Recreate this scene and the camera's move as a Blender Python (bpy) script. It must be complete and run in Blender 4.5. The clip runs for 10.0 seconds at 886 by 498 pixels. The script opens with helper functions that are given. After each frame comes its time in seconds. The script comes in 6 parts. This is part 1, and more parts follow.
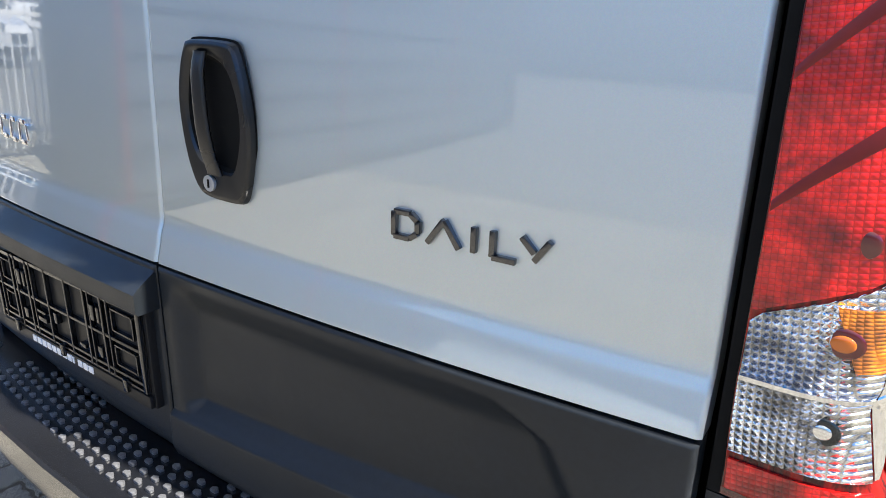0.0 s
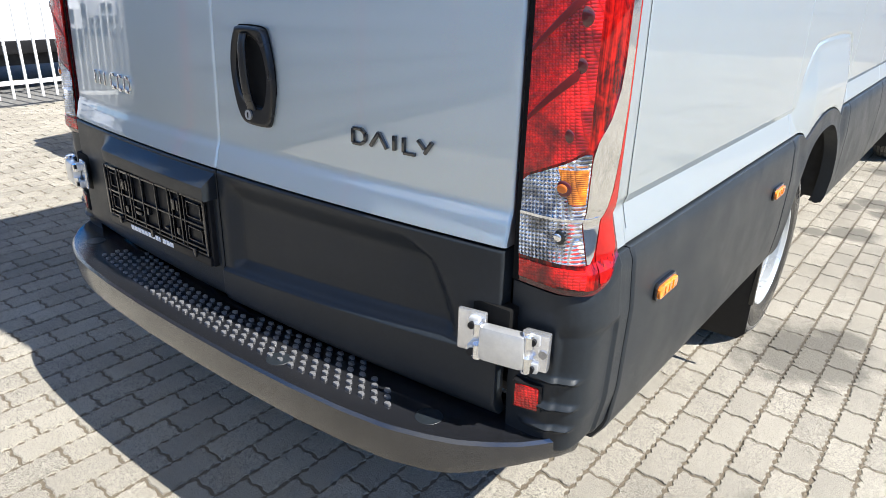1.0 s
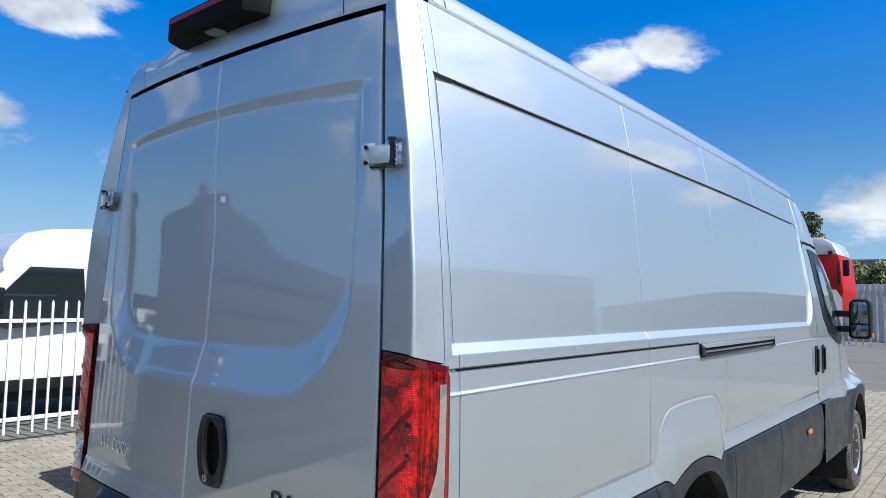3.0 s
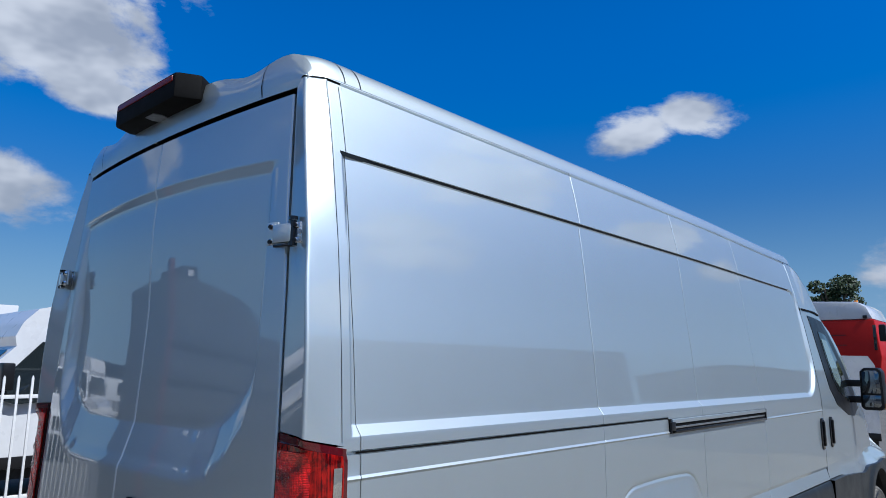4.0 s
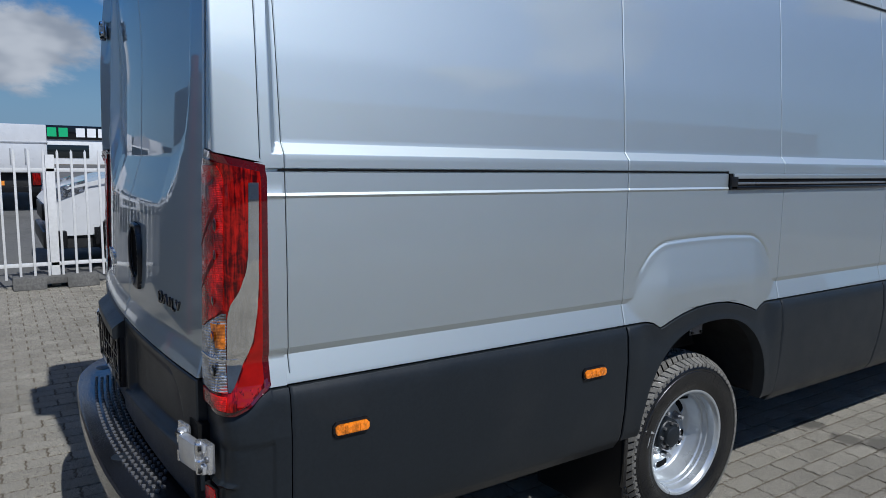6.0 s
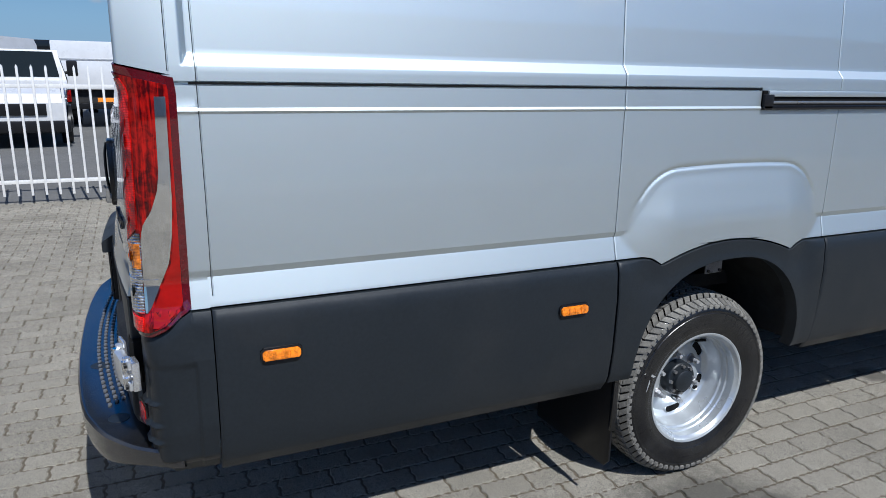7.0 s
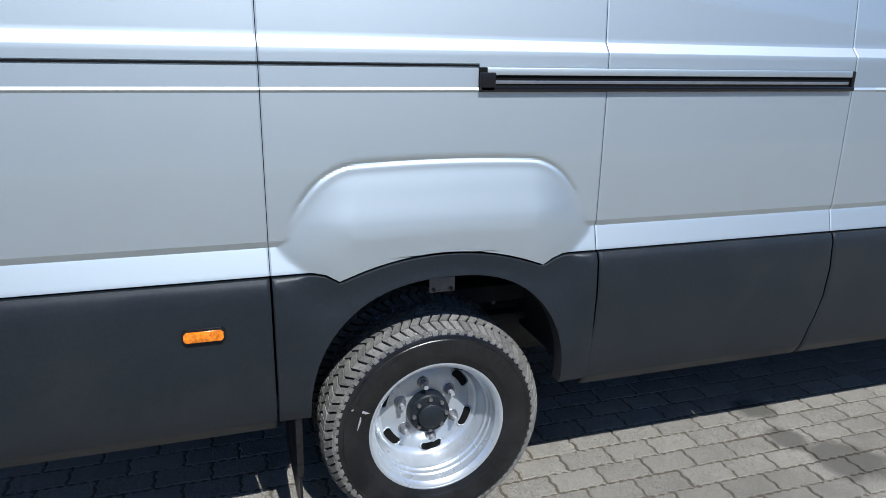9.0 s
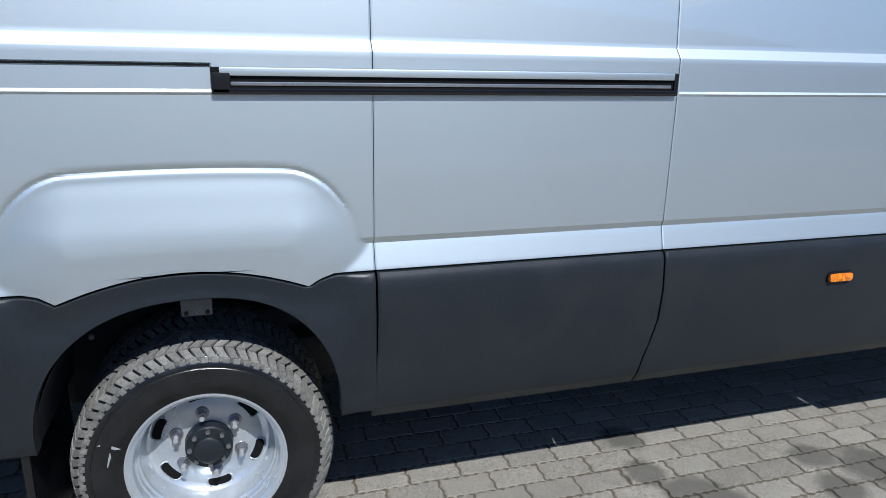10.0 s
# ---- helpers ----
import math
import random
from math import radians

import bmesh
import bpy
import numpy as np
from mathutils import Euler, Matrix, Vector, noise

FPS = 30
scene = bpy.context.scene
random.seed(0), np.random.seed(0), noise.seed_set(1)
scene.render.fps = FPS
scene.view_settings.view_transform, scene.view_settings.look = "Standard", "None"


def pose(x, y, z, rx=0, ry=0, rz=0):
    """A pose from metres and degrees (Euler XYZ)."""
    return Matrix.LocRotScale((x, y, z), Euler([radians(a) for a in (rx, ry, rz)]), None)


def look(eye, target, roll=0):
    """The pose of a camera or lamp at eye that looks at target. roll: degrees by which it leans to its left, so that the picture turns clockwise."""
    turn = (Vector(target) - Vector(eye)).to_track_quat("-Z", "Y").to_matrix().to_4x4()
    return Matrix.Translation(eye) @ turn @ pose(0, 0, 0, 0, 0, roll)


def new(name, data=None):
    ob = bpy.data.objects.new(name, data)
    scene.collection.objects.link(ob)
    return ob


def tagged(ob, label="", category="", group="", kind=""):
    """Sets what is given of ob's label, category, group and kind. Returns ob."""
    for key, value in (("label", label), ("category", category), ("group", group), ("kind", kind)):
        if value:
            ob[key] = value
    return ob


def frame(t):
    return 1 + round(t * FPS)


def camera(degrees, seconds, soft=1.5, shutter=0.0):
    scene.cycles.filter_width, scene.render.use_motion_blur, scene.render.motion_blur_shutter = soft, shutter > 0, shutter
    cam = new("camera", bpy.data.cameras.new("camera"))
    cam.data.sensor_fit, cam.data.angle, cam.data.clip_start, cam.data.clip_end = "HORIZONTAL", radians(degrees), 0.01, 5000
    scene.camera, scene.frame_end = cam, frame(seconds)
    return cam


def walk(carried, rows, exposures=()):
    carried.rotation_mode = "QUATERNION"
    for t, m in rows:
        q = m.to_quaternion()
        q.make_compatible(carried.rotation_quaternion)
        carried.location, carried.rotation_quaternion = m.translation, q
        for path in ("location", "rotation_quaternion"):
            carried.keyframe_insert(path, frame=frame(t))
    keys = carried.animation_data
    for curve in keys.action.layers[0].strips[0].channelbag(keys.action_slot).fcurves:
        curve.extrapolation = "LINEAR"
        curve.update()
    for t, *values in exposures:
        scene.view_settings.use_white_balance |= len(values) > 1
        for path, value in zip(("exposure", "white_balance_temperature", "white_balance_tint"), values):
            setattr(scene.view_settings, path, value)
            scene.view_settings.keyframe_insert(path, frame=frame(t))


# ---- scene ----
cam = camera(66.4, 10.0, soft=0.6)
PATH = [
    (0, (0.926, -0.625, 1.321), (-0.137, 0.931, 0.651), 1.9),
    (0.5, (1.180, -0.870, 1.333), (0.062, 0.617, 0.597), 1.9),
    (1, (1.432, -0.981, 1.393), (0.293, 0.477, 0.635), 1.7),
    (1.5, (1.688, -1.003, 1.400), (0.529, 0.442, 0.645), 1.9),
    (2, (1.835, -1.101, 1.479), (0.608, 0.405, 1.001), 1.85),
    (2.5, (1.960, -1.247, 1.576), (0.687, 0.288, 1.421), 1.55),
    (3, (2.059, -1.2375, 1.655), (0.784, 0.298, 1.797), 1.24),
    (3.2, (2.139, -1.199, 1.651), (1.501, -0.438, 1.767), 0.77),
    (4.3, (2.317, -0.922, 1.692), (1.649, -0.198, 1.865), 0.77),
    (4.5, (2.300, -0.860, 1.681), (1.636, -0.133, 1.855), 0.76),
    (5, (2.305, -0.705, 1.660), (1.623, 0.006, 1.834), 0.48),
    (5.5, (2.413, -0.554, 1.579), (1.662, 0.106, 1.604), 0.86),
    (6, (2.561, -0.423, 1.500), (1.736, 0.125, 1.368), 1.00),
    (6.2, (2.592, -0.368, 1.493), (1.755, 0.153, 1.327), 1.05),
    (7.3, (2.687, 0.212, 1.495), (1.800, 0.588, 1.228), 1.10),
    (7.5, (2.719, 0.329, 1.517), (1.834, 0.703, 1.239), 1.54),
    (8, (2.735, 0.621, 1.495), (1.840, 0.974, 1.224), 1.23),
    (8.5, (2.718, 0.964, 1.526), (1.821, 1.301, 1.239), 1.00),
    (9, (2.706, 1.312, 1.508), (1.795, 1.613, 1.224), 1.09),
    (9.5, (2.745, 1.674, 1.544), (1.829, 1.948, 1.251), 1.12),
    (10, (2.717, 2.023, 1.505), (1.800, 2.311, 1.227), 1.28),]
EXPOSURES = [(t, stops, kelvin, 10.0) for t, stops, kelvin in ((0.0, 1.35, 6550.0), (0.5, 1.35, 6550.0), (1.0, 1.15, 6400.0), (1.5, 0.85, 6300.0), (2.0, 0.86, 6400.0), (2.5, 0.70, 6450.0), (3.0, 0.34, 6200.0), (4.5, -0.40, 5700.0), (5.0, -0.57, 5700.0), (5.5, -0.67, 5750.0), (6.0, -0.62, 5850.0), (7.5, -0.02, 5830.0), (8.5, -0.01, 5800.0), (10.0, -0.05, 5780.0))]
walk(cam, [(t, look(eye, target, roll)) for t, eye, target, roll in PATH], EXPOSURES)

# ---------------------------------------------------------------- sun and sky
SUN_TO = Vector((0.80, 0.095, 1.0)).normalized()
sun = new("sun", bpy.data.lights.new("sun", "SUN"))
sun.data.energy, sun.data.angle, sun.data.color = 6.2, radians(0.53), (1.0, 0.965, 0.90)
sun.matrix_world = look(SUN_TO * 60, (0, 0, 0))


class Nodes:
    """Short hand for building a node tree."""

    def __init__(self, tree):
        self.tree = tree
        tree.nodes.clear()

    def add(self, kind, sets=(), **inputs):
        n = self.tree.nodes.new(kind)
        sets = dict(sets)
        if "operation" in sets:
            n.operation = sets["operation"]
        if "use_clamp" in sets:
            n.use_clamp = sets["use_clamp"]
        if "interpolation_type" in sets:
            n.interpolation_type = sets["interpolation_type"]
        if "data_type" in sets:
            n.data_type, n.blend_type = sets["data_type"], sets["blend_type"]
        if "feature" in sets:
            n.feature = sets["feature"]
        for k, v in inputs.items():
            self.put(n.inputs[int(k[1:]) if k[0] == "i" and k[1:].isdigit() else k.replace("_", " ")], v)
        return n

    def put(self, socket, v):
        if isinstance(v, bpy.types.NodeSocket):
            self.tree.links.new(v, socket)
        elif isinstance(v, bpy.types.Node):
            self.tree.links.new(v.outputs[0], socket)
        else:
            socket.default_value = v

    def math(self, op, a, b=0.0, clamp=False):
        return self.add("ShaderNodeMath", {"operation": op, "use_clamp": clamp}, i0=a, i1=b).outputs[0]

    def ramp(self, fac, a, b, lo=0.0, hi=1.0):
        return self.add("ShaderNodeMapRange", {"interpolation_type": "SMOOTHSTEP"}, i0=fac, i1=a, i2=b, i3=lo, i4=hi).outputs[0]

    def mix(self, fac, a, b, blend="MIX"):
        n = self.add("ShaderNodeMix", {"data_type": "RGBA", "blend_type": blend})
        self.put(n.inputs[0], fac), self.put(n.inputs[6], a), self.put(n.inputs[7], b)
        return n.outputs[2]

    def noise(self, vector, scale, detail=4.0, rough=0.55, distort=0.0):
        return self.add("ShaderNodeTexNoise", {}, Vector=vector, Scale=scale, Detail=detail, Roughness=rough, Distortion=distort).outputs[0]


def heading(az, el):
    """A direction: degrees right of the +y axis and up."""
    a, e = radians(az), radians(el)
    return (math.sin(a) * math.cos(e), math.cos(a) * math.cos(e), math.sin(e))


world = bpy.data.worlds.new("sky")
scene.world = world
world.use_nodes = True
n = Nodes(world.node_tree)
sky = n.add("ShaderNodeTexSky")
sky.sky_type, sky.sun_disc = "NISHITA", False
sky.sun_elevation, sky.sun_rotation = math.asin(SUN_TO.z), math.atan2(SUN_TO.x, SUN_TO.y)
sky.air_density, sky.dust_density, sky.ozone_density = 1.0, 0.4, 1.6
way = n.add("ShaderNodeTexCoord").outputs["Generated"]
flat = n.add("ShaderNodeVectorMath", {"operation": "MULTIPLY"}, i0=way, i1=(1.0, 1.0, 1.9)).outputs[0]
fluff = n.noise(flat, 5.5, 8.0, 0.58, 0.3)
fine = n.noise(flat, 19.0, 6.0, 0.6)
body = n.math("ADD", n.math("MULTIPLY", fluff, 0.75), n.math("MULTIPLY", fine, 0.25))
cover = n.noise(way, 1.7, 2.0)
cloud = n.ramp(n.math("ADD", body, n.math("MULTIPLY", n.math("SUBTRACT", cover, 0.5), 0.55)), 0.62, 0.76)
clear = n.add("ShaderNodeVectorMath", {"operation": "DISTANCE"}, i0=way, i1=heading(-30, 26)).outputs["Value"]
cloud = n.math("MULTIPLY", cloud, n.ramp(clear, 0.45, 0.85))
for az, el, size in ((-21.5, 20.2, 0.072), (-26.0, 19.0, 0.075), (-74.0, 25.0, 0.17), (-77.0, 12.8, 0.11), (-5.5, 6.5, 0.10), (-88.0, 7.0, 0.10), (-71.0, 19.5, 0.06), (-71.0, 21.5, 0.03), (78.0, 24.0, 0.20), (104.0, 17.0, 0.16), (60.0, 33.0, 0.16), (92.0, 40.0, 0.20), (120.0, 30.0, 0.18), (52.0, 15.0, 0.10), (20.0, 19.0, 0.11), (33.0, 27.0, 0.16), (44.0, 19.0, 0.13), (26.0, 34.0, 0.09), (14.0, 13.0, 0.07), (-148.0, 30.0, 0.16), (-172.0, 42.0, 0.20), (-128.0, 48.0, 0.16), (165.0, 24.0, 0.13), (-172.0, 56.0, 0.62), (165.0, 48.0, 0.6), (-104.0, 25.0, 0.08), (-112.0, 19.0, 0.09), (-109.0, 34.0, 0.09), (-119.0, 28.0, 0.10), (-150.0, 15.0, 0.22), (-166.0, 22.0, 0.26), (176.0, 18.0, 0.24)):
    spot = Vector(heading(az, el))
    near = n.add("ShaderNodeVectorMath", {"operation": "DISTANCE"}, i0=flat, i1=(spot.x, spot.y, spot.z * 1.9)).outputs["Value"]
    puff = n.ramp(n.math("ADD", n.math("MULTIPLY", near, -1.0 / size), n.math("MULTIPLY", body, 3.2)), 0.62, 1.12)
    cloud = n.math("MAXIMUM", cloud, puff)
under = n.ramp(n.noise(flat, 9.0, 3.0), 0.35, 0.65)
white = n.mix(under, (8.0, 8.6, 9.6, 1), (15.0, 15.2, 15.5, 1))
deep = n.add("ShaderNodeHueSaturation", {}, Hue=0.510, Saturation=1.56, Value=1.45, Color=sky.outputs[0]).outputs[0]
rise = n.add("ShaderNodeSeparateXYZ", {}, Vector=way).outputs[2]
deep = n.add("ShaderNodeVectorMath", {"operation": "SCALE"}, i0=deep, Scale=n.math("MULTIPLY", n.ramp(rise, 0.0, 0.5, 0.80, 2.05), n.ramp(rise, 0.5, 0.8, 1.0, 0.3))).outputs[0]
deep = n.mix(n.ramp(rise, 0.0, 0.25, 0.7, 0.0), deep, (4.6, 8.6, 14.0, 1))
tint = n.mix(n.math("MULTIPLY", cloud, 0.93), deep, white)
back = n.add("ShaderNodeBackground", {}, Color=tint, Strength=0.052)
n.add("ShaderNodeOutputWorld", {}, Surface=back.outputs[0])

# ---------------------------------------------------------------- materials


def material(name, color, rough=0.5, metal=0.0, coat=0.0, grain=0.0, grain_scale=60.0, stain=0.0, stain_scale=2.5, bump=0.0, bump_scale=200.0, spread=0.0, transmission=0.0, specular=0.5, coat_rough=0.03, where="Object", dirt=None):
    """A surface: colour with fine grain, broad stains, fine relief and a spread from piece to piece."""
    m = bpy.data.materials.new(name)
    m.use_nodes = True
    n = Nodes(m.node_tree)
    at = n.add("ShaderNodeTexCoord").outputs[where]
    c = (*color, 1)
    if grain:
        c = n.mix(n.ramp(n.noise(at, grain_scale, 3.0, 0.7), 0.3, 0.7), n.mix(1.0, c, (1 - grain,) * 3 + (1,), "MULTIPLY"), n.mix(1.0, c, (1 + grain,) * 3 + (1,), "MULTIPLY"))
    if stain:
        c = n.mix(n.ramp(n.noise(at, stain_scale, 5.0, 0.6, 0.4), 0.42, 0.72, 0.0, stain), c, dirt or tuple(v * 0.45 for v in color) + (1,))
    if spread:
        pick = n.math("ADD", n.add("ShaderNodeObjectInfo").outputs["Random"], n.add("ShaderNodeNewGeometry").outputs["Random Per Island"])
        pick = n.math("FRACT", n.math("MULTIPLY", pick, 7.31))
        k = n.add("ShaderNodeMapRange", {}, i0=pick, i1=0.0, i2=1.0, i3=1 - spread, i4=1 + spread).outputs[0]
        c = n.add("ShaderNodeVectorMath", {"operation": "SCALE"}, i0=c, Scale=k).outputs[0]
    s = n.add("ShaderNodeBsdfPrincipled")
    n.put(s.inputs["Base Color"], c)
    r = n.add("ShaderNodeMapRange", {}, i0=n.noise(at, 7.0, 3.0), i1=0.3, i2=0.7, i3=max(rough * 0.85, 0.0), i4=min(rough * 1.15, 1.0)).outputs[0] if rough > 0.08 else rough
    n.put(s.inputs["Roughness"], r)
    for k, v in (("Metallic", metal), ("Coat Weight", coat), ("Coat Roughness", coat_rough), ("Transmission Weight", transmission), ("Specular IOR Level", specular)):
        s.inputs[k].default_value = v
    if bump:
        b = n.add("ShaderNodeBump", {}, Strength=bump, Distance=0.004, Height=n.noise(at, bump_scale, 3.0, 0.6))
        n.put(s.inputs["Normal"], b.outputs[0])
    n.add("ShaderNodeOutputMaterial", {}, Surface=s.outputs[0])
    return m


def paint_material(name, color, metal, rough):
    """Lacquered car paint with a fine metallic flake."""
    m = bpy.data.materials.new(name)
    m.use_nodes = True
    n = Nodes(m.node_tree)
    at = n.add("ShaderNodeTexCoord").outputs["Object"]
    flake = n.add("ShaderNodeTexVoronoi", {"feature": "F1"}, Vector=at, Scale=1400.0).outputs["Color"]
    c = n.mix(0.10, (*color, 1), flake, "OVERLAY")
    dust = n.ramp(n.noise(at, 3.2, 6.0, 0.62, 0.5), 0.45, 0.8, 0.0, 0.10)
    c = n.mix(dust, c, (0.50, 0.47, 0.42, 1))
    s = n.add("ShaderNodeBsdfPrincipled", {}, Base_Color=c, Metallic=metal, Roughness=rough, Coat_Weight=1.0, Coat_IOR=2.0, Specular_Tint=(0.30, 0.32, 0.35, 1))
    wave = n.add("ShaderNodeBump", {}, Strength=0.05, Distance=0.01, Height=n.noise(at, 2.3, 1.0))
    n.put(s.inputs["Coat Normal"], wave.outputs[0])
    n.put(s.inputs["Coat Roughness"], n.ramp(n.noise(at, 11.0, 4.0), 0.3, 0.8, 0.02, 0.06))
    n.add("ShaderNodeOutputMaterial", {}, Surface=s.outputs[0])
    return m


def prism_material(name, color, metal, rough, cell, depth, coat=1.0):
    """Moulded lamp optics: a relief of small square prisms under a smooth lens, with glints and groove shade painted
    into its colour.
    """
    m = bpy.data.materials.new(name)
    m.use_nodes = True
    n = Nodes(m.node_tree)
    at = n.add("ShaderNodeTexCoord").outputs["Object"]
    turned = n.add("ShaderNodeMapping", {}, Vector=at, Rotation=(0.0, 0.12, 0.0)).outputs[0]
    part_xyz = n.add("ShaderNodeSeparateXYZ", {}, Vector=turned)
    along = n.math("SUBTRACT", part_xyz.outputs[0], part_xyz.outputs[1])
    hills = []
    for v in (along, part_xyz.outputs[2]):
        hills.append(n.math("ABSOLUTE", n.math("SINE", n.math("MULTIPLY", v, math.pi / cell))))
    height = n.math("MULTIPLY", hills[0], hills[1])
    # sparkle painted as noise in the colour; below, the grooves are darkened as shade
    painted_glint = n.math("MULTIPLY", n.ramp(n.noise(at, 110.0, 2.0), 0.35, 0.7, 0.65, 1.1), n.ramp(n.noise(at, 13.0, 3.0, 0.6, 0.6), 0.36, 0.62, 0.22, 1.10))
    c = n.add("ShaderNodeVectorMath", {"operation": "SCALE"}, i0=(*color,), Scale=painted_glint).outputs[0]
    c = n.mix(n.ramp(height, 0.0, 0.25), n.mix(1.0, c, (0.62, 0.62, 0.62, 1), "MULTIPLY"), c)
    s = n.add("ShaderNodeBsdfPrincipled", {}, Base_Color=c, Metallic=metal, Roughness=rough, Coat_Weight=coat, Coat_Roughness=0.02)
    b = n.add("ShaderNodeBump", {}, Strength=depth, Distance=0.004, Height=height)
    n.put(s.inputs["Normal"], b.outputs[0])
    n.add("ShaderNodeOutputMaterial", {}, Surface=s.outputs[0])
    return m


def streaked_lens(name, dark, bright):
    """Smooth coloured lens over upright light guides: streaks that run up and down."""
    m = bpy.data.materials.new(name)
    m.use_nodes = True
    n = Nodes(m.node_tree)
    at = n.add("ShaderNodeTexCoord").outputs["Object"]
    tall = n.add("ShaderNodeVectorMath", {"operation": "MULTIPLY"}, i0=at, i1=(95.0, 95.0, 7.0)).outputs[0]
    lumps = n.noise(at, 34.0, 3.0, 0.6, 0.8)
    k = n.math("ADD", n.math("MULTIPLY", n.noise(tall, 1.0, 3.0, 0.6, 0.4), 0.65), n.math("MULTIPLY", lumps, 0.35))
    c = n.mix(n.ramp(k, 0.40, 0.66), dark, bright)
    s = n.add("ShaderNodeBsdfPrincipled", {}, Base_Color=c, Roughness=0.10, Coat_Weight=0.6, Coat_Roughness=0.02, Specular_IOR_Level=0.15)
    n.add("ShaderNodeOutputMaterial", {}, Surface=s.outputs[0])
    return m


SILVER = paint_material("silver_paint", (0.555, 0.618, 0.636), 0.97, 0.545)
DARK_TRIM = material("dark_grey_plastic", (0.0112, 0.0146, 0.0182), 0.40, specular=0.34, grain=0.12, grain_scale=90, bump=0.10, bump_scale=900, stain=0.10, dirt=(0.06, 0.055, 0.05, 1))
STEP_TRIM = material("step_plastic", (0.0105, 0.0112, 0.0135), 0.20, specular=0.9, coat=0.4, coat_rough=0.15, grain=0.12, grain_scale=90, bump=0.06, bump_scale=900, stain=0.10, dirt=(0.06, 0.055, 0.05, 1))
BLACK = material("black_plastic", (0.010, 0.010, 0.011), 0.35, specular=0.25, grain=0.1, bump=0.05, bump_scale=600)
GLOSS_BLACK = material("glossy_black_plastic", (0.007, 0.007, 0.008), 0.14, specular=0.3, coat=0.5)
DEEP = material("dark_underbody", (0.016, 0.016, 0.017), 0.75, grain=0.3, grain_scale=25, stain=0.4, dirt=(0.05, 0.045, 0.04, 1))
SEAL = material("rubber_seal", (0.006, 0.006, 0.006), 0.7, specular=0.1, grain=0.1)
RUBBER = material("tyre_rubber", (0.0050, 0.0054, 0.0064), 0.24, specular=0.65, grain=0.2, grain_scale=70, bump=0.15, bump_scale=350, stain=0.25, stain_scale=7, dirt=(0.040, 0.040, 0.040, 1))
TREAD = material("tyre_tread_rubber", (0.125, 0.120, 0.108), 0.75, grain=0.3, grain_scale=120, stain=0.55, stain_scale=25, dirt=(0.21, 0.20, 0.175, 1), spread=0.25)
RIM = material("silver_wheel_paint", (0.52, 0.55, 0.57), 0.29, metal=0.6, grain=0.04, grain_scale=30, stain=0.06, stain_scale=8, bump=0.02)
ZINC = material("bright_zinc", (0.70, 0.71, 0.73), 0.22, metal=0.85, grain=0.12, grain_scale=45, bump=0.06, bump_scale=120)
CAST = material("pale_cast_zinc", (0.66, 0.67, 0.68), 0.30, metal=0.75, coat=0.3, grain=0.05, grain_scale=45, bump=0.04, bump_scale=120)
CHROME = material("chrome", (0.80, 0.81, 0.82), 0.06, metal=1.0)
STEEL = material("brushed_steel", (0.33, 0.33, 0.34), 0.36, metal=0.9, grain=0.2, grain_scale=25)
LENS_RIM = material("dark_red_lens", (0.075, 0.002, 0.004), 0.07, coat=1.0, grain=0.15)
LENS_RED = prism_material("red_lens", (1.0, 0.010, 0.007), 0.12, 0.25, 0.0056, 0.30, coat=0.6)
LENS_RED_SMOOTH = streaked_lens("smooth_red_lens", (0.035, 0.0010, 0.0014, 1), (0.38, 0.006, 0.003, 1))
# brighter red for the lamp's edge: light passing through it is put into the colour
LENS_RED_BAND = material("lit_red_lens", (0.26, 0.005, 0.003), 0.08, specular=0.15, coat=0.6, grain=0.15, grain_scale=12)
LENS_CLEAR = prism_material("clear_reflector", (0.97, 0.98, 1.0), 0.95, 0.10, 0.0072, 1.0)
LENS_CREAM = material("silvered_lens_panel", (0.78, 0.77, 0.74), 0.05, metal=0.97, coat=1.0, grain=0.05, grain_scale=40, stain=0.25, stain_scale=14)
LENS_AMBER = prism_material("amber_lens", (0.90, 0.24, 0.008), 0.05, 0.2, 0.0036, 0.4)
MARKER_AMBER = material("marker_amber", (0.74, 0.19, 0.004), 0.16, coat=1.0, grain=0.45, grain_scale=60)
INNER_RED = material("inner_red_plastic", (0.16, 0.003, 0.003), 0.4, grain=0.1)
HANDLE = material("handle_plastic", (0.0085, 0.0088, 0.0095), 0.30, specular=0.5, grain=0.1, bump=0.05, bump_scale=900)
AMBER_DARK = material("amber_bulb_glass", (0.55, 0.12, 0.004), 0.1, coat=1.0)
BULB = material("dark_bulb_glass", (0.10, 0.006, 0.006), 0.1, coat=1.0)
RAIL_STEEL = material("rail_steel", (0.42, 0.43, 0.44), 0.30, metal=0.85, grain=0.08, grain_scale=25, stain=0.25, stain_scale=2)
BLACK_CHROME = material("black_chrome", (0.11, 0.112, 0.118), 0.12, metal=1.0)
WHITE_BAR = material("white_print", (0.8, 0.8, 0.8), 0.5, grain=0.04)
GLASS = material("tinted_glass", (0.012, 0.016, 0.017), 0.03, coat=0.25)
PALE_GLASS = material("pale_glass", (0.16, 0.22, 0.22), 0.05, coat=0.4)
MIRROR = material("mirror_glass", (0.20, 0.22, 0.24), 0.01, metal=1.0)
FENCE_WHITE = material("white_powder_coat", (0.68, 0.68, 0.67), 0.38, grain=0.05, grain_scale=30, stain=0.15, stain_scale=4)
VAN_WHITE = material("white_vehicle_paint", (0.60, 0.605, 0.61), 0.3, coat=0.9, grain=0.03, grain_scale=4, stain=0.08)
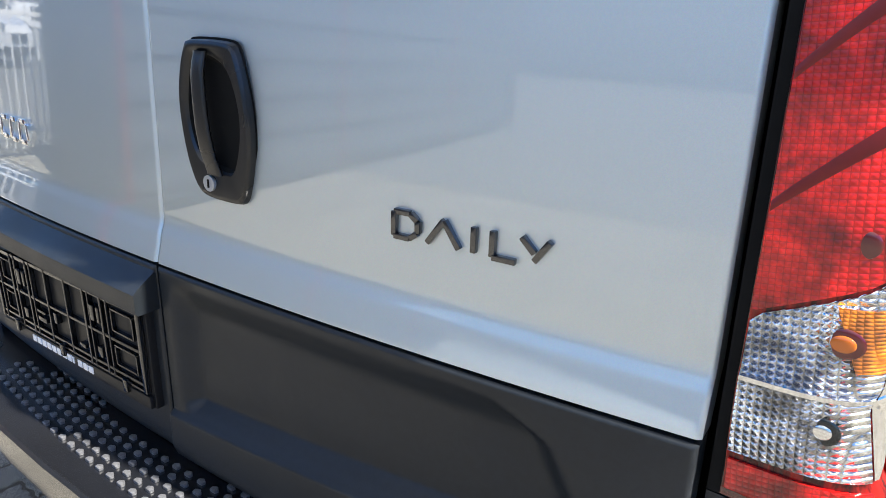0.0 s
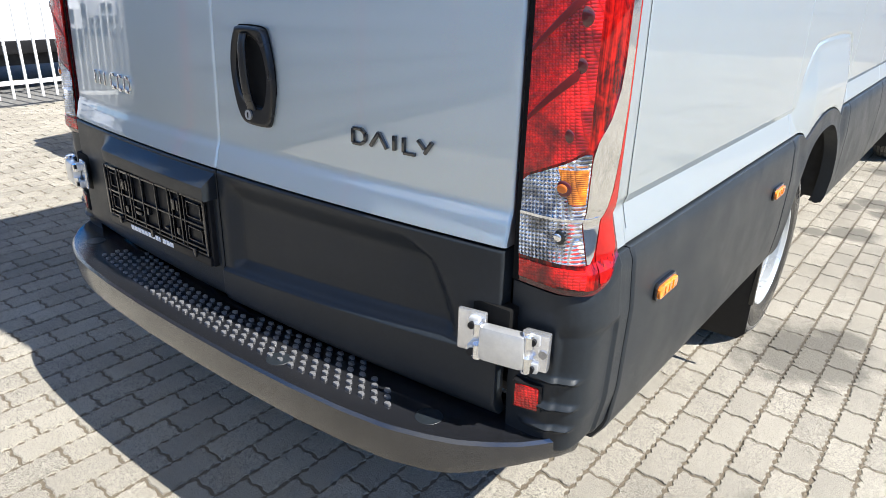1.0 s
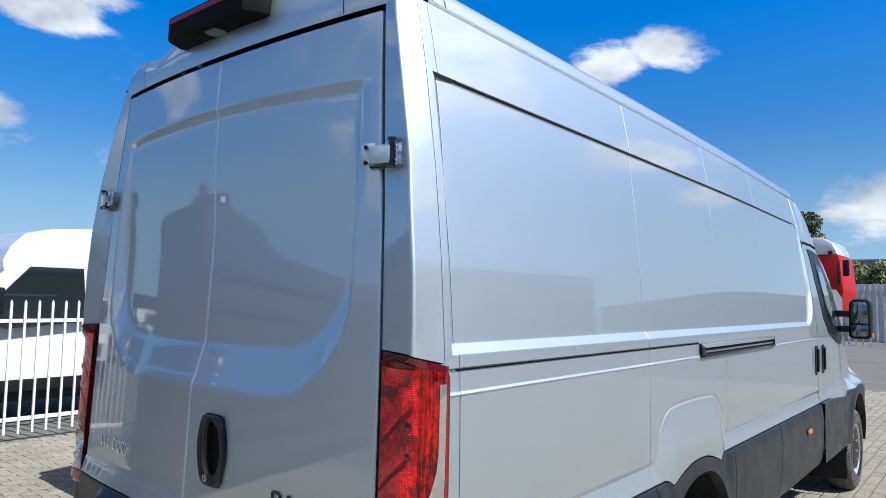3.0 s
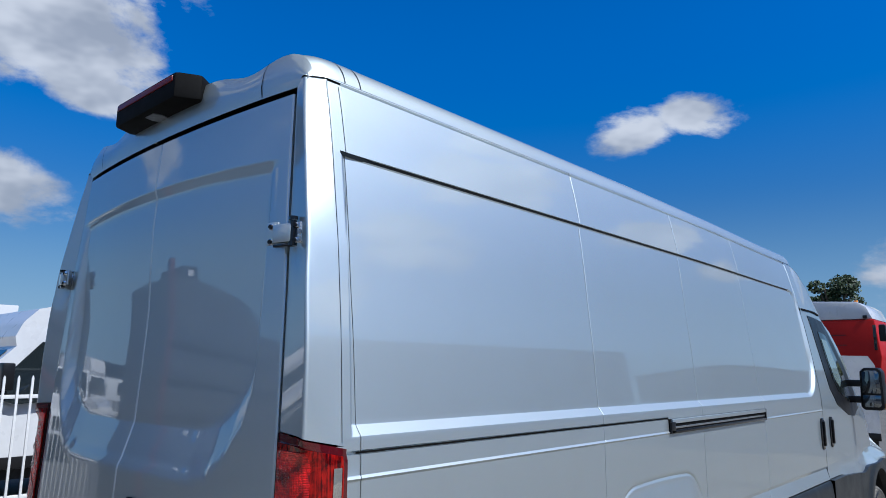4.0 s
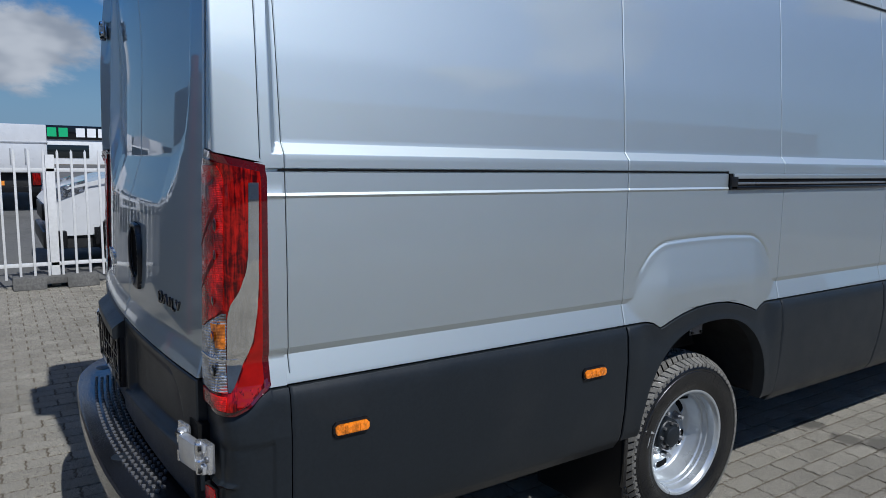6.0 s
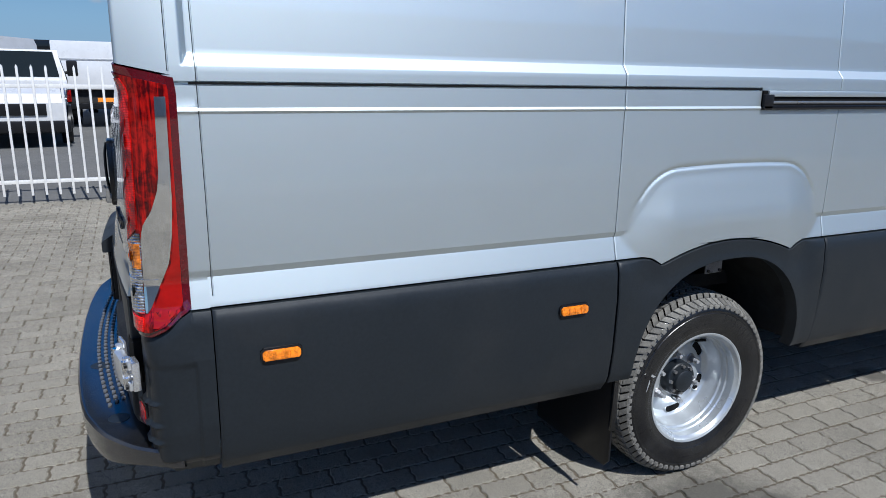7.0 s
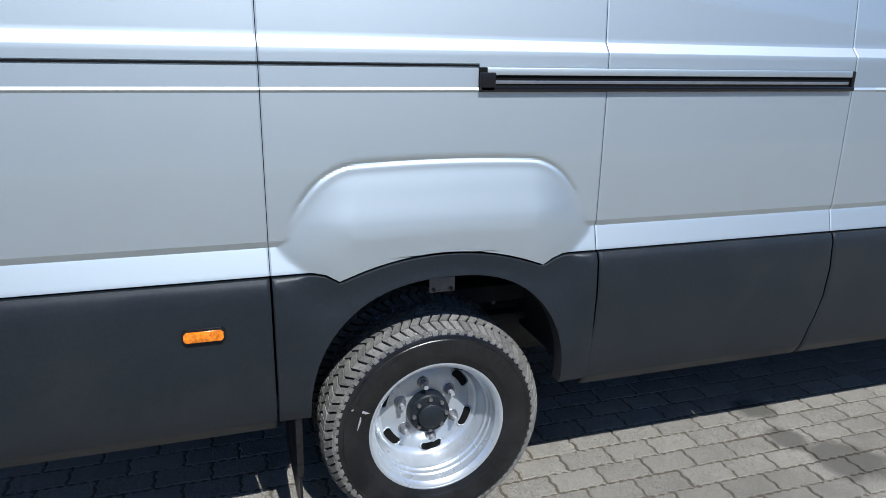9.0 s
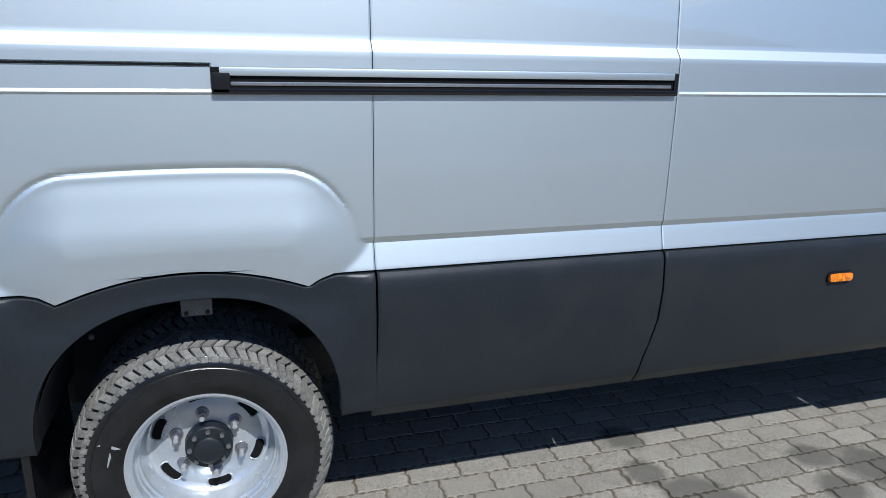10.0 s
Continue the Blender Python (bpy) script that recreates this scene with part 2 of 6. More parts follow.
TRUCK_RED = material("red_truck_paint", (0.40, 0.011, 0.009), 0.45, specular=0.15, coat=0.05, grain=0.05, grain_scale=5, stain=0.12)
STAKE_RED = material("dull_red_steel", (0.12, 0.022, 0.020), 0.5, grain=0.1, grain_scale=8, stain=0.3)
TRAILER = material("dark_ribbed_cladding", (0.050, 0.057, 0.068), 0.5, grain=0.1, grain_scale=8, stain=0.3)
CONCRETE = material("weathered_concrete", (0.11, 0.107, 0.10), 0.9, grain=0.25, grain_scale=40, stain=0.5, bump=0.4, bump_scale=80)
GREEN = material("green_sign_face", (0.02, 0.42, 0.16), 0.4, grain=0.03)
WALL_WHITE = material("white_cladding", (0.72, 0.73, 0.73), 0.5, grain=0.05, grain_scale=2, stain=0.15, stain_scale=0.4)
WALL_PALE = material("pale_grey_cladding", (0.42, 0.43, 0.44), 0.5, grain=0.05, grain_scale=2, stain=0.2, stain_scale=0.4)
MID_GREY = material("mid_grey_plastic", (0.11, 0.111, 0.115), 0.28, grain=0.3, grain_scale=300)
WALL_GREY = material("grey_cladding", (0.23, 0.25, 0.27), 0.5, grain=0.06, grain_scale=2, stain=0.2, stain_scale=0.4)
GALV = material("galvanised_steel", (0.42, 0.43, 0.44), 0.45, metal=0.5, grain=0.15, grain_scale=12)
ORANGE = material("orange_beacon", (0.85, 0.28, 0.03), 0.25, coat=0.8)
STAINS = ((1.12, 1.80, 0.30), (1.22, 2.05, 0.12), (1.95, 2.75, 0.16), (1.02, 3.55, 0.15), (1.35, 3.15, 0.10), (2.2, 4.6, 0.3), (1.0, 5.4, 0.22), (1.25, 0.75, 0.10), (-2.9, 2.4, 0.3), (-4.2, -1.6, 0.25), (2.6, 1.5, 0.2), (0.83, 3.43, 0.09), (1.05, 4.33, 0.16), (0.58, 3.48, 0.10), (0.90, 4.15, 0.10), (1.1, 4.1, 0.10))


def paving_material(name, color, dirt, speck, bump):
    """Weathered concrete: speckled grain, broad stains, a few dark oil spots of irregular outline, a spread from stone to stone."""
    m = bpy.data.materials.new(name)
    m.use_nodes = True
    n = Nodes(m.node_tree)
    geo = n.add("ShaderNodeNewGeometry")
    at = geo.outputs["Position"]
    pick = n.math("FRACT", n.math("MULTIPLY", n.math("ADD", n.add("ShaderNodeObjectInfo").outputs["Random"], geo.outputs["Random Per Island"]), 7.31))
    c = n.mix(n.ramp(n.noise(at, 330.0, 2.0, 0.7), 0.35, 0.68), n.mix(1.0, (*color, 1), (1 - speck,) * 3 + (1,), "MULTIPLY"), n.mix(1.0, (*color, 1), (1 + speck,) * 3 + (1,), "MULTIPLY"))
    c = n.mix(n.ramp(n.noise(at, 120.0, 2.0, 0.8), 0.62, 0.70, 0.0, 0.65), c, tuple(v * 1.6 for v in color) + (1,))
    c = n.mix(n.ramp(n.noise(at, 1.1, 6.0, 0.65, 0.5), 0.42, 0.72, 0.0, 0.55), c, dirt)
    c = n.mix(n.ramp(n.noise(at, 9.0, 4.0, 0.6), 0.45, 0.75, 0.0, 0.25), c, dirt)
    ragged = n.math("MULTIPLY", n.math("SUBTRACT", n.noise(at, 7.0, 5.0, 0.65), 0.5), 0.5)
    oil = 0.0
    for x, y, r in STAINS:
        d = n.add("ShaderNodeVectorMath", {"operation": "DISTANCE"}, i0=at, i1=(x, y, 0.0)).outputs["Value"]
        one = n.ramp(n.math("ADD", n.math("DIVIDE", d, r), n.math("MULTIPLY", ragged, 3.0)), 0.55, 1.15, 0.85, 0.0)
        oil = one if isinstance(oil, float) else n.math("MAXIMUM", oil, one)
    c = n.mix(oil, c, tuple(v * 0.32 for v in color) + (1,))
    k = n.add("ShaderNodeMapRange", {}, i0=pick, i1=0.0, i2=1.0, i3=0.88, i4=1.10).outputs[0]
    c = n.add("ShaderNodeVectorMath", {"operation": "SCALE"}, i0=c, Scale=k).outputs[0]
    s = n.add("ShaderNodeBsdfPrincipled", {}, Base_Color=c, Roughness=0.93)
    high = n.math("ADD", n.noise(at, 260.0, 3.0, 0.7), n.math("MULTIPLY", n.noise(at, 60.0, 3.0, 0.6), 0.8))
    b = n.add("ShaderNodeBump", {}, Strength=bump, Distance=0.005, Height=high)
    n.put(s.inputs["Normal"], b.outputs[0])
    n.add("ShaderNodeOutputMaterial", {}, Surface=s.outputs[0])
    return m


PAVER = paving_material("grey_concrete_paver", (0.287, 0.265, 0.219), (0.152, 0.138, 0.112, 1), 0.72, 1.0)
JOINT = paving_material("sandy_joint", (0.125, 0.101, 0.070), (0.095, 0.080, 0.056, 1), 0.45, 0.9)
ASPHALT = material("grey_yard_asphalt", (0.12, 0.118, 0.112), 0.92, grain=0.25, grain_scale=90, stain=0.45, stain_scale=0.6, bump=0.4, bump_scale=150)
LEAF = material("dark_green_leaves", (0.020, 0.042, 0.011), 0.6, grain=0.3, grain_scale=3, spread=0.45)
LEAF_OLIVE = material("olive_leaves", (0.085, 0.105, 0.032), 0.65, grain=0.3, grain_scale=3, spread=0.4)
BARK = material("bark", (0.09, 0.07, 0.05), 0.9, grain=0.3, grain_scale=20, bump=0.5, bump_scale=30)

# ---------------------------------------------------------------- mesh tools


class Shape:
    """Collects vertices and faces for one mesh."""

    def __init__(self):
        self.v, self.f = [], []

    def grid(self, us, vs, place, flip=False):
        """A sheet: place(u, v) gives each corner."""
        us, vs, b = list(us), list(vs), len(self.v)
        self.v += [tuple(place(u, v)) for u in us for v in vs]
        m = len(vs)
        for i in range(len(us) - 1):
            for j in range(m - 1):
                q = (b + i * m + j, b + (i + 1) * m + j, b + (i + 1) * m + j + 1, b + i * m + j + 1)
                self.f.append(q[::-1] if flip else q)
        return self

    def box(self, x0, x1, y0, y1, z0, z1, bevel=0.0, turn=None):
        """A box, its edges cut at 45 degrees by bevel."""
        bm = bmesh.new()
        bmesh.ops.create_cube(bm, size=1.0)
        for v in bm.verts:
            v.co = Vector(((x0 + x1) / 2 + v.co.x * (x1 - x0), (y0 + y1) / 2 + v.co.y * (y1 - y0), (z0 + z1) / 2 + v.co.z * (z1 - z0)))
        if bevel:
            bmesh.ops.bevel(bm, geom=bm.edges[:], offset=bevel, segments=2, affect="EDGES", profile=0.6)
        return self.take(bm, turn)

    def take(self, bm, turn=None):
        b = len(self.v)
        bm.verts.index_update()
        self.v += [tuple(turn @ v.co) if turn else tuple(v.co) for v in bm.verts]
        self.f += [tuple(b + v.index for v in f.verts) for f in bm.faces]
        bm.free()
        return self

    def prism(self, outline, axis, a, b, bevel=0.0, turn=None):
        """A plate: an outline of pairs in the plane across the axis, from a to b along it."""
        at = {"x": lambda p, q, d: (d, p, q), "y": lambda p, q, d: (p, d, q), "z": lambda p, q, d: (p, q, d)}[axis]
        bm = bmesh.new()
        low = [bm.verts.new(at(p, q, a)) for p, q in outline]
        high = [bm.verts.new(at(p, q, b)) for p, q in outline]
        n = len(outline)
        bm.faces.new(low), bm.faces.new(high[::-1])
        for i in range(n):
            bm.faces.new((low[i], high[i], high[(i + 1) % n], low[(i + 1) % n]))
        bmesh.ops.recalc_face_normals(bm, faces=bm.faces[:])
        if bevel:
            bmesh.ops.bevel(bm, geom=bm.edges[:], offset=bevel, segments=2, affect="EDGES", profile=0.6, clamp_overlap=True)
        return self.take(bm, turn)

    def lathe(self, outline, centre, axis="x", steps=64, start=0.0, end=360.0):
        """Turns pairs (along the axis, radius) round the axis through centre."""
        angles = [radians(start + (end - start) * i / steps) for i in range(steps + 1)]
        c = Vector(centre)
        at = {"x": lambda d, r, a: c + Vector((d, r * math.cos(a), r * math.sin(a))), "y": lambda d, r, a: c + Vector((r * math.cos(a), d, r * math.sin(a))), "z": lambda d, r, a: c + Vector((r * math.cos(a), r * math.sin(a), d))}[axis]
        return self.grid(angles, range(len(outline)), lambda a, i: at(outline[i][0], outline[i][1], a))

    def rod(self, p, q, r, r2=None, steps=12):
        """A round bar with closed ends."""
        p, q = Vector(p), Vector(q)
        bm = bmesh.new()
        bmesh.ops.create_cone(bm, cap_ends=True, segments=steps, radius1=r, radius2=r if r2 is None else r2, depth=(q - p).length)
        return self.take(bm, Matrix.Translation((p + q) / 2) @ (q - p).to_track_quat("Z", "Y").to_matrix().to_4x4())

    def ball(self, c, r, scale=(1, 1, 1), level=2):
        bm = bmesh.new()
        bmesh.ops.create_icosphere(bm, subdivisions=level, radius=r)
        return self.take(bm, Matrix.Translation(c) @ Matrix.Diagonal((*scale, 1)))

    def mirrored(self):
        """The same shape on the other side of the plane x = 0."""
        s = Shape()
        s.v, s.f = [(-x, y, z) for x, y, z in self.v], [f[::-1] for f in self.f]
        return s

    def mesh(self, name, mat, smooth=35.0):
        me = bpy.data.meshes.new(name)
        me.from_pydata(self.v, [], self.f)
        me.validate()
        me.materials.append(mat)
        if smooth:
            me.polygons.foreach_set("use_smooth", [True] * len(me.polygons))
            me.set_sharp_from_angle(angle=radians(smooth))
        return me


def thing(name, base, label, category, group="", kind=""):
    """A thing: an empty at its base."""
    ob = new(name)
    ob.location = base
    ob.empty_display_size = 0.2
    return tagged(ob, label, category, group, kind)


def part(name, shape, mat, parent, label="", smooth=35.0):
    """One mesh of a thing (or of one of its parts), given in the place's own coordinates."""
    ob = new(name, shape.mesh(name, mat, smooth))
    ob.parent = parent
    up = Vector((0, 0, 0)) if parent.type == "MESH" else parent.location
    ob.matrix_parent_inverse = Matrix.Translation(-up)
    return tagged(ob, label) if label else ob


def lone(name, shape, mat, label, category="", group="", kind="", smooth=35.0):
    """A thing that is one mesh."""
    return tagged(new(name, shape.mesh(name, mat, smooth)), label, category, group, kind)


def lerp(x, xs, ys):
    return float(np.interp(x, xs, ys))


def step(x, a=0.0, b=1.0):
    k = min(max((x - a) / (b - a), 0.0), 1.0)
    return k * k * (3 - 2 * k)


def spaced(a, b, n):
    return [a + (b - a) * i / n for i in range(n + 1)]


def lines(a, b, pitch, *dense):
    """Grid lines from a to b, at most pitch apart, with extra ones packed round the given places (place, half width, count)."""
    s = set(round(v, 5) for v in spaced(a, b, max(1, math.ceil((b - a) / pitch))))
    for c, w, k in dense:
        s |= set(round(v, 5) for v in spaced(c - w, c + w, k) if a < v < b)
    return sorted(s)


# ---------------------------------------------------------------- the silver van: its forms
JOINTS = (0.168, 1.41, 2.378, 3.295, 4.55)   # seams of the side, along the van
REAR_AXLE, FRONT_AXLE, AXLE_Z = 1.901, 6.02, 0.358
BELT = 0.925                                 # where the dark lower panels end


def flank(z):
    """Half width of the plain side at a height."""
    return lerp(z, (0.5, 0.90, 0.93, 1.0, 1.018, 1.20, 1.40, 1.50, 1.75, 2.0, 2.27, 2.40, 2.50), (0.972, 0.972, 0.970, 0.951, 0.957, 0.957, 0.955, 0.952, 0.934, 0.907, 0.866, 0.842, 0.818))


def inset(y, z):
    """How far inside the large upper recess of the side a point lies, 0 to 1."""
    bottom, top, back, front = 1.505, 2.272, 0.144, 4.54
    dz, dy = min((z - bottom) / 0.028, (top - z) / 0.010), min((y - back) / 0.015, (front - y) / 0.03)
    r = 0.26
    if y > front - r and z < bottom + r:
        return step((r - math.hypot(y - front + r, z - bottom - r)) / 0.026)
    r2 = 0.10
    if y > front - r2 and z > top - r2:
        return step((r2 - math.hypot(y - front + r2, z - top + r2)) / 0.02)
    return min(max(min(dz, dy), 0.0), 1.0)


def flare_depth(y, z):
    """How far inside the outline of the bulge over the rear wheel a point lies."""
    lean = 0.060 * step(1.14 - z, 0.0, 0.20)
    back, front, top, r = 1.480 - lean, 2.312 + lean, 1.216, 0.17
    top -= 0.10 * (y - 1.9) ** 2
    inner = max(back + r - y, y - front + r, 0.0), max(z - top + r, 0.0)
    return r - math.hypot(*inner) if inner[0] or inner[1] else min(y - back, front - y, top - z)


def flare_x(y, z):
    """Half width of the bulge itself: a crisp upper shoulder that runs out into a flat face."""
    d = flare_depth(y, z)
    if d <= 0:
        return 0.0
    sharp = step((z - 1.04) / 0.10)
    face = min(d / lerp(sharp, (0, 1), (0.20, 0.23)), 1.0)
    return 0.9515 + 0.0335 * (0.04 * sharp * step(d / 0.030) + (1 - 0.04 * sharp) * (1 - (1 - face) ** 1.45))


def side_x(y, z):
    x = flank(z)
    if 1.5 < z < 2.275:
        x -= (0.020 - 0.011 * step(z, 1.9, 2.24)) * inset(y, z)
        if abs(z - 2.2700) < 0.0052 and 0.142 < y < 4.42:
            x -= 0.011
    if z > 1.5:
        x -= 0.05 * step(y, 2.4, 4.8) * (z - 1.5) / 0.9
    if z < 1.26 and 1.42 < y < 2.37:
        # a shallow gutter runs along the upper edge of the bulge
        x -= 0.0042 * math.exp(-((flare_depth(y, z) + 0.002) / 0.007) ** 2) * step((z - 1.05) / 0.08)
        f, soft = flare_x(y, z), 0.0024
        k = min(max(0.5 + (f - x) / (2 * soft), 0.0), 1.0)
        x = x + (f - x) * k + soft * k * (1 - k)
    if abs(z - 1.466) < 0.0045 and y < 1.985:
        x -= 0.010
    x += 0.0045 * max(0.0, 1 - abs(z - 1.403) / 0.007) if y < 1.985 or y > 3.30 else 0.0
    if z > 2.485:
        x -= 0.007 * max(0.0, 1 - abs(z - 2.492) / 0.005)
    return x


def sill_top(y):
    """Height of the edge between silver and dark panels, which dips and arches over the rear wheel."""
    if y < 1.52 or y > 2.262:
        return BELT
    if y < 1.59:
        return lerp(y, (1.52, 1.555, 1.59), (BELT, 0.918, 0.897))
    if y > 2.195:
        return lerp(y, (2.195, 2.225, 2.262), (0.897, 0.914, BELT))
    return 0.897 + 0.062 * (1 - abs((y - 1.8925) / 0.3025) ** 2.0)


SIDE_Z = [0.955, 0.962, 0.969, 0.975, 0.982, 0.99, 0.995, 1.0, 1.006, 1.012, 1.018, 1.03, 1.045, 1.06, 1.075, 1.09, 1.105, 1.12, 1.128, 1.135, 1.142, 1.15, 1.156, 1.162, 1.168, 1.174, 1.18, 1.186, 1.191, 1.196, 1.201, 1.206, 1.21, 1.214, 1.219, 1.225, 1.232, 1.24, 1.25, 1.30, 1.36, 1.393, 1.396, 1.3995, 1.403, 1.4065, 1.41, 1.413, 1.44, 1.4605, 1.4615, 1.462, 1.466, 1.470, 1.4705, 1.4715, 1.49, 1.503, 1.5055, 1.512, 1.519, 1.526, 1.5325, 1.535, 1.546, 1.558, 1.57, 1.582, 1.594, 1.606, 1.62, 1.635, 1.65, 1.67, 1.69, 1.71, 1.735, 1.76, 1.78, 1.86, 1.94, 2.02, 2.10, 2.18, 2.24, 2.26, 2.2645, 2.2649, 2.267, 2.2700, 2.2750, 2.2754, 2.28, 2.33, 2.38, 2.43, 2.47, 2.484, 2.487, 2.492, 2.497, 2.50]


def side_panel(y0, y1):
    """One silver panel of the side between two seams, its edges folded inwards."""
    gap = 0.0010
    a, b = y0 + (gap if y0 > 1 else 0.0), y1 - gap
    ys = lines(a, b, 0.10, (a, 0.004, 4), (b, 0.004, 4), (0.19, 0.014, 10), (1.54, 0.12, 44), (1.59, 0.01, 4), (1.75, 0.15, 14), (2.05, 0.15, 14), (2.195, 0.03, 8), (2.25, 0.12, 40), (4.41, 0.138, 46), (1.985, 0.001, 2), (2.262, 0.01, 4))
    rows = list(range(-6, 0)) + SIDE_Z

    def place(y, r):
        if isinstance(r, int):
            z = sill_top(y) + 0.003 + (0.955 - sill_top(y)) * (r + 6) / 6.0
        else:
            # rows bow along with the bulge's upper edge
            z = r - 0.10 * (y - 1.9) ** 2 * max(0.0, 1 - abs(r - 1.216) / 0.14) * (1.42 < y < 2.37)
        x = side_x(y, z)
        edge = min(y - a, b - y) if y0 > 1 else b - y
        return (x - 0.0012 * max(0.0, 1 - edge / 0.004), y, z)

    s = Shape().grid(ys, rows, place)
    for y, flip in ((a, True), (b, False)):
        s.grid((0.0, 0.006), rows, lambda d, r, y=y: (place(y, r)[0] - d, y, place(y, r)[2]), not flip)
    s.grid(ys, (0.0, 0.02), lambda y, d: (place(y, -6)[0] - d, y, place(y, -6)[2]), True)
    return s


def trim_x(z):
    """Half width of the dark lower panels."""
    return lerp(z, (0.42, 0.47, 0.505, 0.53, 0.62, 0.80, 0.90, 0.922), (0.90, 0.955, 0.978, 0.986, 0.996, 1.0, 0.992, 0.982))


def lower_panel(y0, y1, slant=0.0, slant0=0.0):
    """A dark lower panel between two seams."""
    gap = 0.003
    zs = [0.47, 0.50, 0.507, 0.513, 0.53, 0.57, 0.62, 0.70, 0.80, 0.87, 0.90, 0.914, 0.919, 0.922]
    ys = lines(y0 + gap, y1 - gap, 0.12, (y0 + gap, 0.012, 6), (y1 - gap, 0.012, 6))

    def place(y, z):
        edge = min(y - y0 - gap, y1 - gap - y)
        k = (y - y0) / (y1 - y0)
        shift = -(slant * k ** 6 + slant0 * (1 - k) ** 6) * step(0.75 - z, 0.0, 0.25)
        return (trim_x(z) - 0.004 * max(0.0, 1 - edge / 0.006), y + shift, z)

    s = Shape().grid(ys, zs, place)
    for y, flip in ((y0 + gap, False), (y1 - gap, True)):
        s.grid((0.0, 0.02), zs, lambda d, z, y=y: (place(y, z)[0] - d, place(y, z)[1], z), flip)
    s.grid(ys, (0.0, 0.035), lambda y, d: (place(y, 0.922)[0] - d, y, 0.922), False)
    return s


def arch_point(a, k):
    """A point of the dark wheel-arch panel: a is the angle round the wheel, k runs from the opening (0) to the outer edge (1)."""
    cy, cz = 1.915, 0.50
    c, s = math.cos(a), math.sin(a)
    ry, rz, p = (0.415 if c < 0 else 0.362), 0.392, 2.35
    r_in = 1.0 / ((abs(c) / ry) ** p + (abs(s) / rz) ** p) ** (1 / p)
    y0, y1 = 1.41 + 0.003, 2.378 - 0.003
    lo, hi = r_in, 1.2
    for _ in range(22):
        m = (lo + hi) / 2
        y, z = cy + m * c, cz + m * s
        lo, hi = (m, hi) if y0 < y < y1 and z < sill_top(y) - 0.003 else (lo, m)
    r = r_in + (lo - r_in) * k
    y, z = cy + r * c, cz + r * s
    rim = side_x(y, sill_top(y)) + 0.005
    x = trim_x(z) + (rim - trim_x(z)) * step(z, 0.70, 0.90) * step(y, 1.44, 1.56) * step(2.35 - y, 0.0, 0.10)
    x += 0.004 * step(1 - k, 0.6, 1.0)
    x -= 0.003 * step(k, 0.975, 1.0)
    return (x, y, z)


def arch_panel():
    angles = [radians(v) for v in lines(0, 180, 2.0, (47, 6, 8), (136, 8, 10))]
    ks = (0.0, 0.02, 0.05, 0.12, 0.25, 0.4, 0.6, 0.8, 0.93, 0.975, 1.0)
    s = Shape().grid(angles, ks, arch_point, True)
    s.grid(angles, (0.0, 0.3, 1.0), lambda a, d: (arch_point(a, 0.0)[0] - 0.05 * d, arch_point(a, 0.0)[1], arch_point(a, 0.0)[2]), False)
    s.grid(angles, (0.0, 1.0), lambda a, d: (arch_point(a, 1.0)[0] - 0.03 * d, arch_point(a, 1.0)[1], arch_point(a, 1.0)[2]), True)
    return s


def gap_x(z):
    """Where the rear door ends, from the middle of the van."""
    return lerp(z, (0.5, 0.9, 1.5, 1.9, 2.46), (0.828, 0.826, 0.812, 0.79, 0.742))


def tail_y(x, z):
    """The plain rear face, bowed across and leaning forward with height."""
    lean = lerp(z, (0.5, 0.95, 1.5, 2.0, 2.5), (0.0, 0.0, 0.018, 0.042, 0.075))
    return lean - 0.046 * (1 - (x / 0.82) ** 2)


PILLAR_SEAM = 0.113


def corner(u, z, out=0.0):
    """The rear corner from the door gap (u = 0) round to the side (u = 1)."""
    x0, y0, y1 = gap_x(z) + 0.006, tail_y(gap_x(z), z) + 0.004, JOINTS[0]
    x1 = flank(z) if z > BELT else trim_x(max(z, 0.5)) - 0.004
    a, p = radians(90 * u), 2 / lerp(z, (1.75, 2.0, 2.45), (5.0, 4.0, 2.3))
    x = x0 + (x1 - x0) * math.sin(a) ** p if u > 0 else x0
    y = y1 - (y1 - y0) * (math.cos(a) ** p if u < 1 else 0.0)
    upper = step((z - 1.44) / 0.06)
    if upper > 0:
        # above the lamp: a rear strip, a crisp bend, a flat face to the pillar seam and the start of the side
        k = lerp(u, CORNER_FINE, [i / 200 for i in range(201)])
        turns = [(x0, y0), (min(bend_x(z), x1 - 0.004), bend_y(z)), (x1 - 0.001, PILLAR_SEAM), (x1, y1)]
        runs = [0.0]
        for (ax, ay), (bx, by) in zip(turns, turns[1:]):
            runs.append(runs[-1] + math.hypot(bx - ax, by - ay))
        px = py = 0.0
        for d in (-0.028, -0.014, 0.0, 0.014, 0.028):
            at = min(max(k + d * min(1.0, 20 * k, 20 * (1 - k)), 0.0), 1.0) * runs[-1]
            px += lerp(at, runs, [t[0] for t in turns]) / 5
            py += lerp(at, runs, [t[1] for t in turns]) / 5
        if py > 0.118:
            px += side_x(py, z) - flank(z)
        x, y = x + (px - x) * upper, y + (py - y) * upper
    return (x + out * math.sin(a), y - out * math.cos(a), z)


def bend_x(z):
    return sum(lerp(z + d, (1.5, 1.66, 1.90, 2.02, 2.17, 2.40, 2.50), (0.938, 0.936, 0.922, 0.902, 0.866, 0.808, 0.782)) for d in (-0.06, -0.03, 0.0, 0.03, 0.06)) / 5


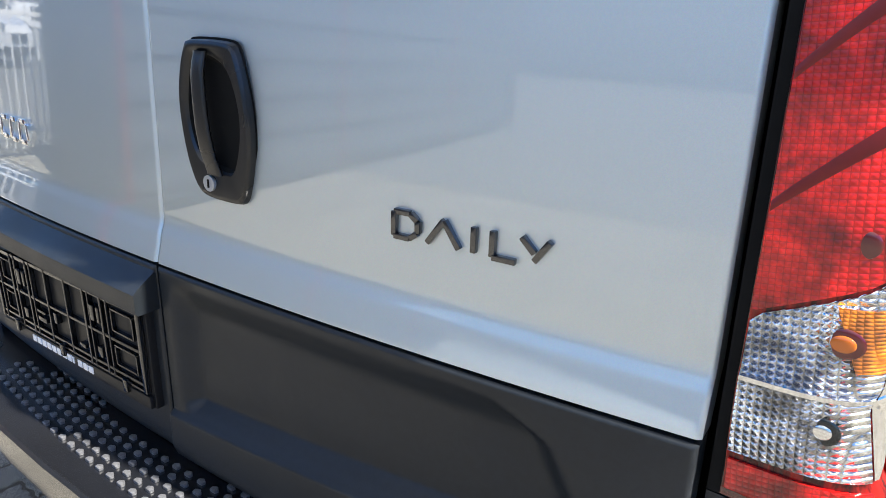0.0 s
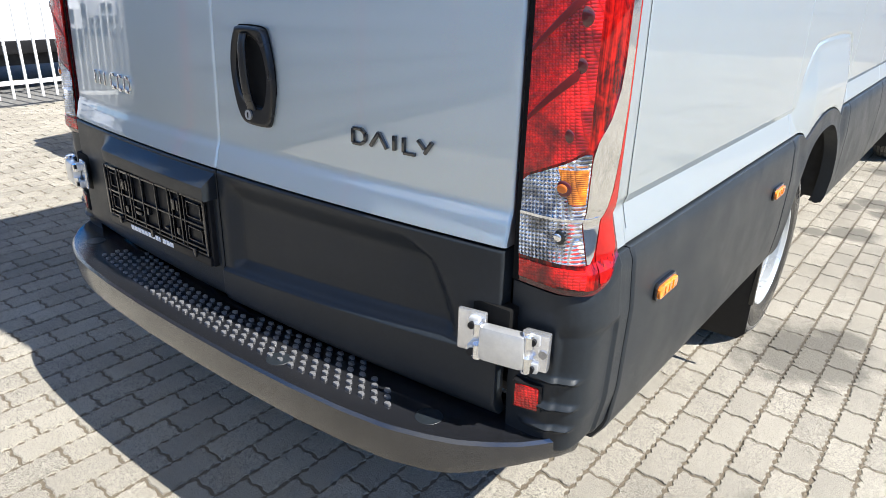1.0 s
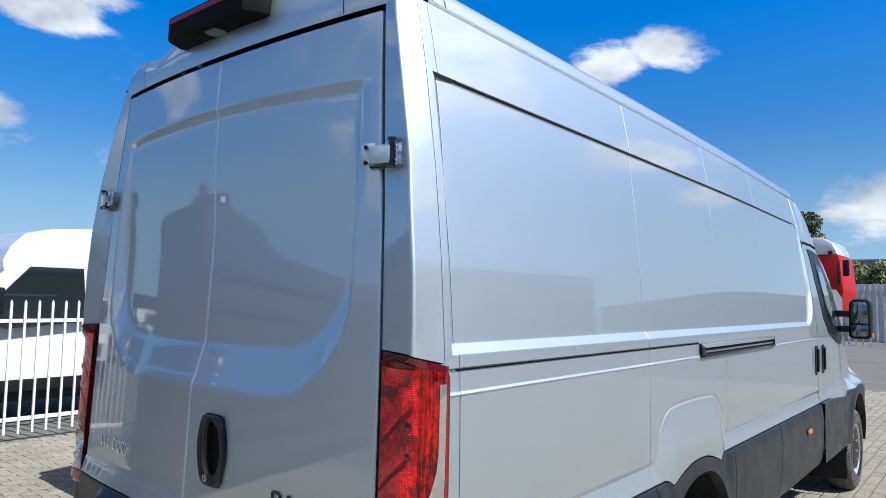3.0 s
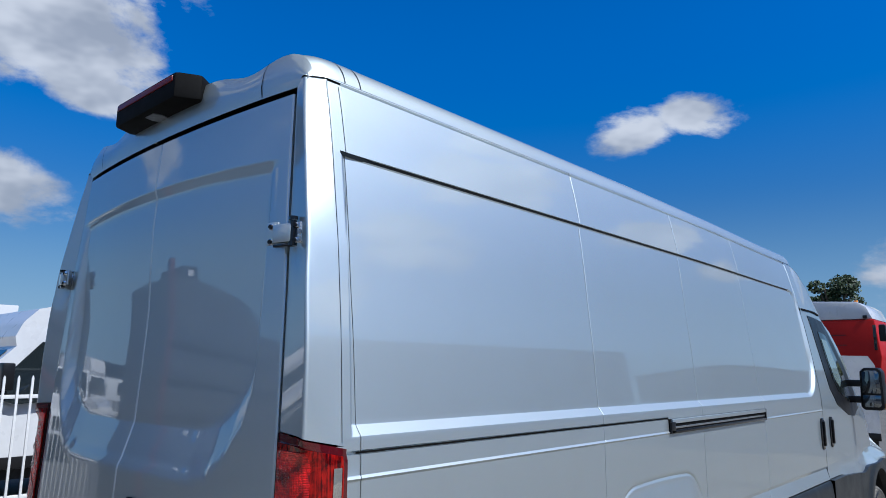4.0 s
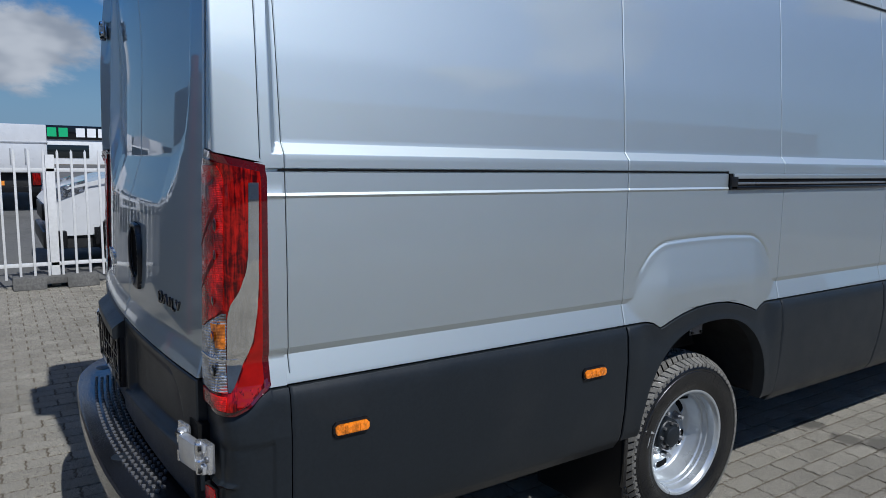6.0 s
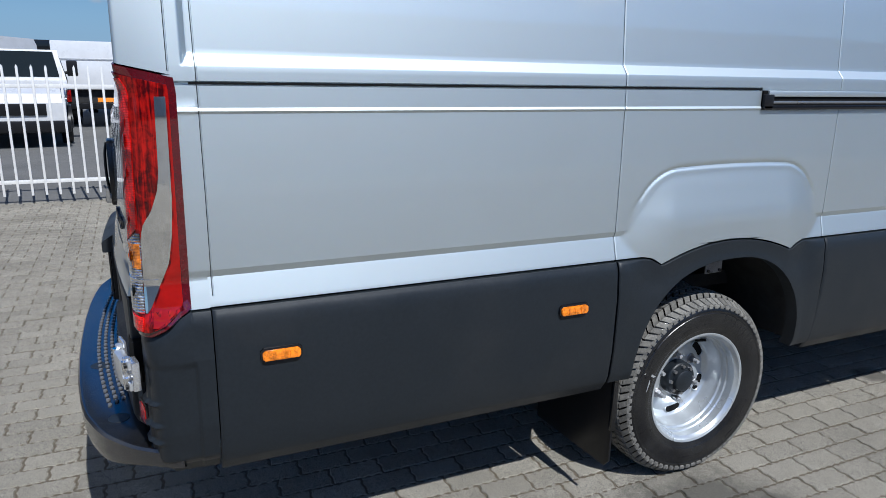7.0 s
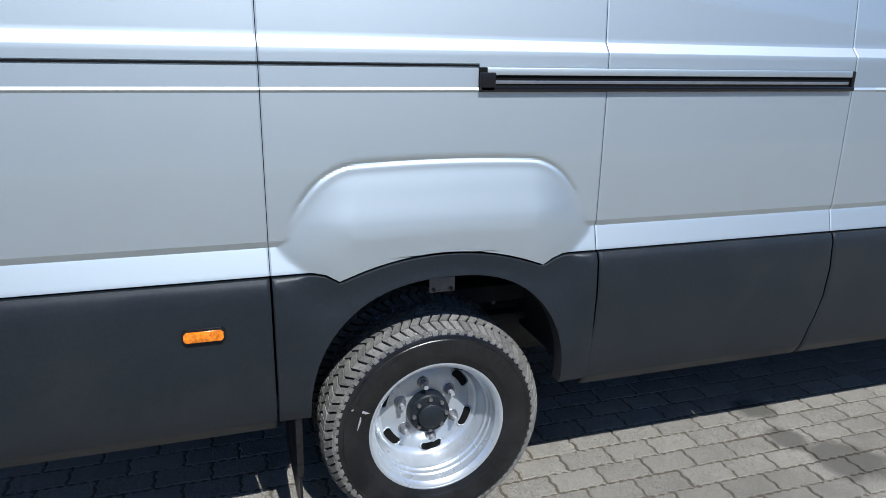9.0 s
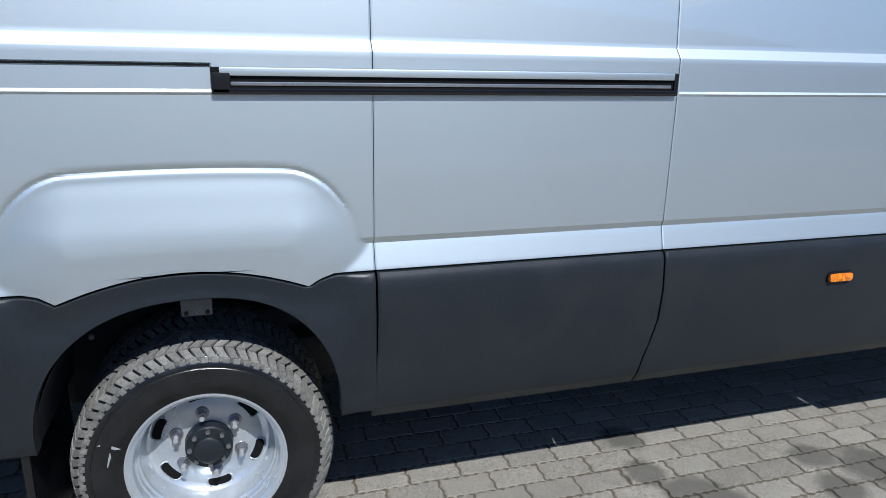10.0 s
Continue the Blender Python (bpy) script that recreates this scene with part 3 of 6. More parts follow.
def bend_y(z):
    return sum(lerp(z + d, (1.5, 1.66, 1.90, 2.02, 2.17, 2.40, 2.50), (0.004, 0.004, 0.008, 0.015, 0.028, 0.051, 0.066)) for d in (-0.06, -0.03, 0.0, 0.03, 0.06)) / 5


# the corner, evenly spaced along its curve
def even_u(n, z=1.2):
    fine = [corner(i / 400, z) for i in range(401)]
    run = np.concatenate([[0], np.cumsum([math.dist(p, q) for p, q in zip(fine, fine[1:])])])
    return [float(v) for v in np.interp(np.linspace(0, run[-1], n + 1), run, np.linspace(0, 1, 401))]


CORNER_FINE = even_u(200)


def corner_at(k, z, out=0.0):
    """As corner(), k being the share of the way round."""
    return corner(lerp(k, [i / 200 for i in range(201)], CORNER_FINE), z, out)


def door_dent(x, z):
    """Relief of a rear door's silver skin: the window recess with its scooped lower ledge, and the fold near the lower edge."""
    ax = abs(x)
    foot = 1.335 + lerp(ax, (0.0, 0.42, 0.52, 0.60, 0.66, 0.70), (0.0, 0.004, 0.03, 0.09, 0.17, 0.30))
    head = 2.283 - 0.02 * (ax / 0.7) ** 2
    d = min((z - foot) / 0.155, (head - z) / 0.040, (0.70 - ax) / 0.035)
    k = min(max(d, 0.0), 1.0)
    dent = (0.040 - 0.027 * step(z, 1.8, 2.2)) * (k * k * (3 - 2 * k) if d < 0.2 else k)
    fold = 0.008 * step(1.0 - z, 0.0, 0.03) + 0.010 * step(0.975 - z, 0.0, 0.05)
    return dent - fold


def door_y(x, z):
    return tail_y(x, z) + door_dent(x, z)


DOOR_Z = [0.932, 0.936, 0.945, 0.96, 0.972, 0.982, 0.99, 1.0, 1.01, 1.06, 1.15, 1.25, 1.31, 1.335, 1.345, 1.36, 1.38, 1.40, 1.42, 1.44, 1.46, 1.475, 1.485, 1.49, 1.495, 1.505, 1.52, 1.54, 1.56, 1.59, 1.62, 1.66, 1.70, 1.78, 1.86, 1.95, 2.05, 2.15, 2.22, 2.24, 2.25, 2.255, 2.26, 2.265, 2.27, 2.275, 2.28, 2.285, 2.29, 2.32, 2.37, 2.42, 2.446, 2.452]


def door_skin(sign):
    """The silver skin of one rear door, its edges folded forwards."""
    ks = lines(0.0, 1.0, 0.05, (0.006, 0.005, 4), (0.55, 0.12, 10), (0.80, 0.10, 24), (0.994, 0.005, 4))

    def place(k, z):
        x = 0.0012 + (gap_x(z) - 0.0042) * k
        edge = min(k, 1 - k) * 0.8
        z -= 0.02 * (x / 0.7) ** 2 * step(z, 2.0, 2.2) * step(2.45 - z, 0.0, 0.1)
        return (sign * x, door_y(x, z) + 0.004 * max(0.0, 1 - edge / 0.006) ** 2, z)

    s = Shape().grid(ks, DOOR_Z, place, sign < 0)
    for k in (0.0, 1.0):
        s.grid((0.0, 0.03), DOOR_Z, lambda d, z, k=k: (place(k, z)[0], place(k, z)[1] + d, z), (k > 0) == (sign < 0))
    for z in (0.932, 2.452):
        s.grid(ks, (0.0, 0.03), lambda k, d, z=z: (place(k, z)[0], place(k, z)[1] + d, z), (z > 1) == (sign < 0))
    return s


def door_trim_y(x, z):
    """The dark lower trim of the rear doors: a proud upper band, a shallow slanting field and a lower ledge."""
    y = tail_y(x, z) - 0.020
    ledge = 0.668 + 0.062 * x
    end = lerp(z, (0.70, 0.80, 0.868, 0.915), (0.748, 0.716, 0.680, 0.600))
    field = step((z - ledge) / 0.030) * step((0.922 - z) / 0.07) * step((end - x) / 0.045) * step((x - 0.025) / 0.04)
    y += 0.026 * field
    y -= 0.010 * step(ledge + 0.006 - z, 0.0, 0.012)
    y += 0.030 * step(0.60 - z, 0.0, 0.05)
    return y


def door_trim(sign):
    zs = lines(0.565, 0.926, 0.02, (0.695, 0.040, 40), (0.885, 0.035, 10), (0.923, 0.003, 3))
    ks = lines(0.0, 1.0, 0.04, (0.006, 0.005, 3), (0.84, 0.12, 30), (0.994, 0.005, 3), (0.05, 0.05, 12))

    def place(k, z):
        x = 0.003 + (gap_x(z) - 0.007) * k
        edge = min(k * 0.8, (1 - k) * 0.8, 0.926 - z, z - 0.565)
        y = door_trim_y(x, z) if sign > 0 else tail_y(x, z) - 0.020 + 0.030 * step(0.60 - z, 0.0, 0.05)
        return (sign * x, y + 0.004 * max(0.0, 1 - edge / 0.005) ** 2, z)

    s = Shape().grid(ks, zs, place, sign < 0)
    for k in (0.0, 1.0):
        s.grid((0.0, 0.03), zs, lambda d, z, k=k: (place(k, z)[0], place(k, z)[1] + d, z), (k > 0) == (sign < 0))
    for z in (0.565, 0.926):
        s.grid(ks, (0.0, 0.035), lambda k, d, z=z: (place(k, z)[0], place(k, z)[1] + d, z), (z > 0.7) == (sign < 0))
    return s


def pillar():
    """The silver rear corner above and beside the lamp."""
    zs = lines(1.462, 2.50, 0.03, (2.494, 0.006, 4), (1.516, 0.030, 14), (2.268, 0.012, 12))
    us = [i / 90 for i in range(91)]

    def place(k, r):
        # the lower edge follows the lamp; the corner is hollowed below the upper hinge
        foot = lerp(k, (0.0, 0.35, 1.0), (1.517, 1.512, 1.474))
        z = foot + (r - 1.462) / (1.7 - 1.462) * (1.7 - foot) if r < 1.7 else r
        x, y, _ = corner_at(k, z)
        pit = 0.010 * math.exp(-((z - 1.985) / 0.045) ** 2) * math.exp(-((k - 0.22) / 0.16) ** 2)
        return (x - pit, y + pit, z)

    s = Shape().grid(us, zs, place)
    s.grid((0.0, 0.03), zs, lambda d, z: (place(0, z)[0], place(0, z)[1] + d, place(0, z)[2]), True)
    # narrow silver strip beside the lamp, down to the dark panels
    low = lines(0.926, 1.484, 0.05, (1.403, 0.008, 8), (1.466, 0.006, 12), (1.0, 0.03, 8))
    s.grid((0.100, 0.112, 0.124, 0.136, 0.150, JOINTS[0]), low, lambda y, z: (side_x(y, z) - 0.006 * max(0.0, (0.124 - y) / 0.024) ** 2, y, z))
    return s


def lamp_edge_low(k):
    return lerp(k, (0.0, 0.30, 0.50, 0.62, 0.72, 0.84), (0.872, 0.868, 0.872, 0.888, 0.912, 0.932))


def lamp_edge_high(k):
    return lerp(k, (0.0, 0.35, 0.84), (1.514, 1.509, 1.478))


def lamp_zone(left, right, zs, out, n=14):
    """A piece of the rear lamp between two edges that depend on the height."""
    s = Shape()

    def place(i, z):
        k = left(z) + (right(z) - left(z)) * i / n
        return corner_at(k, z, out)

    s.grid(range(n + 1), zs, place)
    for i, flip in ((0, True), (n, False)):
        s.grid((0.0, 0.006), zs, lambda d, z, i=i: corner_at(left(z) + (right(z) - left(z)) * i / n, z, out - d), flip)
    for z, flip in ((zs[0], False), (zs[-1], True)):
        s.grid(range(n + 1), (0.0, 0.006), lambda i, d, z=z: corner_at(left(z) + (right(z) - left(z)) * i / n, z, out - d), flip)
    return s

# ---------------------------------------------------------------- ground


def ground_sheet():
    s = Shape()
    s.grid((-400, -60, -20, -8, 8, 20, 60, 400), (-400, -60, -20, -6, 10, 24, 80, 500), lambda x, y: (x, y, -0.0052))
    return lone("ground", s, JOINT, "flat yard ground of sandy paver joints", "ground", kind="structure")


ground_sheet()

# ---------------------------------------------------------------- the silver van: parts
van = thing("panel_van", (0, 3.4, 0), "long high-roof silver panel van with dark grey lower panels", "van")

body = part("body_shell", Shape().prism([(-0.90, 0.54), (0.90, 0.54), (0.92, 1.4), (0.885, 1.6), (0.76, 2.2), (0.715, 2.47), (-0.715, 2.47), (-0.76, 2.2), (-0.885, 1.6), (-0.92, 1.4)], "y", 0.14, 1.43).prism([(-0.90, 1.0), (0.90, 1.0), (0.92, 1.4), (0.885, 1.6), (0.76, 2.2), (0.715, 2.47), (-0.715, 2.47), (-0.76, 2.2), (-0.885, 1.6), (-0.92, 1.4)], "y", 1.43, 2.36).prism([(-0.90, 0.54), (0.90, 0.54), (0.92, 1.4), (0.885, 1.6), (0.76, 2.2), (0.715, 2.47), (-0.715, 2.47), (-0.76, 2.2), (-0.885, 1.6), (-0.92, 1.4)], "y", 2.36, 4.66), SEAL, van, "black inner body seen through the seams")

for i in range(4):
    panel = side_panel(JOINTS[i], JOINTS[i + 1])
    part("sliding_door" if i == 3 else "side_panel", panel, SILVER, van, "silver sliding side door" if i == 3 else "pressed silver side panel", 13.0)
    part("side_panel", panel.mirrored(), SILVER, van, "", 13.0)
for y0, y1, slant, slant0 in ((JOINTS[0], 1.41, 0.0, 0.0), (2.378, 3.295, 0.05, 0.015), (3.295, 4.52, 0.0, 0.05)):
    low = lower_panel(y0, y1, slant, slant0)
    part("lower_panel", low, DARK_TRIM, van, "dark grey plastic lower side panel")
    part("lower_panel", low.mirrored(), DARK_TRIM, van)
arch = arch_panel()
part("wheel_arch_panel", arch, DARK_TRIM, van, "dark grey plastic wheel-arch panel")
part("wheel_arch_panel", arch.mirrored(), DARK_TRIM, van)
# dark strips over the long creases of the side, standing in for their shade
for za, zb, ya, yb, mat in ((2.2620, 2.2775, 0.140, 4.40, DARK_TRIM), (1.4634, 1.4688, 0.156, 1.982, SEAL)):
    strip = Shape().grid(lines(ya, yb, 0.12), (za, zb), lambda y, z: (side_x(y, z) - 0.0015 if z > 2 else flank(z) + 0.0008, y, z))
    part("crease_seal", strip, mat, van, "thin dark strip drawn as the shade in a crease")
    part("crease_seal", strip.mirrored(), mat, van)
# wheel housing
liner = Shape().grid([radians(v) for v in spaced(0, 180, 40)], (0.50, 0.72, 0.952), lambda a, x: (x, 1.925 + 0.43 * math.cos(a), 0.50 + 0.43 * math.sin(a)), True)
liner.grid((1.49, 1.7, 1.9, 2.1, 2.36), (0.4, 0.6, 0.8, 0.93), lambda y, z: (0.50, y, z))
part("wheel_housing", liner, DEEP, van, "dark metal rear wheel housing")
part("wheel_housing", liner.mirrored(), DEEP, van)
for box in ((0.60, 0.66, 1.86, 1.99, 0.80, 0.92), (0.52, 0.60, 2.05, 2.34, 0.64, 0.70), (0.52, 0.58, 2.03, 2.34, 0.55, 0.58), (0.52, 0.57, 1.52, 1.66, 0.72, 0.76)):
    part("chassis_bracket", Shape().box(*box, 0.005), DEEP, van, "dark bracket inside the wheel housing")
for y, z in ((2.10, 0.76), (2.16, 0.73), (1.60, 0.80), (1.56, 0.62), (2.24, 0.60)):
    part("clip", Shape().rod((0.50, y, z), (0.512, y, z), 0.010, 0.008, 10), GALV, van)
bracket = part("arch_bracket", Shape().box(0.905, 0.911, 1.865, 1.945, 0.815, 0.862, 0.004), MID_GREY, van, "small steel bracket with two bolts")
for y in (1.878, 1.932):
    part("bolt", Shape().rod((0.909, y, 0.825), (0.916, y, 0.825), 0.006), BLACK, bracket)

# rear corners and doors
DOORS = {}
for sign in (1, -1):
    def sided(s):
        return s if sign > 0 else s.mirrored()
    def seam_line(at, zs, name, label):
        """A thin dark joint with a rolled bright edge beside it; at gives its place along the van."""
        def place(d, z, out):
            y = at(z) + d
            return ((side_x(y, z) if y > 0.118 else flank(z) - 0.001) + out, y, z)
        line = part(name, sided(Shape().grid((-0.0006, 0.0006), zs, lambda d, z: place(d, z, 0.0011))), SEAL, van, label)
        bead = {0.0009: 0.0008, 0.0020: 0.0018, 0.0032: 0.0018, 0.0044: 0.0002}
        part("rolled_edge", sided(Shape().grid(tuple(bead), zs, lambda d, z: place(d, z, bead[d]))), SILVER, line)

    seam_line(lambda z: PILLAR_SEAM, lines(1.494, 2.49, 0.08), "pillar_seam", "thin dark seam down the corner pillar")
    seam_line(lambda z: lerp(z, (1.2, 1.6, 2.45), (0.176, 0.1725, 0.156)), lines(0.955, 2.48, 0.08, (1.518, 0.02, 12), (2.268, 0.014, 12), (1.466, 0.006, 12), (1.403, 0.008, 8), (1.0, 0.02, 6)), "side_seam", "thin seam between corner and side panel")
    part("corner_pillar", sided(pillar()), SILVER, van, "rounded silver rear corner pillar")
    around = [i / 40 for i in range(41)]
    part("corner_seam", sided(Shape().grid(around, (2.4915, 2.4965), lambda k, z: corner_at(k, z, 0.0012))), SEAL, van)

    def bumper_end(k, z, out=0.0):
        x, y, z2 = corner_at(k, z, out)
        top = lamp_edge_low(k) - 0.006 if k < 0.84 else BELT - 0.004
        rise = (z - 0.47) / (0.92 - 0.47)
        zz = 0.47 + (top - 0.47) * rise
        # a sunken side field with three shallow grips
        ring = step((k - 0.30) / 0.05) * step((0.86 - k) / 0.04) * step((0.80 - zz) / 0.02)
        rib = sum(math.exp(-((zz - c - 0.012 * (k - 0.3)) / 0.006) ** 2) * step((k - 0.10) / 0.08) * step((0.52 - k) / 0.1) for c in (0.685, 0.625, 0.575))
        push = -0.006 * ring + 0.010 * rib
        tuck = lerp(zz, (0.47, 0.52, 0.6), (-0.04, -0.006, 0.0))
        a = radians(90 * lerp(k, [i / 200 for i in range(201)], CORNER_FINE))
        return (x + (push + tuck) * math.sin(a), y - (push + tuck) * math.cos(a), zz)

    zs = lines(0.47, 0.92, 0.02, (0.60, 0.13, 60), (0.80, 0.03, 8))
    ks = lines(0.0, 1.0, 0.03, (0.33, 0.05, 8), (0.84, 0.05, 10))
    end = Shape().grid(ks, zs, bumper_end)
    end.grid(ks, (0.0, 0.03), lambda k, d: (bumper_end(k, 0.92)[0] - d * k, bumper_end(k, 0.92)[1] + d * (1 - k), bumper_end(k, 0.92)[2]))
    part("bumper_corner", sided(end), DARK_TRIM, van, "dark grey plastic bumper corner with moulded ribs")

    # rear lamp
    zs = spaced(0.0, 1.0, 40)

    def rim_place(k, r):
        z = lamp_edge_low(k) + (lamp_edge_high(k) - lamp_edge_low(k)) * r
        return corner_at(k, z, 0.005)
    rim = Shape().grid(spaced(0.0, 0.84, 40), zs, rim_place)
    rim.grid((0.0, 0.02), zs, lambda d, r: (rim_place(0.84, r)[0] - d, rim_place(0.84, r)[1], rim_place(0.84, r)[2]), False)
    rim.grid((0.0, 0.03), zs, lambda d, r: (rim_place(0.0, r)[0], rim_place(0.0, r)[1] + d, rim_place(0.0, r)[2]), True)
    rim.grid(spaced(0.0, 0.84, 40), (0.0, 0.02), lambda k, d: (rim_place(k, 1)[0] - d * k, rim_place(k, 1)[1] + d * (1 - k), rim_place(k, 1)[2]))
    rim.grid(spaced(0.0, 0.84, 40), (0.0, 0.02), lambda k, d: (rim_place(k, 0)[0] - d * k, rim_place(k, 0)[1] + d * (1 - k), rim_place(k, 0)[2]), True)
    lamp = part("rear_lamp", sided(rim), LENS_RIM, van, "tall wrap-around red and clear rear lamp")

    def lens_place(k, r):
        a, b = lamp_edge_low(k) + 0.012, lamp_edge_high(k) - 0.02
        return corner_at(k, a + (b - a) * r, 0.0105)
    lens = Shape().grid(spaced(0.035, 0.775, 40), zs, lens_place)
    for k, flip in ((0.035, True), (0.775, False)):
        lens.grid((0.0, 0.006), zs, lambda d, r, k=k: tuple(Vector(lens_place(k, r)) + (Vector((-d, 0, 0)) if k > 0.5 else Vector((0, d, 0)))), flip)
    for r, flip in ((0.0, True), (1.0, False)):
        lens.grid(spaced(0.035, 0.775, 40), (0.0, 0.006), lambda k, d, r=r: (lens_place(k, r)[0] - d * k, lens_place(k, r)[1] + d * (1 - k), lens_place(k, r)[2]), flip)
    gasket = Shape().grid((0.0, 0.012, 0.026), zs, lambda k, r: tuple(Vector(rim_place(k, r)) + Vector((0.0, -0.0012, 0.0))))
    part("gasket", sided(gasket), SEAL, lamp, "black gasket beside the door")
    part("red_lens", sided(lens), LENS_RED_SMOOTH, lamp, "glossy red outer lens")
    RED_Z, RED_K = (1.073, 1.09, 1.112, 1.13, 1.145, 1.173, 1.224, 1.266, 1.48), (0.05, 0.19, 0.36, 0.45, 0.50, 0.565, 0.625, 0.645, 0.645)
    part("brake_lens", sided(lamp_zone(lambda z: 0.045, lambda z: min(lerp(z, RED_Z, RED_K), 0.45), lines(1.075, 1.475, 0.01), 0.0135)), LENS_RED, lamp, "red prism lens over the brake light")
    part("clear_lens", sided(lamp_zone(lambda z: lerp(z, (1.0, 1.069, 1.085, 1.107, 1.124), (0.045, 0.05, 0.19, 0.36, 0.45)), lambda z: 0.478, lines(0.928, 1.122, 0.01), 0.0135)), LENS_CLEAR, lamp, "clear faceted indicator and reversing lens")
    part("silver_panel", sided(lamp_zone(lambda z: lerp(z, (0.928, 1.112, 1.145, 1.173, 1.224, 1.266, 1.44), (0.486, 0.486, 0.512, 0.577, 0.637, 0.655, 0.66)), lambda z: lerp(z, (0.928, 0.945, 1.0, 1.05, 1.12, 1.2, 1.43), (0.50, 0.54, 0.62, 0.69, 0.728, 0.745, 0.750)), lines(0.93, 1.436, 0.012), 0.0135, 6)), LENS_CREAM, lamp, "smooth silvered strip")
    part("outer_band", sided(lamp_zone(lambda z: lerp(z, (0.896, 0.945, 1.0, 1.05, 1.12, 1.2, 1.43), (0.53, 0.556, 0.636, 0.706, 0.742, 0.757, 0.761)), lambda z: max(lerp(z, (0.896, 0.915, 0.945), (0.57, 0.66, 0.775)), 0.57), lines(0.896, 1.44, 0.012), 0.0122, 6)), LENS_RED_BAND, lamp, "red outer edge of the lamp, coloured as if lit through")
    part("chrome_band", sided(lamp_zone(lambda z: 0.045, lambda z: 0.60, spaced(1.0045, 1.0090, 2), 0.0150)), CHROME, lamp, "thin chrome dividing band")
    for z0, k0, k1, slope in ((1.165, 0.05, 0.36, 0.24), (1.275, 0.05, 0.40, 0.26)):
        bar = Shape()
        bar.grid(spaced(k0, k1, 10), (0.0, 0.5, 1.0), lambda k, r: corner_at(k, z0 + slope * (k - k0) + (0.010 + 0.035 * (k - k0)) * r, 0.0138 + 0.0012 * math.sin(math.pi * r)))
        part("inner_bar", sided(bar), INNER_RED, lamp, "dark red slanting bar inside the lamp")
    for k, z, r in ((0.36, 1.262, 0.013), (0.33, 1.150, 0.012), (0.36, 1.335, 0.016)):
        c = corner_at(k, z, 0.0125)
        bulb = Shape().ball(c, r, (1.0, 0.16, 1.0), 3)
        part("bulb", sided(bulb), BULB, lamp, "dark bulb behind the lens")
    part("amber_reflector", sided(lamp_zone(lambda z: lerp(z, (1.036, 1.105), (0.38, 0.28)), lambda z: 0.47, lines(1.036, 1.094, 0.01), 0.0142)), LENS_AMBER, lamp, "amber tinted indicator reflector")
    c = corner_at(0.33, 1.062, 0.0135)
    part("bulb_ring", sided(Shape().ball(c, 0.0150, (1.2, 0.14, 0.95), 3)), BULB, lamp)
    c = corner_at(0.33, 1.062, 0.0150)
    part("bulb", sided(Shape().ball(c, 0.0085, (1.2, 0.30, 0.95), 3)), AMBER_DARK, lamp, "amber indicator bulb")
    c = corner_at(0.33, 0.975, 0.0125)
    part("bulb_ring", sided(Shape().ball(c, 0.0140, (1.1, 0.14, 1.0), 3)), GLASS, lamp)
    c = corner_at(0.33, 0.975, 0.0138)
    part("bulb", sided(Shape().ball(c, 0.0075, (1.1, 0.30, 1.0), 3)), CHROME, lamp, "grey reversing bulb")
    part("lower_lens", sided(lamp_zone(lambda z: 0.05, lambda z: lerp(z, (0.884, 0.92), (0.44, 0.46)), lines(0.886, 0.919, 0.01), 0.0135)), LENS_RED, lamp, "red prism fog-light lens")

    # the door
    door = DOORS[sign] = part("rear_door", sided(door_skin(1)), SILVER, van, "silver rear door with a pressed window recess")
    part("door_trim", door_trim(sign), DARK_TRIM, door, "dark grey plastic lower door trim")

    # reflector
    c = corner_at(0.16, 0.637, 0.004)
    frame_r = Shape().box(c[0] - 0.030, c[0] + 0.030, c[1] - 0.008, c[1] + 0.02, 0.606, 0.668, 0.004, Matrix.Translation(c) @ pose(0, 0, 0, 0, 0, 14) @ Matrix.Translation(-Vector(c)))
    glow = Shape().box(c[0] - 0.024, c[0] + 0.024, c[1] - 0.011, c[1] + 0.01, 0.612, 0.662, 0.003, Matrix.Translation(c) @ pose(0, 0, 0, 0, 0, 14) @ Matrix.Translation(-Vector(c)))
    ref = part("reflector", sided(frame_r), BLACK, van, "black framed red rear reflector")
    part("red_lens", sided(glow), LENS_RED, ref)

# door hinges: zinc plates with a cranked arm and bolts


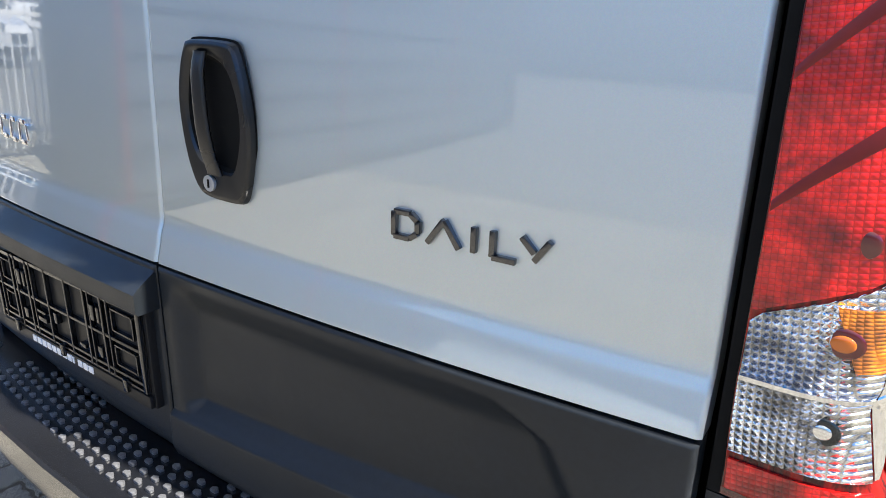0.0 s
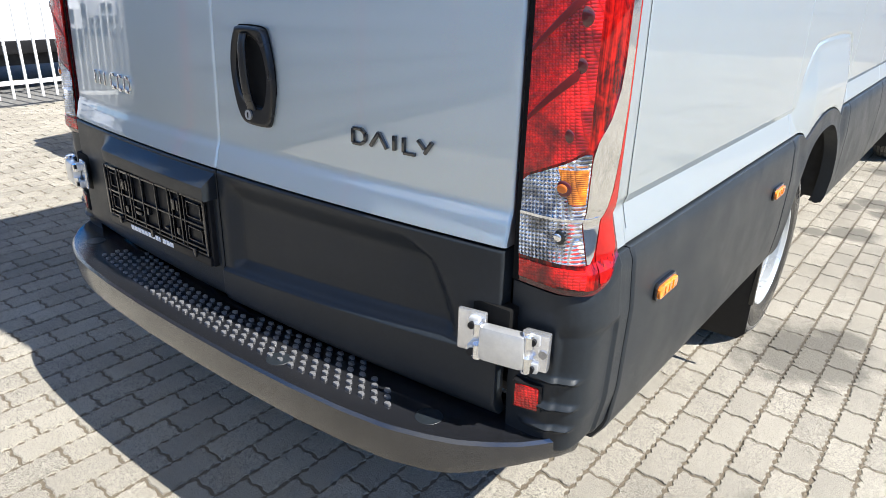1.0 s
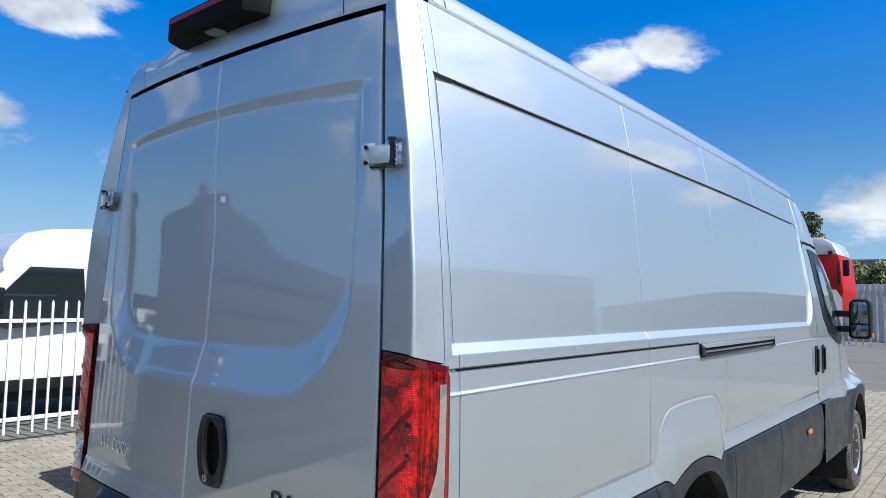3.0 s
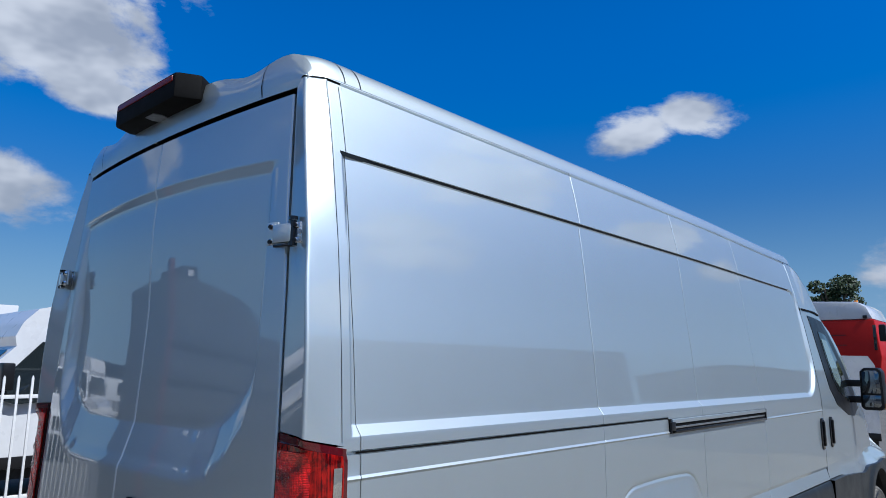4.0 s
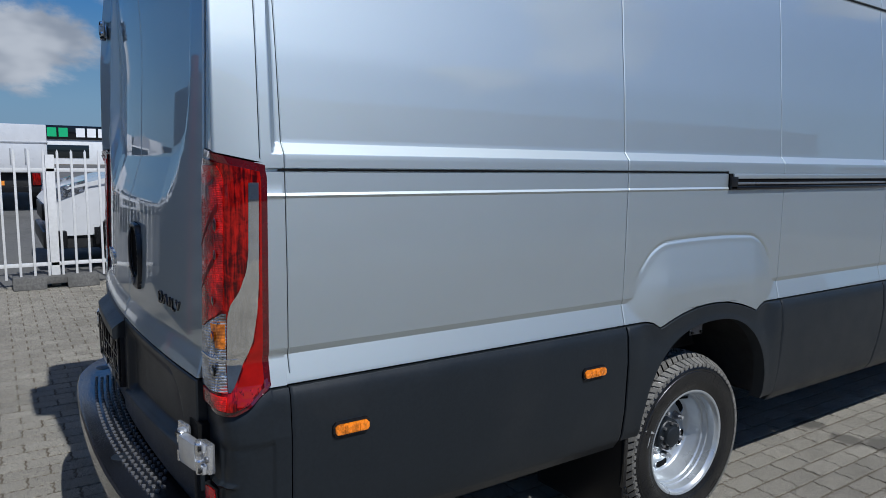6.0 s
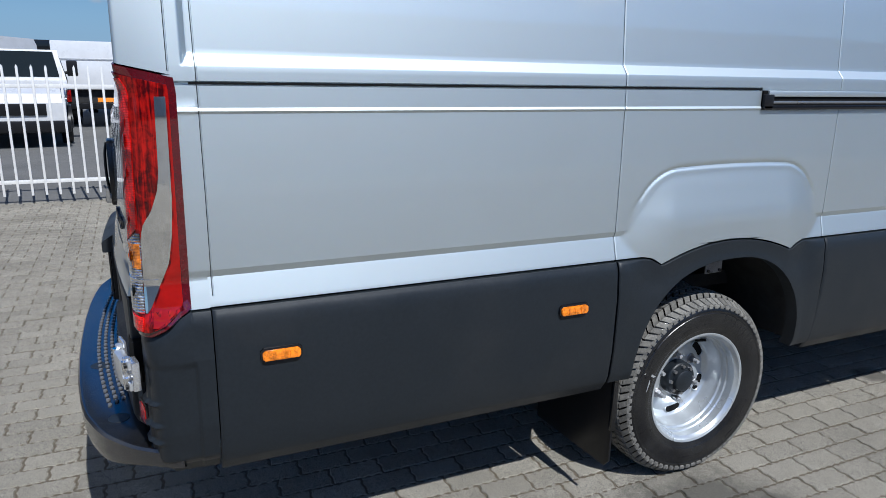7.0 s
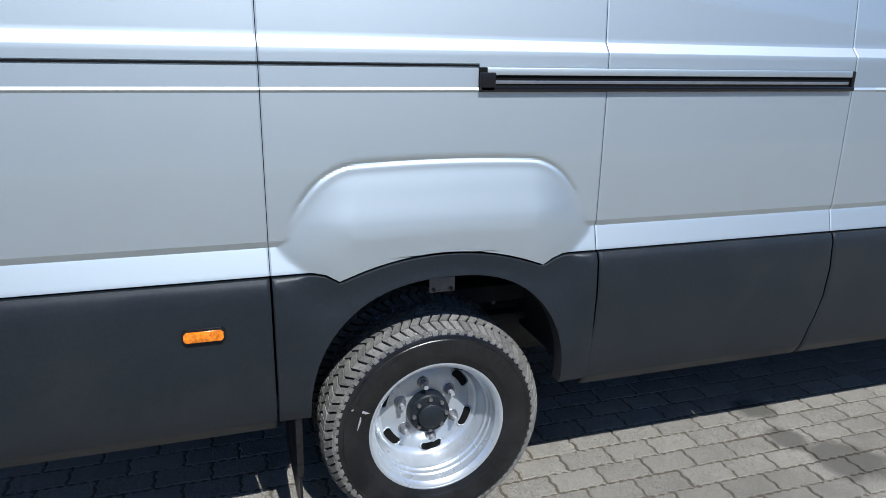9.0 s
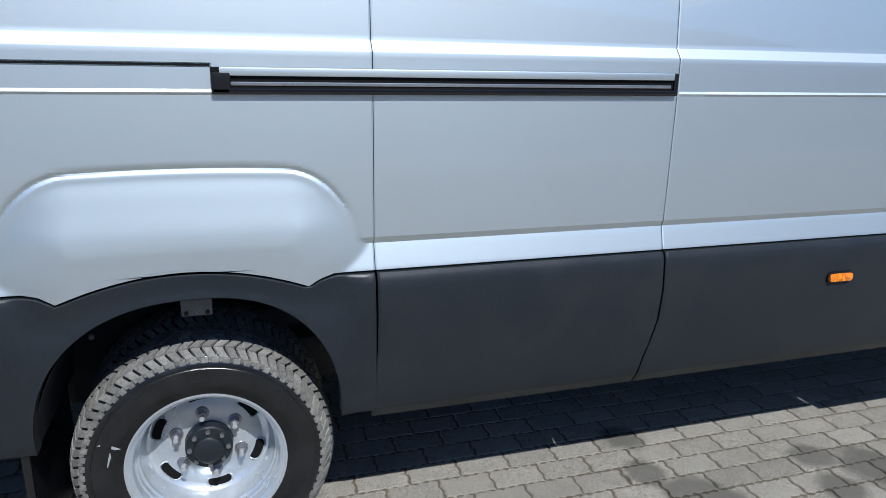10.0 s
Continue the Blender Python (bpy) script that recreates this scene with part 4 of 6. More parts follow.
def hinge(x, y, z, sign, lift, size=1.0):
    s = 1 if sign > 0 else -1
    pocket = Shape().box(min(s * (x - 0.112), s * (x + 0.002)), max(s * (x - 0.112), s * (x + 0.002)), y - 0.004, y + 0.03, z - 0.056, z + 0.060, 0.006) if lift else Shape().box(s * (x - 0.07), s * (x - 0.005), y + 0.012, y + 0.03, z - 0.03, z + 0.03, 0.004)
    h = part("door_hinge", pocket, SEAL if lift else ZINC, van, "bright zinc-plated rear door hinge")
    turn = Matrix.Translation((s * x, y - 0.014, z)) @ pose(0, 0, 0, 0, 0, s * 12) @ Matrix.Scale(size, 4)

    cast = CAST if lift else ZINC

    def block(x0, x1, y0, y1, z0, z1, bevel):
        return Shape().box(min(s * x0, s * x1), max(s * x0, s * x1), y0, y1, z0, z1, bevel, turn)
    part("hinge_arm", block(-0.050, 0.052, -0.025, 0.006, -0.046, 0.034, 0.013), cast if lift else SILVER, h)
    part("hinge_plate", block(-0.108, -0.044, 0.004, 0.014, -0.046, 0.050, 0.004), ZINC if lift else SILVER, h)
    if lift:
        for z0, z1 in ((0.008, 0.034), (-0.046, -0.014)):
            part("knuckle", Shape().rod(turn @ Vector((s * -0.054, -0.012, z0)), turn @ Vector((s * -0.054, -0.012, z1)), 0.0095), CHROME, h)
            part("knuckle", Shape().rod(turn @ Vector((s * 0.056, -0.012, z0)), turn @ Vector((s * 0.056, -0.012, z1)), 0.0095), CHROME, h)
    part("hinge_bracket", block(0.040, 0.094, -0.004, 0.016, -0.046, 0.038, 0.004), ZINC, h)
    for px, z0, z1 in ((-0.068, 0.014, 0.040), (-0.068, -0.048, -0.022), (0.064, 0.012, 0.036), (0.064, -0.050, -0.026)):
        lug = part("lug", block(px - 0.011, px + 0.013, -0.012, 0.008, z0, z1, 0.005), cast if lift else CHROME, h)
        part("bolt", Shape().rod(turn @ Vector((s * px, -0.019, (z0 + z1) / 2)), turn @ Vector((s * px, -0.010, (z0 + z1) / 2)), (0.0078 if lift else 0.009) * size), BLACK, lug)
    part("pin", Shape().rod(turn @ Vector((s * 0.050, -0.008, -0.052)), turn @ Vector((s * 0.050, -0.008, 0.042)), (0.010 if lift else 0.014) * size), ZINC if lift else GLOSS_BLACK, h)
    if not lift:
        for zz in (-0.060, 0.046):
            part("end_cap", Shape().rod(turn @ Vector((s * 0.050, -0.008, zz)), turn @ Vector((s * 0.050, -0.008, zz + 0.014)), 0.018 * size), GLOSS_BLACK, h)
        part("lower_link", block(-0.046, 0.050, -0.020, 0.004, -0.062, -0.050, 0.004), GLOSS_BLACK, h)
    part("washer", Shape().rod(turn @ Vector((s * 0.084, -0.008, -0.004)), turn @ Vector((s * 0.084, -0.002, -0.004)), 0.009 * size), STEEL, h)


for sign in (1, -1):
    hinge(0.846, -0.022, 0.757, sign, True, 0.92)
    hinge(0.802, 0.030, 2.030, sign, False, 0.66)

# door handle: a black tapered dish with a pull bar and a lock
hx, hz = 0.152, 1.165


def rounded(points, times=2):
    """Cuts the corners of an outline until it is smooth."""
    for _ in range(times):
        points = [q for (x0, z0), (x1, z1) in zip(points, points[1:] + points[:1]) for q in ((x0 * 0.75 + x1 * 0.25, z0 * 0.75 + z1 * 0.25), (x0 * 0.25 + x1 * 0.75, z0 * 0.25 + z1 * 0.75))]
    return points


dish = [(p * 0.94, q * 0.975) for p, q in rounded([(-0.052, 0.104), (-0.044, 0.111), (0.044, 0.111), (0.055, 0.100), (0.071, 0.04), (0.075, -0.015), (0.067, -0.07), (0.056, -0.105), (0.042, -0.111), (-0.030, -0.110), (-0.050, -0.097), (-0.068, -0.05), (-0.076, 0.02), (-0.067, 0.07)])]
hollow = rounded([(-0.040, 0.086), (-0.034, 0.094), (0.004, 0.094), (0.036, 0.076), (0.052, 0.03), (0.053, -0.01), (0.044, -0.045), (0.034, -0.066), (0.024, -0.070), (-0.018, -0.064), (-0.040, -0.052), (-0.054, -0.02), (-0.058, 0.02), (-0.050, 0.06)])
count = len(dish)


def dish_place(i, j):
    """A point of the dish: j runs from the outer edge over the rim down into the hollow."""
    (p, q), (u, v) = dish[i % count], hollow[i % count]
    wide, low, depth = ((1.0, 0.0, 0.006), (1.0, 0.0, -0.008), (0.985, 0.0, -0.0125), (0.955, 0.0, -0.0145), (0.92, 0.05, -0.0145), (0.5, 1.0, -0.0135), (0.0, 1.0, -0.0125), (0.0, 0.95, -0.0090), (0.0, 0.88, -0.0035), (0.0, 0.5, -0.0015), (0.0, 0.0, -0.0010))[j]
    if j < 5:
        x, z = p * wide, q * wide
    elif j == 5:
        x, z = (p * 0.92 + u) / 2, (q * 0.92 + v) / 2
    else:
        x, z = u * low, v * low
    return (hx + x, tail_y(hx + x, hz) + depth, hz + z)


handle = part("door_handle", Shape().grid(range(count + 1), range(8), dish_place, True), HANDLE, van, "black tapered door handle dish with a lock")
part("recess", Shape().grid(range(count + 1), range(7, 11), dish_place, True), SEAL, handle, "deep black hollow behind the pull bar")
gap_line = Shape().grid(range(count + 1), (0, 1), lambda i, j: (hx + dish[i % count][0] * (1.0, 1.035)[j], tail_y(hx + dish[i % count][0], hz) - (0.0015, 0.0008)[j], hz + dish[i % count][1] * (1.0, 1.028)[j]), False)
part("gasket", gap_line, SEAL, handle)
bar_line = (0, 0.25, 0.55, 0.8, 1.0), (-0.012, -0.013, -0.010, -0.006, -0.001), (0.094, 0.062, 0.0, -0.040, -0.070)


def pull_place(r, a):
    """The pull bar: a flat band with rounded edges, arched away from the dish and wider towards its foot."""
    c, d = math.cos(a), math.sin(a)
    rise = 0.005 + 0.012 * math.sin(math.pi * min(max(r, 0.03), 0.97)) ** 0.45
    half = 0.0115 + 0.003 * r
    return (hx + lerp(r, bar_line[0], bar_line[1]) + half * math.copysign(abs(c) ** 0.5, c), tail_y(hx, hz) - 0.006 - rise + 0.0045 * math.copysign(abs(d) ** 0.7, d), hz + lerp(r, bar_line[0], bar_line[2]))


pull = Shape().grid(spaced(0.0, 1.0, 28), [2 * math.pi * i / 20 for i in range(21)], pull_place)
part("pull_bar", pull, HANDLE, handle, "flat black pull bar")
lx, ly = hx - 0.014, tail_y(hx, hz) - 0.014
lock = part("lock", Shape().rod((lx, ly - 0.004, 1.081), (lx, ly + 0.003, 1.081), 0.0115, steps=24), GALV, handle, "round metal key lock")
part("keyhole", Shape().box(lx - 0.0015, lx + 0.0015, ly - 0.0052, ly - 0.0038, 1.075, 1.087), SEAL, lock)

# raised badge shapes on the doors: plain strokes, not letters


def badge(door, strokes, thick, mat, label):
    for x0, z0, x1, z1, w in strokes:
        d = Vector((x1 - x0, 0, z1 - z0))
        y = tail_y((x0 + x1) / 2, (z0 + z1) / 2)
        slope = math.degrees(math.atan2(tail_y(x1 + 0.01, z1) - tail_y(x0 - 0.01, z0), abs(x1 - x0) + 0.02)) if abs(x1 - x0) > 0.004 else 0.0
        turn = Matrix.Translation(((x0 + x1) / 2, y, (z0 + z1) / 2)) @ pose(0, 0, 0, 0, 0, slope) @ pose(0, 0, 0, 0, -math.degrees(math.atan2(d.z, d.x)), 0)
        part("badge_stroke", Shape().box(-d.length / 2, d.length / 2, -thick, 0.002, -w / 2, w / 2, 0.0012, turn), mat, door, label)


Z0, Z1, W = 1.067, 1.097, 0.0072
bars = [(0.450, Z0, 0.450, Z1, W), (0.450, Z1, 0.472, Z1, W), (0.450, Z0, 0.472, Z0, W), (0.472, Z1, 0.482, 1.089, W), (0.472, Z0, 0.482, 1.075, W), (0.483, 1.075, 0.483, 1.089, W),
        (0.496, Z0, 0.517, Z1, W), (0.517, Z1, 0.538, Z0, W), (0.556, Z0, 0.556, Z1, W), (0.579, Z0, 0.579, Z1, W), (0.579, Z0, 0.607, Z0, W), (0.612, Z1, 0.628, 1.081, W), (0.645, Z1, 0.628, 1.072, W)]
badge(DOORS[1], bars, 0.006, BLACK_CHROME, "raised chrome badge stroke")
bars = []
for x in (-0.645, -0.610, -0.578, -0.535, -0.490, -0.450):
    bars += [(x, 1.060, x + 0.006, 1.098, 0.012)]
bars += [(-0.530, 1.098, -0.502, 1.098, 0.010), (-0.530, 1.062, -0.502, 1.062, 0.010), (-0.485, 1.098, -0.462, 1.098, 0.010), (-0.485, 1.060, -0.462, 1.060, 0.010), (-0.446, 1.098, -0.420, 1.098, 0.010), (-0.446, 1.060, -0.420, 1.060, 0.010), (-0.416, 1.064, -0.416, 1.094, 0.010)]
badge(DOORS[-1], bars, 0.007, CHROME, "raised chrome badge stroke")

# number plate recess on the left door: hood, black plate holder with its lattice, print bar
def hood_place(x, i):
    """The hood over the plate: a flat top that slopes out, a short face and an underside; its left end is cut off at a slant."""
    end = step((x + 0.600) / 0.07)
    out, z = ((0.020, 0.918), (0.026, 0.913), (0.052, 0.896), (0.060, 0.888), (0.060, 0.858), (0.056, 0.852), (0.022, 0.852))[i]
    return (x, tail_y(x, 0.88) - 0.020 - (out - 0.020) * (0.15 + 0.85 * end), z)


hood = Shape().grid(lines(-0.600, -0.004, 0.05, (-0.565, 0.034, 10)), range(7), hood_place, True)
hood.grid((0, 1), range(1, 7), lambda k, i: (-0.004, hood_place(-0.004, i)[1] + k * (tail_y(0, 0.88) - 0.018 - hood_place(-0.004, i)[1]), hood_place(-0.004, i)[2]), True)
part("plate_hood", hood, DARK_TRIM, van, "dark plastic hood over the number plate")
px0, px1, py = -0.545, -0.022, -0.076


def along_plate(k):
    return px0 + (px1 - px0) * k


holder = part("plate_holder", Shape().box(px0, px1, py - 0.004, py + 0.03, 0.664, 0.848, 0.004), BLACK, van, "empty black number plate holder with lattice")


def lattice_bar(x0, x1, z0, z1, proud=0.012):
    part("lattice_bar", Shape().box(x0, x1, py - proud, py - 0.003, z0, z1, 0.0015), GLOSS_BLACK, holder)


for z0, z1 in ((0.838, 0.846), (0.768, 0.774), (0.706, 0.712), (0.694, 0.699)):
    lattice_bar(along_plate(0.015), along_plate(0.985), z0, z1)
for k, w in ((0.02, 0.010), (0.055, 0.004), (0.155, 0.006), (0.185, 0.005), (0.270, 0.006), (0.300, 0.004), (0.405, 0.005), (0.540, 0.005), (0.660, 0.006), (0.690, 0.004), (0.765, 0.006), (0.800, 0.004), (0.975, 0.010)):
    lattice_bar(along_plate(k) - w / 2, along_plate(k) + w / 2, 0.694, 0.846, 0.013)
# moulded windows and tongues of the lattice
for k, z, w, h in ((0.07, 0.785, 0.036, 0.040), (0.07, 0.720, 0.036, 0.036), (0.815, 0.785, 0.062, 0.040), (0.815, 0.720, 0.062, 0.036)):
    x = along_plate(k)
    for x0, x1, z0, z1 in ((x, x + w, z, z + 0.004), (x, x + w, z + h, z + h + 0.004), (x, x + 0.004, z, z + h), (x + w, x + w + 0.004, z, z + h)):
        lattice_bar(x0, x1, z0, z1, 0.011)
for k, z, w, h in ((0.20, 0.790, 0.012, 0.030), (0.24, 0.790, 0.008, 0.030), (0.70, 0.790, 0.012, 0.030), (0.74, 0.790, 0.008, 0.030), (0.32, 0.730, 0.030, 0.010), (0.32, 0.748, 0.030, 0.006), (0.44, 0.742, 0.010, 0.022), (0.60, 0.722, 0.020, 0.008), (0.215, 0.722, 0.014, 0.020), (0.72, 0.722, 0.014, 0.020)):
    lattice_bar(along_plate(k), along_plate(k) + w, z, z + h, 0.0145)
part("lower_strip", Shape().box(px0 + 0.004, px1 - 0.004, py - 0.012, py - 0.002, 0.666, 0.690, 0.003), BLACK, holder)
for k in (0.13, 0.46, 0.86):
    x = along_plate(k)
    part("clip", Shape().box(x, x + 0.012, py - 0.018, py - 0.005, 0.680, 0.704, 0.002), GLOSS_BLACK, holder)
for i in range(12):
    x = -0.420 + i * 0.0186
    part("print_bar", Shape().box(x, x + (0.005 if i == 8 else 0.0145), py - 0.0135, py - 0.0115, 0.673, 0.686), WHITE_BAR, holder, "small white print bar")

# rear step bumper


def step_edge(x):
    """Rear edge of the step, seen from above."""
    return lerp(abs(x), (0.0, 0.2, 0.4, 0.55, 0.66, 0.74, 0.80, 0.86, 0.90, 0.93, 0.955, 0.968), (-0.205, -0.203, -0.194, -0.180, -0.162, -0.135, -0.108, -0.066, -0.030, 0.008, 0.045, 0.078))


xs = [math.sin(radians(v)) * 0.968 for v in spaced(-90, 90, 90)]
levels = [(0.060, 0.004, 0.0), (0.022, 0.006, 0.0), (0.012, 0.010, 0.0), (0.005, 0.011, 0.0), (0.0, 0.004, 0.0), (0.002, -0.050, 0.0), (0.008, -0.080, 0.0), (0.02, -0.088, 0.0), (0.06, -0.088, 0.0)]
STEP_Z = 0.536


def step_place(x, i):
    d, up, _ = levels[i]
    k = 1 - d / 0.968
    e = step_edge(x)
    return (x * k, e + d * (0.25 + 0.75 * step(0.968 - abs(x), 0.0, 0.2)), STEP_Z + (up if up > 0 else up * (1 - 0.5 * step(abs(x), 0.75, 0.95))))


bumper = Shape().grid(xs, range(len(levels)), step_place, True)
bumper.grid(xs, (0.0, 0.5, 1.0), lambda x, r: (step_place(x, 0)[0] * (1 - 0.03 * r), step_place(x, 0)[1] + (0.10 - step_place(x, 0)[1]) * r, STEP_Z + 0.004), False)
bumper.grid(xs, (0.0, 1.0), lambda x, r: (step_place(x, 8)[0], step_place(x, 8)[1] + (0.10 - step_place(x, 8)[1]) * r, step_place(x, 8)[2]), True)
bump = part("step_bumper", bumper, STEP_TRIM, van, "dark grey plastic rear step bumper with studded tread")
stud = Shape()
for r in range(6):
    for i in range(36):
        x = -0.60 + i * 0.0345 + (r % 2) * 0.017
        y = -0.146 + r * 0.0210 + 0.045 * (x / 0.6) ** 2
        if (r > 3 and abs(x + 0.02) > 0.50) or (r > 4 and abs(x + 0.10) < 0.18) or x > 0.64 - 0.03 * r:
            continue
        stud.prism([(x - 0.007, y - 0.005), (x + 0.007, y - 0.005), (x + 0.0085, y + 0.002), (x, y + 0.007), (x - 0.0085, y + 0.002)], "z", STEP_Z + 0.003, STEP_Z + 0.0095, 0.0018)
# studs paler than the step: wear and sun glint, both put into the colour
tread = part("tread_studs", stud, MID_GREY, bump, "rows of raised grip studs", 20)
tagged(tread, kind="stuff")
for x, y in ((0.70, -0.075), (-0.74, -0.06), (0.29, -0.135)):
    part("cover_cap", Shape().lathe([(0.004, 0.030), (0.0055, 0.028), (0.0055, 0.0)], (x, y, STEP_Z), "z", 28), DARK_TRIM, bump)

# side details: sliding-door rail, marker lamps, seams


def rail():
    y0, y1, z0, z1, x = 1.983, 3.286, 1.398, 1.462, 0.957
    back = Shape().box(x - 0.02, x + 0.0025, y0, y1, z0, z1)
    r = part("door_rail", back, SEAL, van, "black sliding-door rail set into the side")
    part("lower_guide", Shape().box(x - 0.02, x + 0.012, y0, y1, z0, z0 + 0.015, 0.003), GLOSS_BLACK, r, "glossy black lower guide")
    part("steel_track", Shape().box(x - 0.01, x + 0.005, y0 + 0.045, y1 - 0.02, z0 + 0.021, z0 + 0.030, 0.002), RAIL_STEEL, r, "bright steel running track")
    part("end_cap", Shape().box(x - 0.02, x + 0.012, y0, y0 + 0.045, z0, z1 - 0.012, 0.005), BLACK, r)
    part("end_cap", Shape().box(x - 0.02, x + 0.010, y1 - 0.014, y1, z0, z1, 0.004), BLACK, r)
    part("cover_strip", Shape().box(x - 0.02, x + 0.010, y0 + 0.02, y1 - 0.014, z1 - 0.020, z1, 0.003), SILVER, r, "silver cover strip")


rail()
for y in (0.331, 1.235, 3.998):
    mk = part("marker_lamp", Shape().prism([(y - 0.054, 0.785), (y - 0.047, 0.775), (y + 0.047, 0.775), (y + 0.054, 0.785), (y + 0.054, 0.804), (y + 0.045, 0.813), (y - 0.045, 0.813), (y - 0.054, 0.804)], "x", 0.996, 1.007, 0.002), GLOSS_BLACK, van, "amber side marker lamp")
    part("amber_lens", Shape().prism([(y - 0.049, 0.786), (y - 0.044, 0.779), (y + 0.044, 0.779), (y + 0.049, 0.786), (y + 0.049, 0.800), (y + 0.042, 0.807), (y - 0.042, 0.807), (y - 0.049, 0.800)], "x", 1.0, 1.014, 0.003), MARKER_AMBER, mk)
    for dy in (-0.022, 0.0, 0.022):
        part("lens_rib", Shape().box(1.012, 1.0155, y + dy - 0.0016, y + dy + 0.0016, 0.783, 0.803, 0.0006), MARKER_AMBER, mk)

# roof with its rear lip
def roof_z(x):
    return 2.494 + 0.112 * (1 - abs(x / 0.82) ** 16) ** 0.7 + 0.03 * (1 - (x / 0.82) ** 2)


rx = [math.sin(radians(v)) * 0.819 for v in spaced(-90, 90, 120)]


def roof_place(x, y):
    back = 0.115 - 0.045 * (1 - (x / 0.82) ** 2)
    k = step(y, 0.0, 0.16)
    z = roof_z(x) - 0.022 * (1 - k) ** 3 * (1 - abs(x / 0.82) ** 6) - 0.030 * (1 - k) * math.exp(-((abs(x) - 0.50) / 0.12) ** 2)
    # rounded in plan where it meets the corner pillar
    edge = lerp(back - 0.03 + y, (0.068, 0.074, 0.082, 0.092, 0.105, 0.125, 0.165), (0.7914, 0.7951, 0.8000, 0.8061, 0.8140, 0.8191, 0.8199))
    x -= math.copysign((0.8205 - edge) * step(abs(x), 0.60, 0.819), x)
    return (x * (1 - 0.068 * step(y + back - 0.03, 2.4, 4.8)), back - 0.03 + y, z)


roof = Shape().grid(rx, [0.0, 0.012, 0.03, 0.05, 0.08, 0.11, 0.14, 0.18, 0.24, 1.0, 2.0, 3.0, 4.0, 4.62], roof_place, True)
roof.grid(rx, (0.0, 0.3, 0.7, 1.0), lambda x, r: (roof_place(x, 0)[0] * (1 - 0.012 * r), roof_place(x, 0)[1] - 0.012 * math.sin(math.pi * r) - 0.012 * r, roof_place(x, 0)[2] + (2.472 - roof_place(x, 0)[2]) * r), False)
part("roof", roof, SILVER, van, "silver roof with a rounded rear lip")
for x0 in (0.60, -0.60):
    seam = Shape().grid((x0 - 0.0016, x0 + 0.0016), [0.0, 0.012, 0.03, 0.05, 0.08], lambda x, y: tuple(Vector(roof_place(x, y)) + Vector((0, 0, 0.0012))), True)
    seam.grid((x0 - 0.0016, x0 + 0.0016), (0.0, 0.3, 0.7, 1.0), lambda x, r: (roof_place(x, 0)[0] * (1 - 0.012 * r), roof_place(x, 0)[1] - 0.012 * math.sin(math.pi * r) - 0.012 * r - 0.0015, roof_place(x, 0)[2] + (2.474 - roof_place(x, 0)[2]) * r), False)
    part("roof_seam", seam, SEAL, van)
for y0 in (0.10, 0.16):
    seam = Shape().grid([v for v in rx if v > 0.66], (y0 - 0.0016, y0 + 0.0016), lambda x, y: tuple(Vector(roof_place(x, y)) + Vector((0.0012, 0, 0.0012))), True)
    part("roof_seam", seam, SEAL, van)
# black high-level lamp on the roof's rear edge
lx0, lx1, ly, lz = -0.29, 0.29, 0.02, 2.60
hl = Shape().prism([(lx0 + 0.10, ly + 0.10), (lx0 + 0.02, ly + 0.0), (lx0 + 0.06, ly - 0.075), (lx1 - 0.06, ly - 0.075), (lx1 - 0.02, ly + 0.0), (lx1 - 0.10, ly + 0.10)], "z", lz - 0.055, lz + 0.035, 0.012)
high = part("high_level_lamp", hl, SEAL, van, "black roof-edge housing with brake light and camera")
part("brake_strip", Shape().box(lx0 + 0.075, lx1 - 0.075, ly - 0.079, ly - 0.07, lz + 0.004, lz + 0.024, 0.003), INNER_RED, high, "dim red brake-light strip")
part("camera_window", Shape().prism([(-0.03, ly - 0.05), (0.03, ly - 0.05), (0.04, ly - 0.02), (0.03, ly + 0.005), (-0.03, ly + 0.005), (-0.04, ly - 0.02)], "z", lz - 0.058, lz - 0.054), STEEL, high, "pale lens window underneath")

# ---------------------------------------------------------------- cab
def cab_x(y, z):
    """Half width of the cab's side."""
    x = flank(min(z, 2.1)) if z > BELT else 0.982
    if z > 1.5:
        x -= 0.05 * step(y, 2.4, 4.8) * (min(z, 2.4) - 1.5) / 0.9
    start = lerp(z, (1.0, 1.3, 1.68, 1.87, 2.06), (5.45, 5.4, 5.2, 5.05, 4.9))
    x -= lerp(z, (0.93, 1.0, 1.3, 1.68, 1.87), (0.03, 0.10, 0.12, 0.10, 0.08)) * max(0.0, y - start)
    x -= 0.10 * step(y, 6.5, 7.2) ** 1.5
    if z < 1.1:
        x += 0.02 * step(0.58 - math.hypot(y - FRONT_AXLE, z - 0.4), 0.0, 0.08)
    return x


def cab_top(y):
    return lerp(y, (4.55, 4.75, 5.10, 5.45, 6.10, 6.35, 6.75, 7.02, 7.10), (2.15, 2.15, 2.135, 2.0, 1.46, 1.36, 1.26, 1.12, 0.95))


cab = Shape()
cys = lines(4.554, 7.10, 0.08, (4.72, 0.02, 4))


def cab_place(y, r):
    lo = lerp(y, (4.85, 5.2, 5.6), (0.93, 0.89, 0.86)) if y < 5.62 or y > 6.50 else max(0.86, 0.38 + math.sqrt(max(0.0, 0.51 ** 2 - (y - 6.05) ** 2)))
    z = lo + (cab_top(y) - lo) * r
    return (cab_x(y, z), y, z)


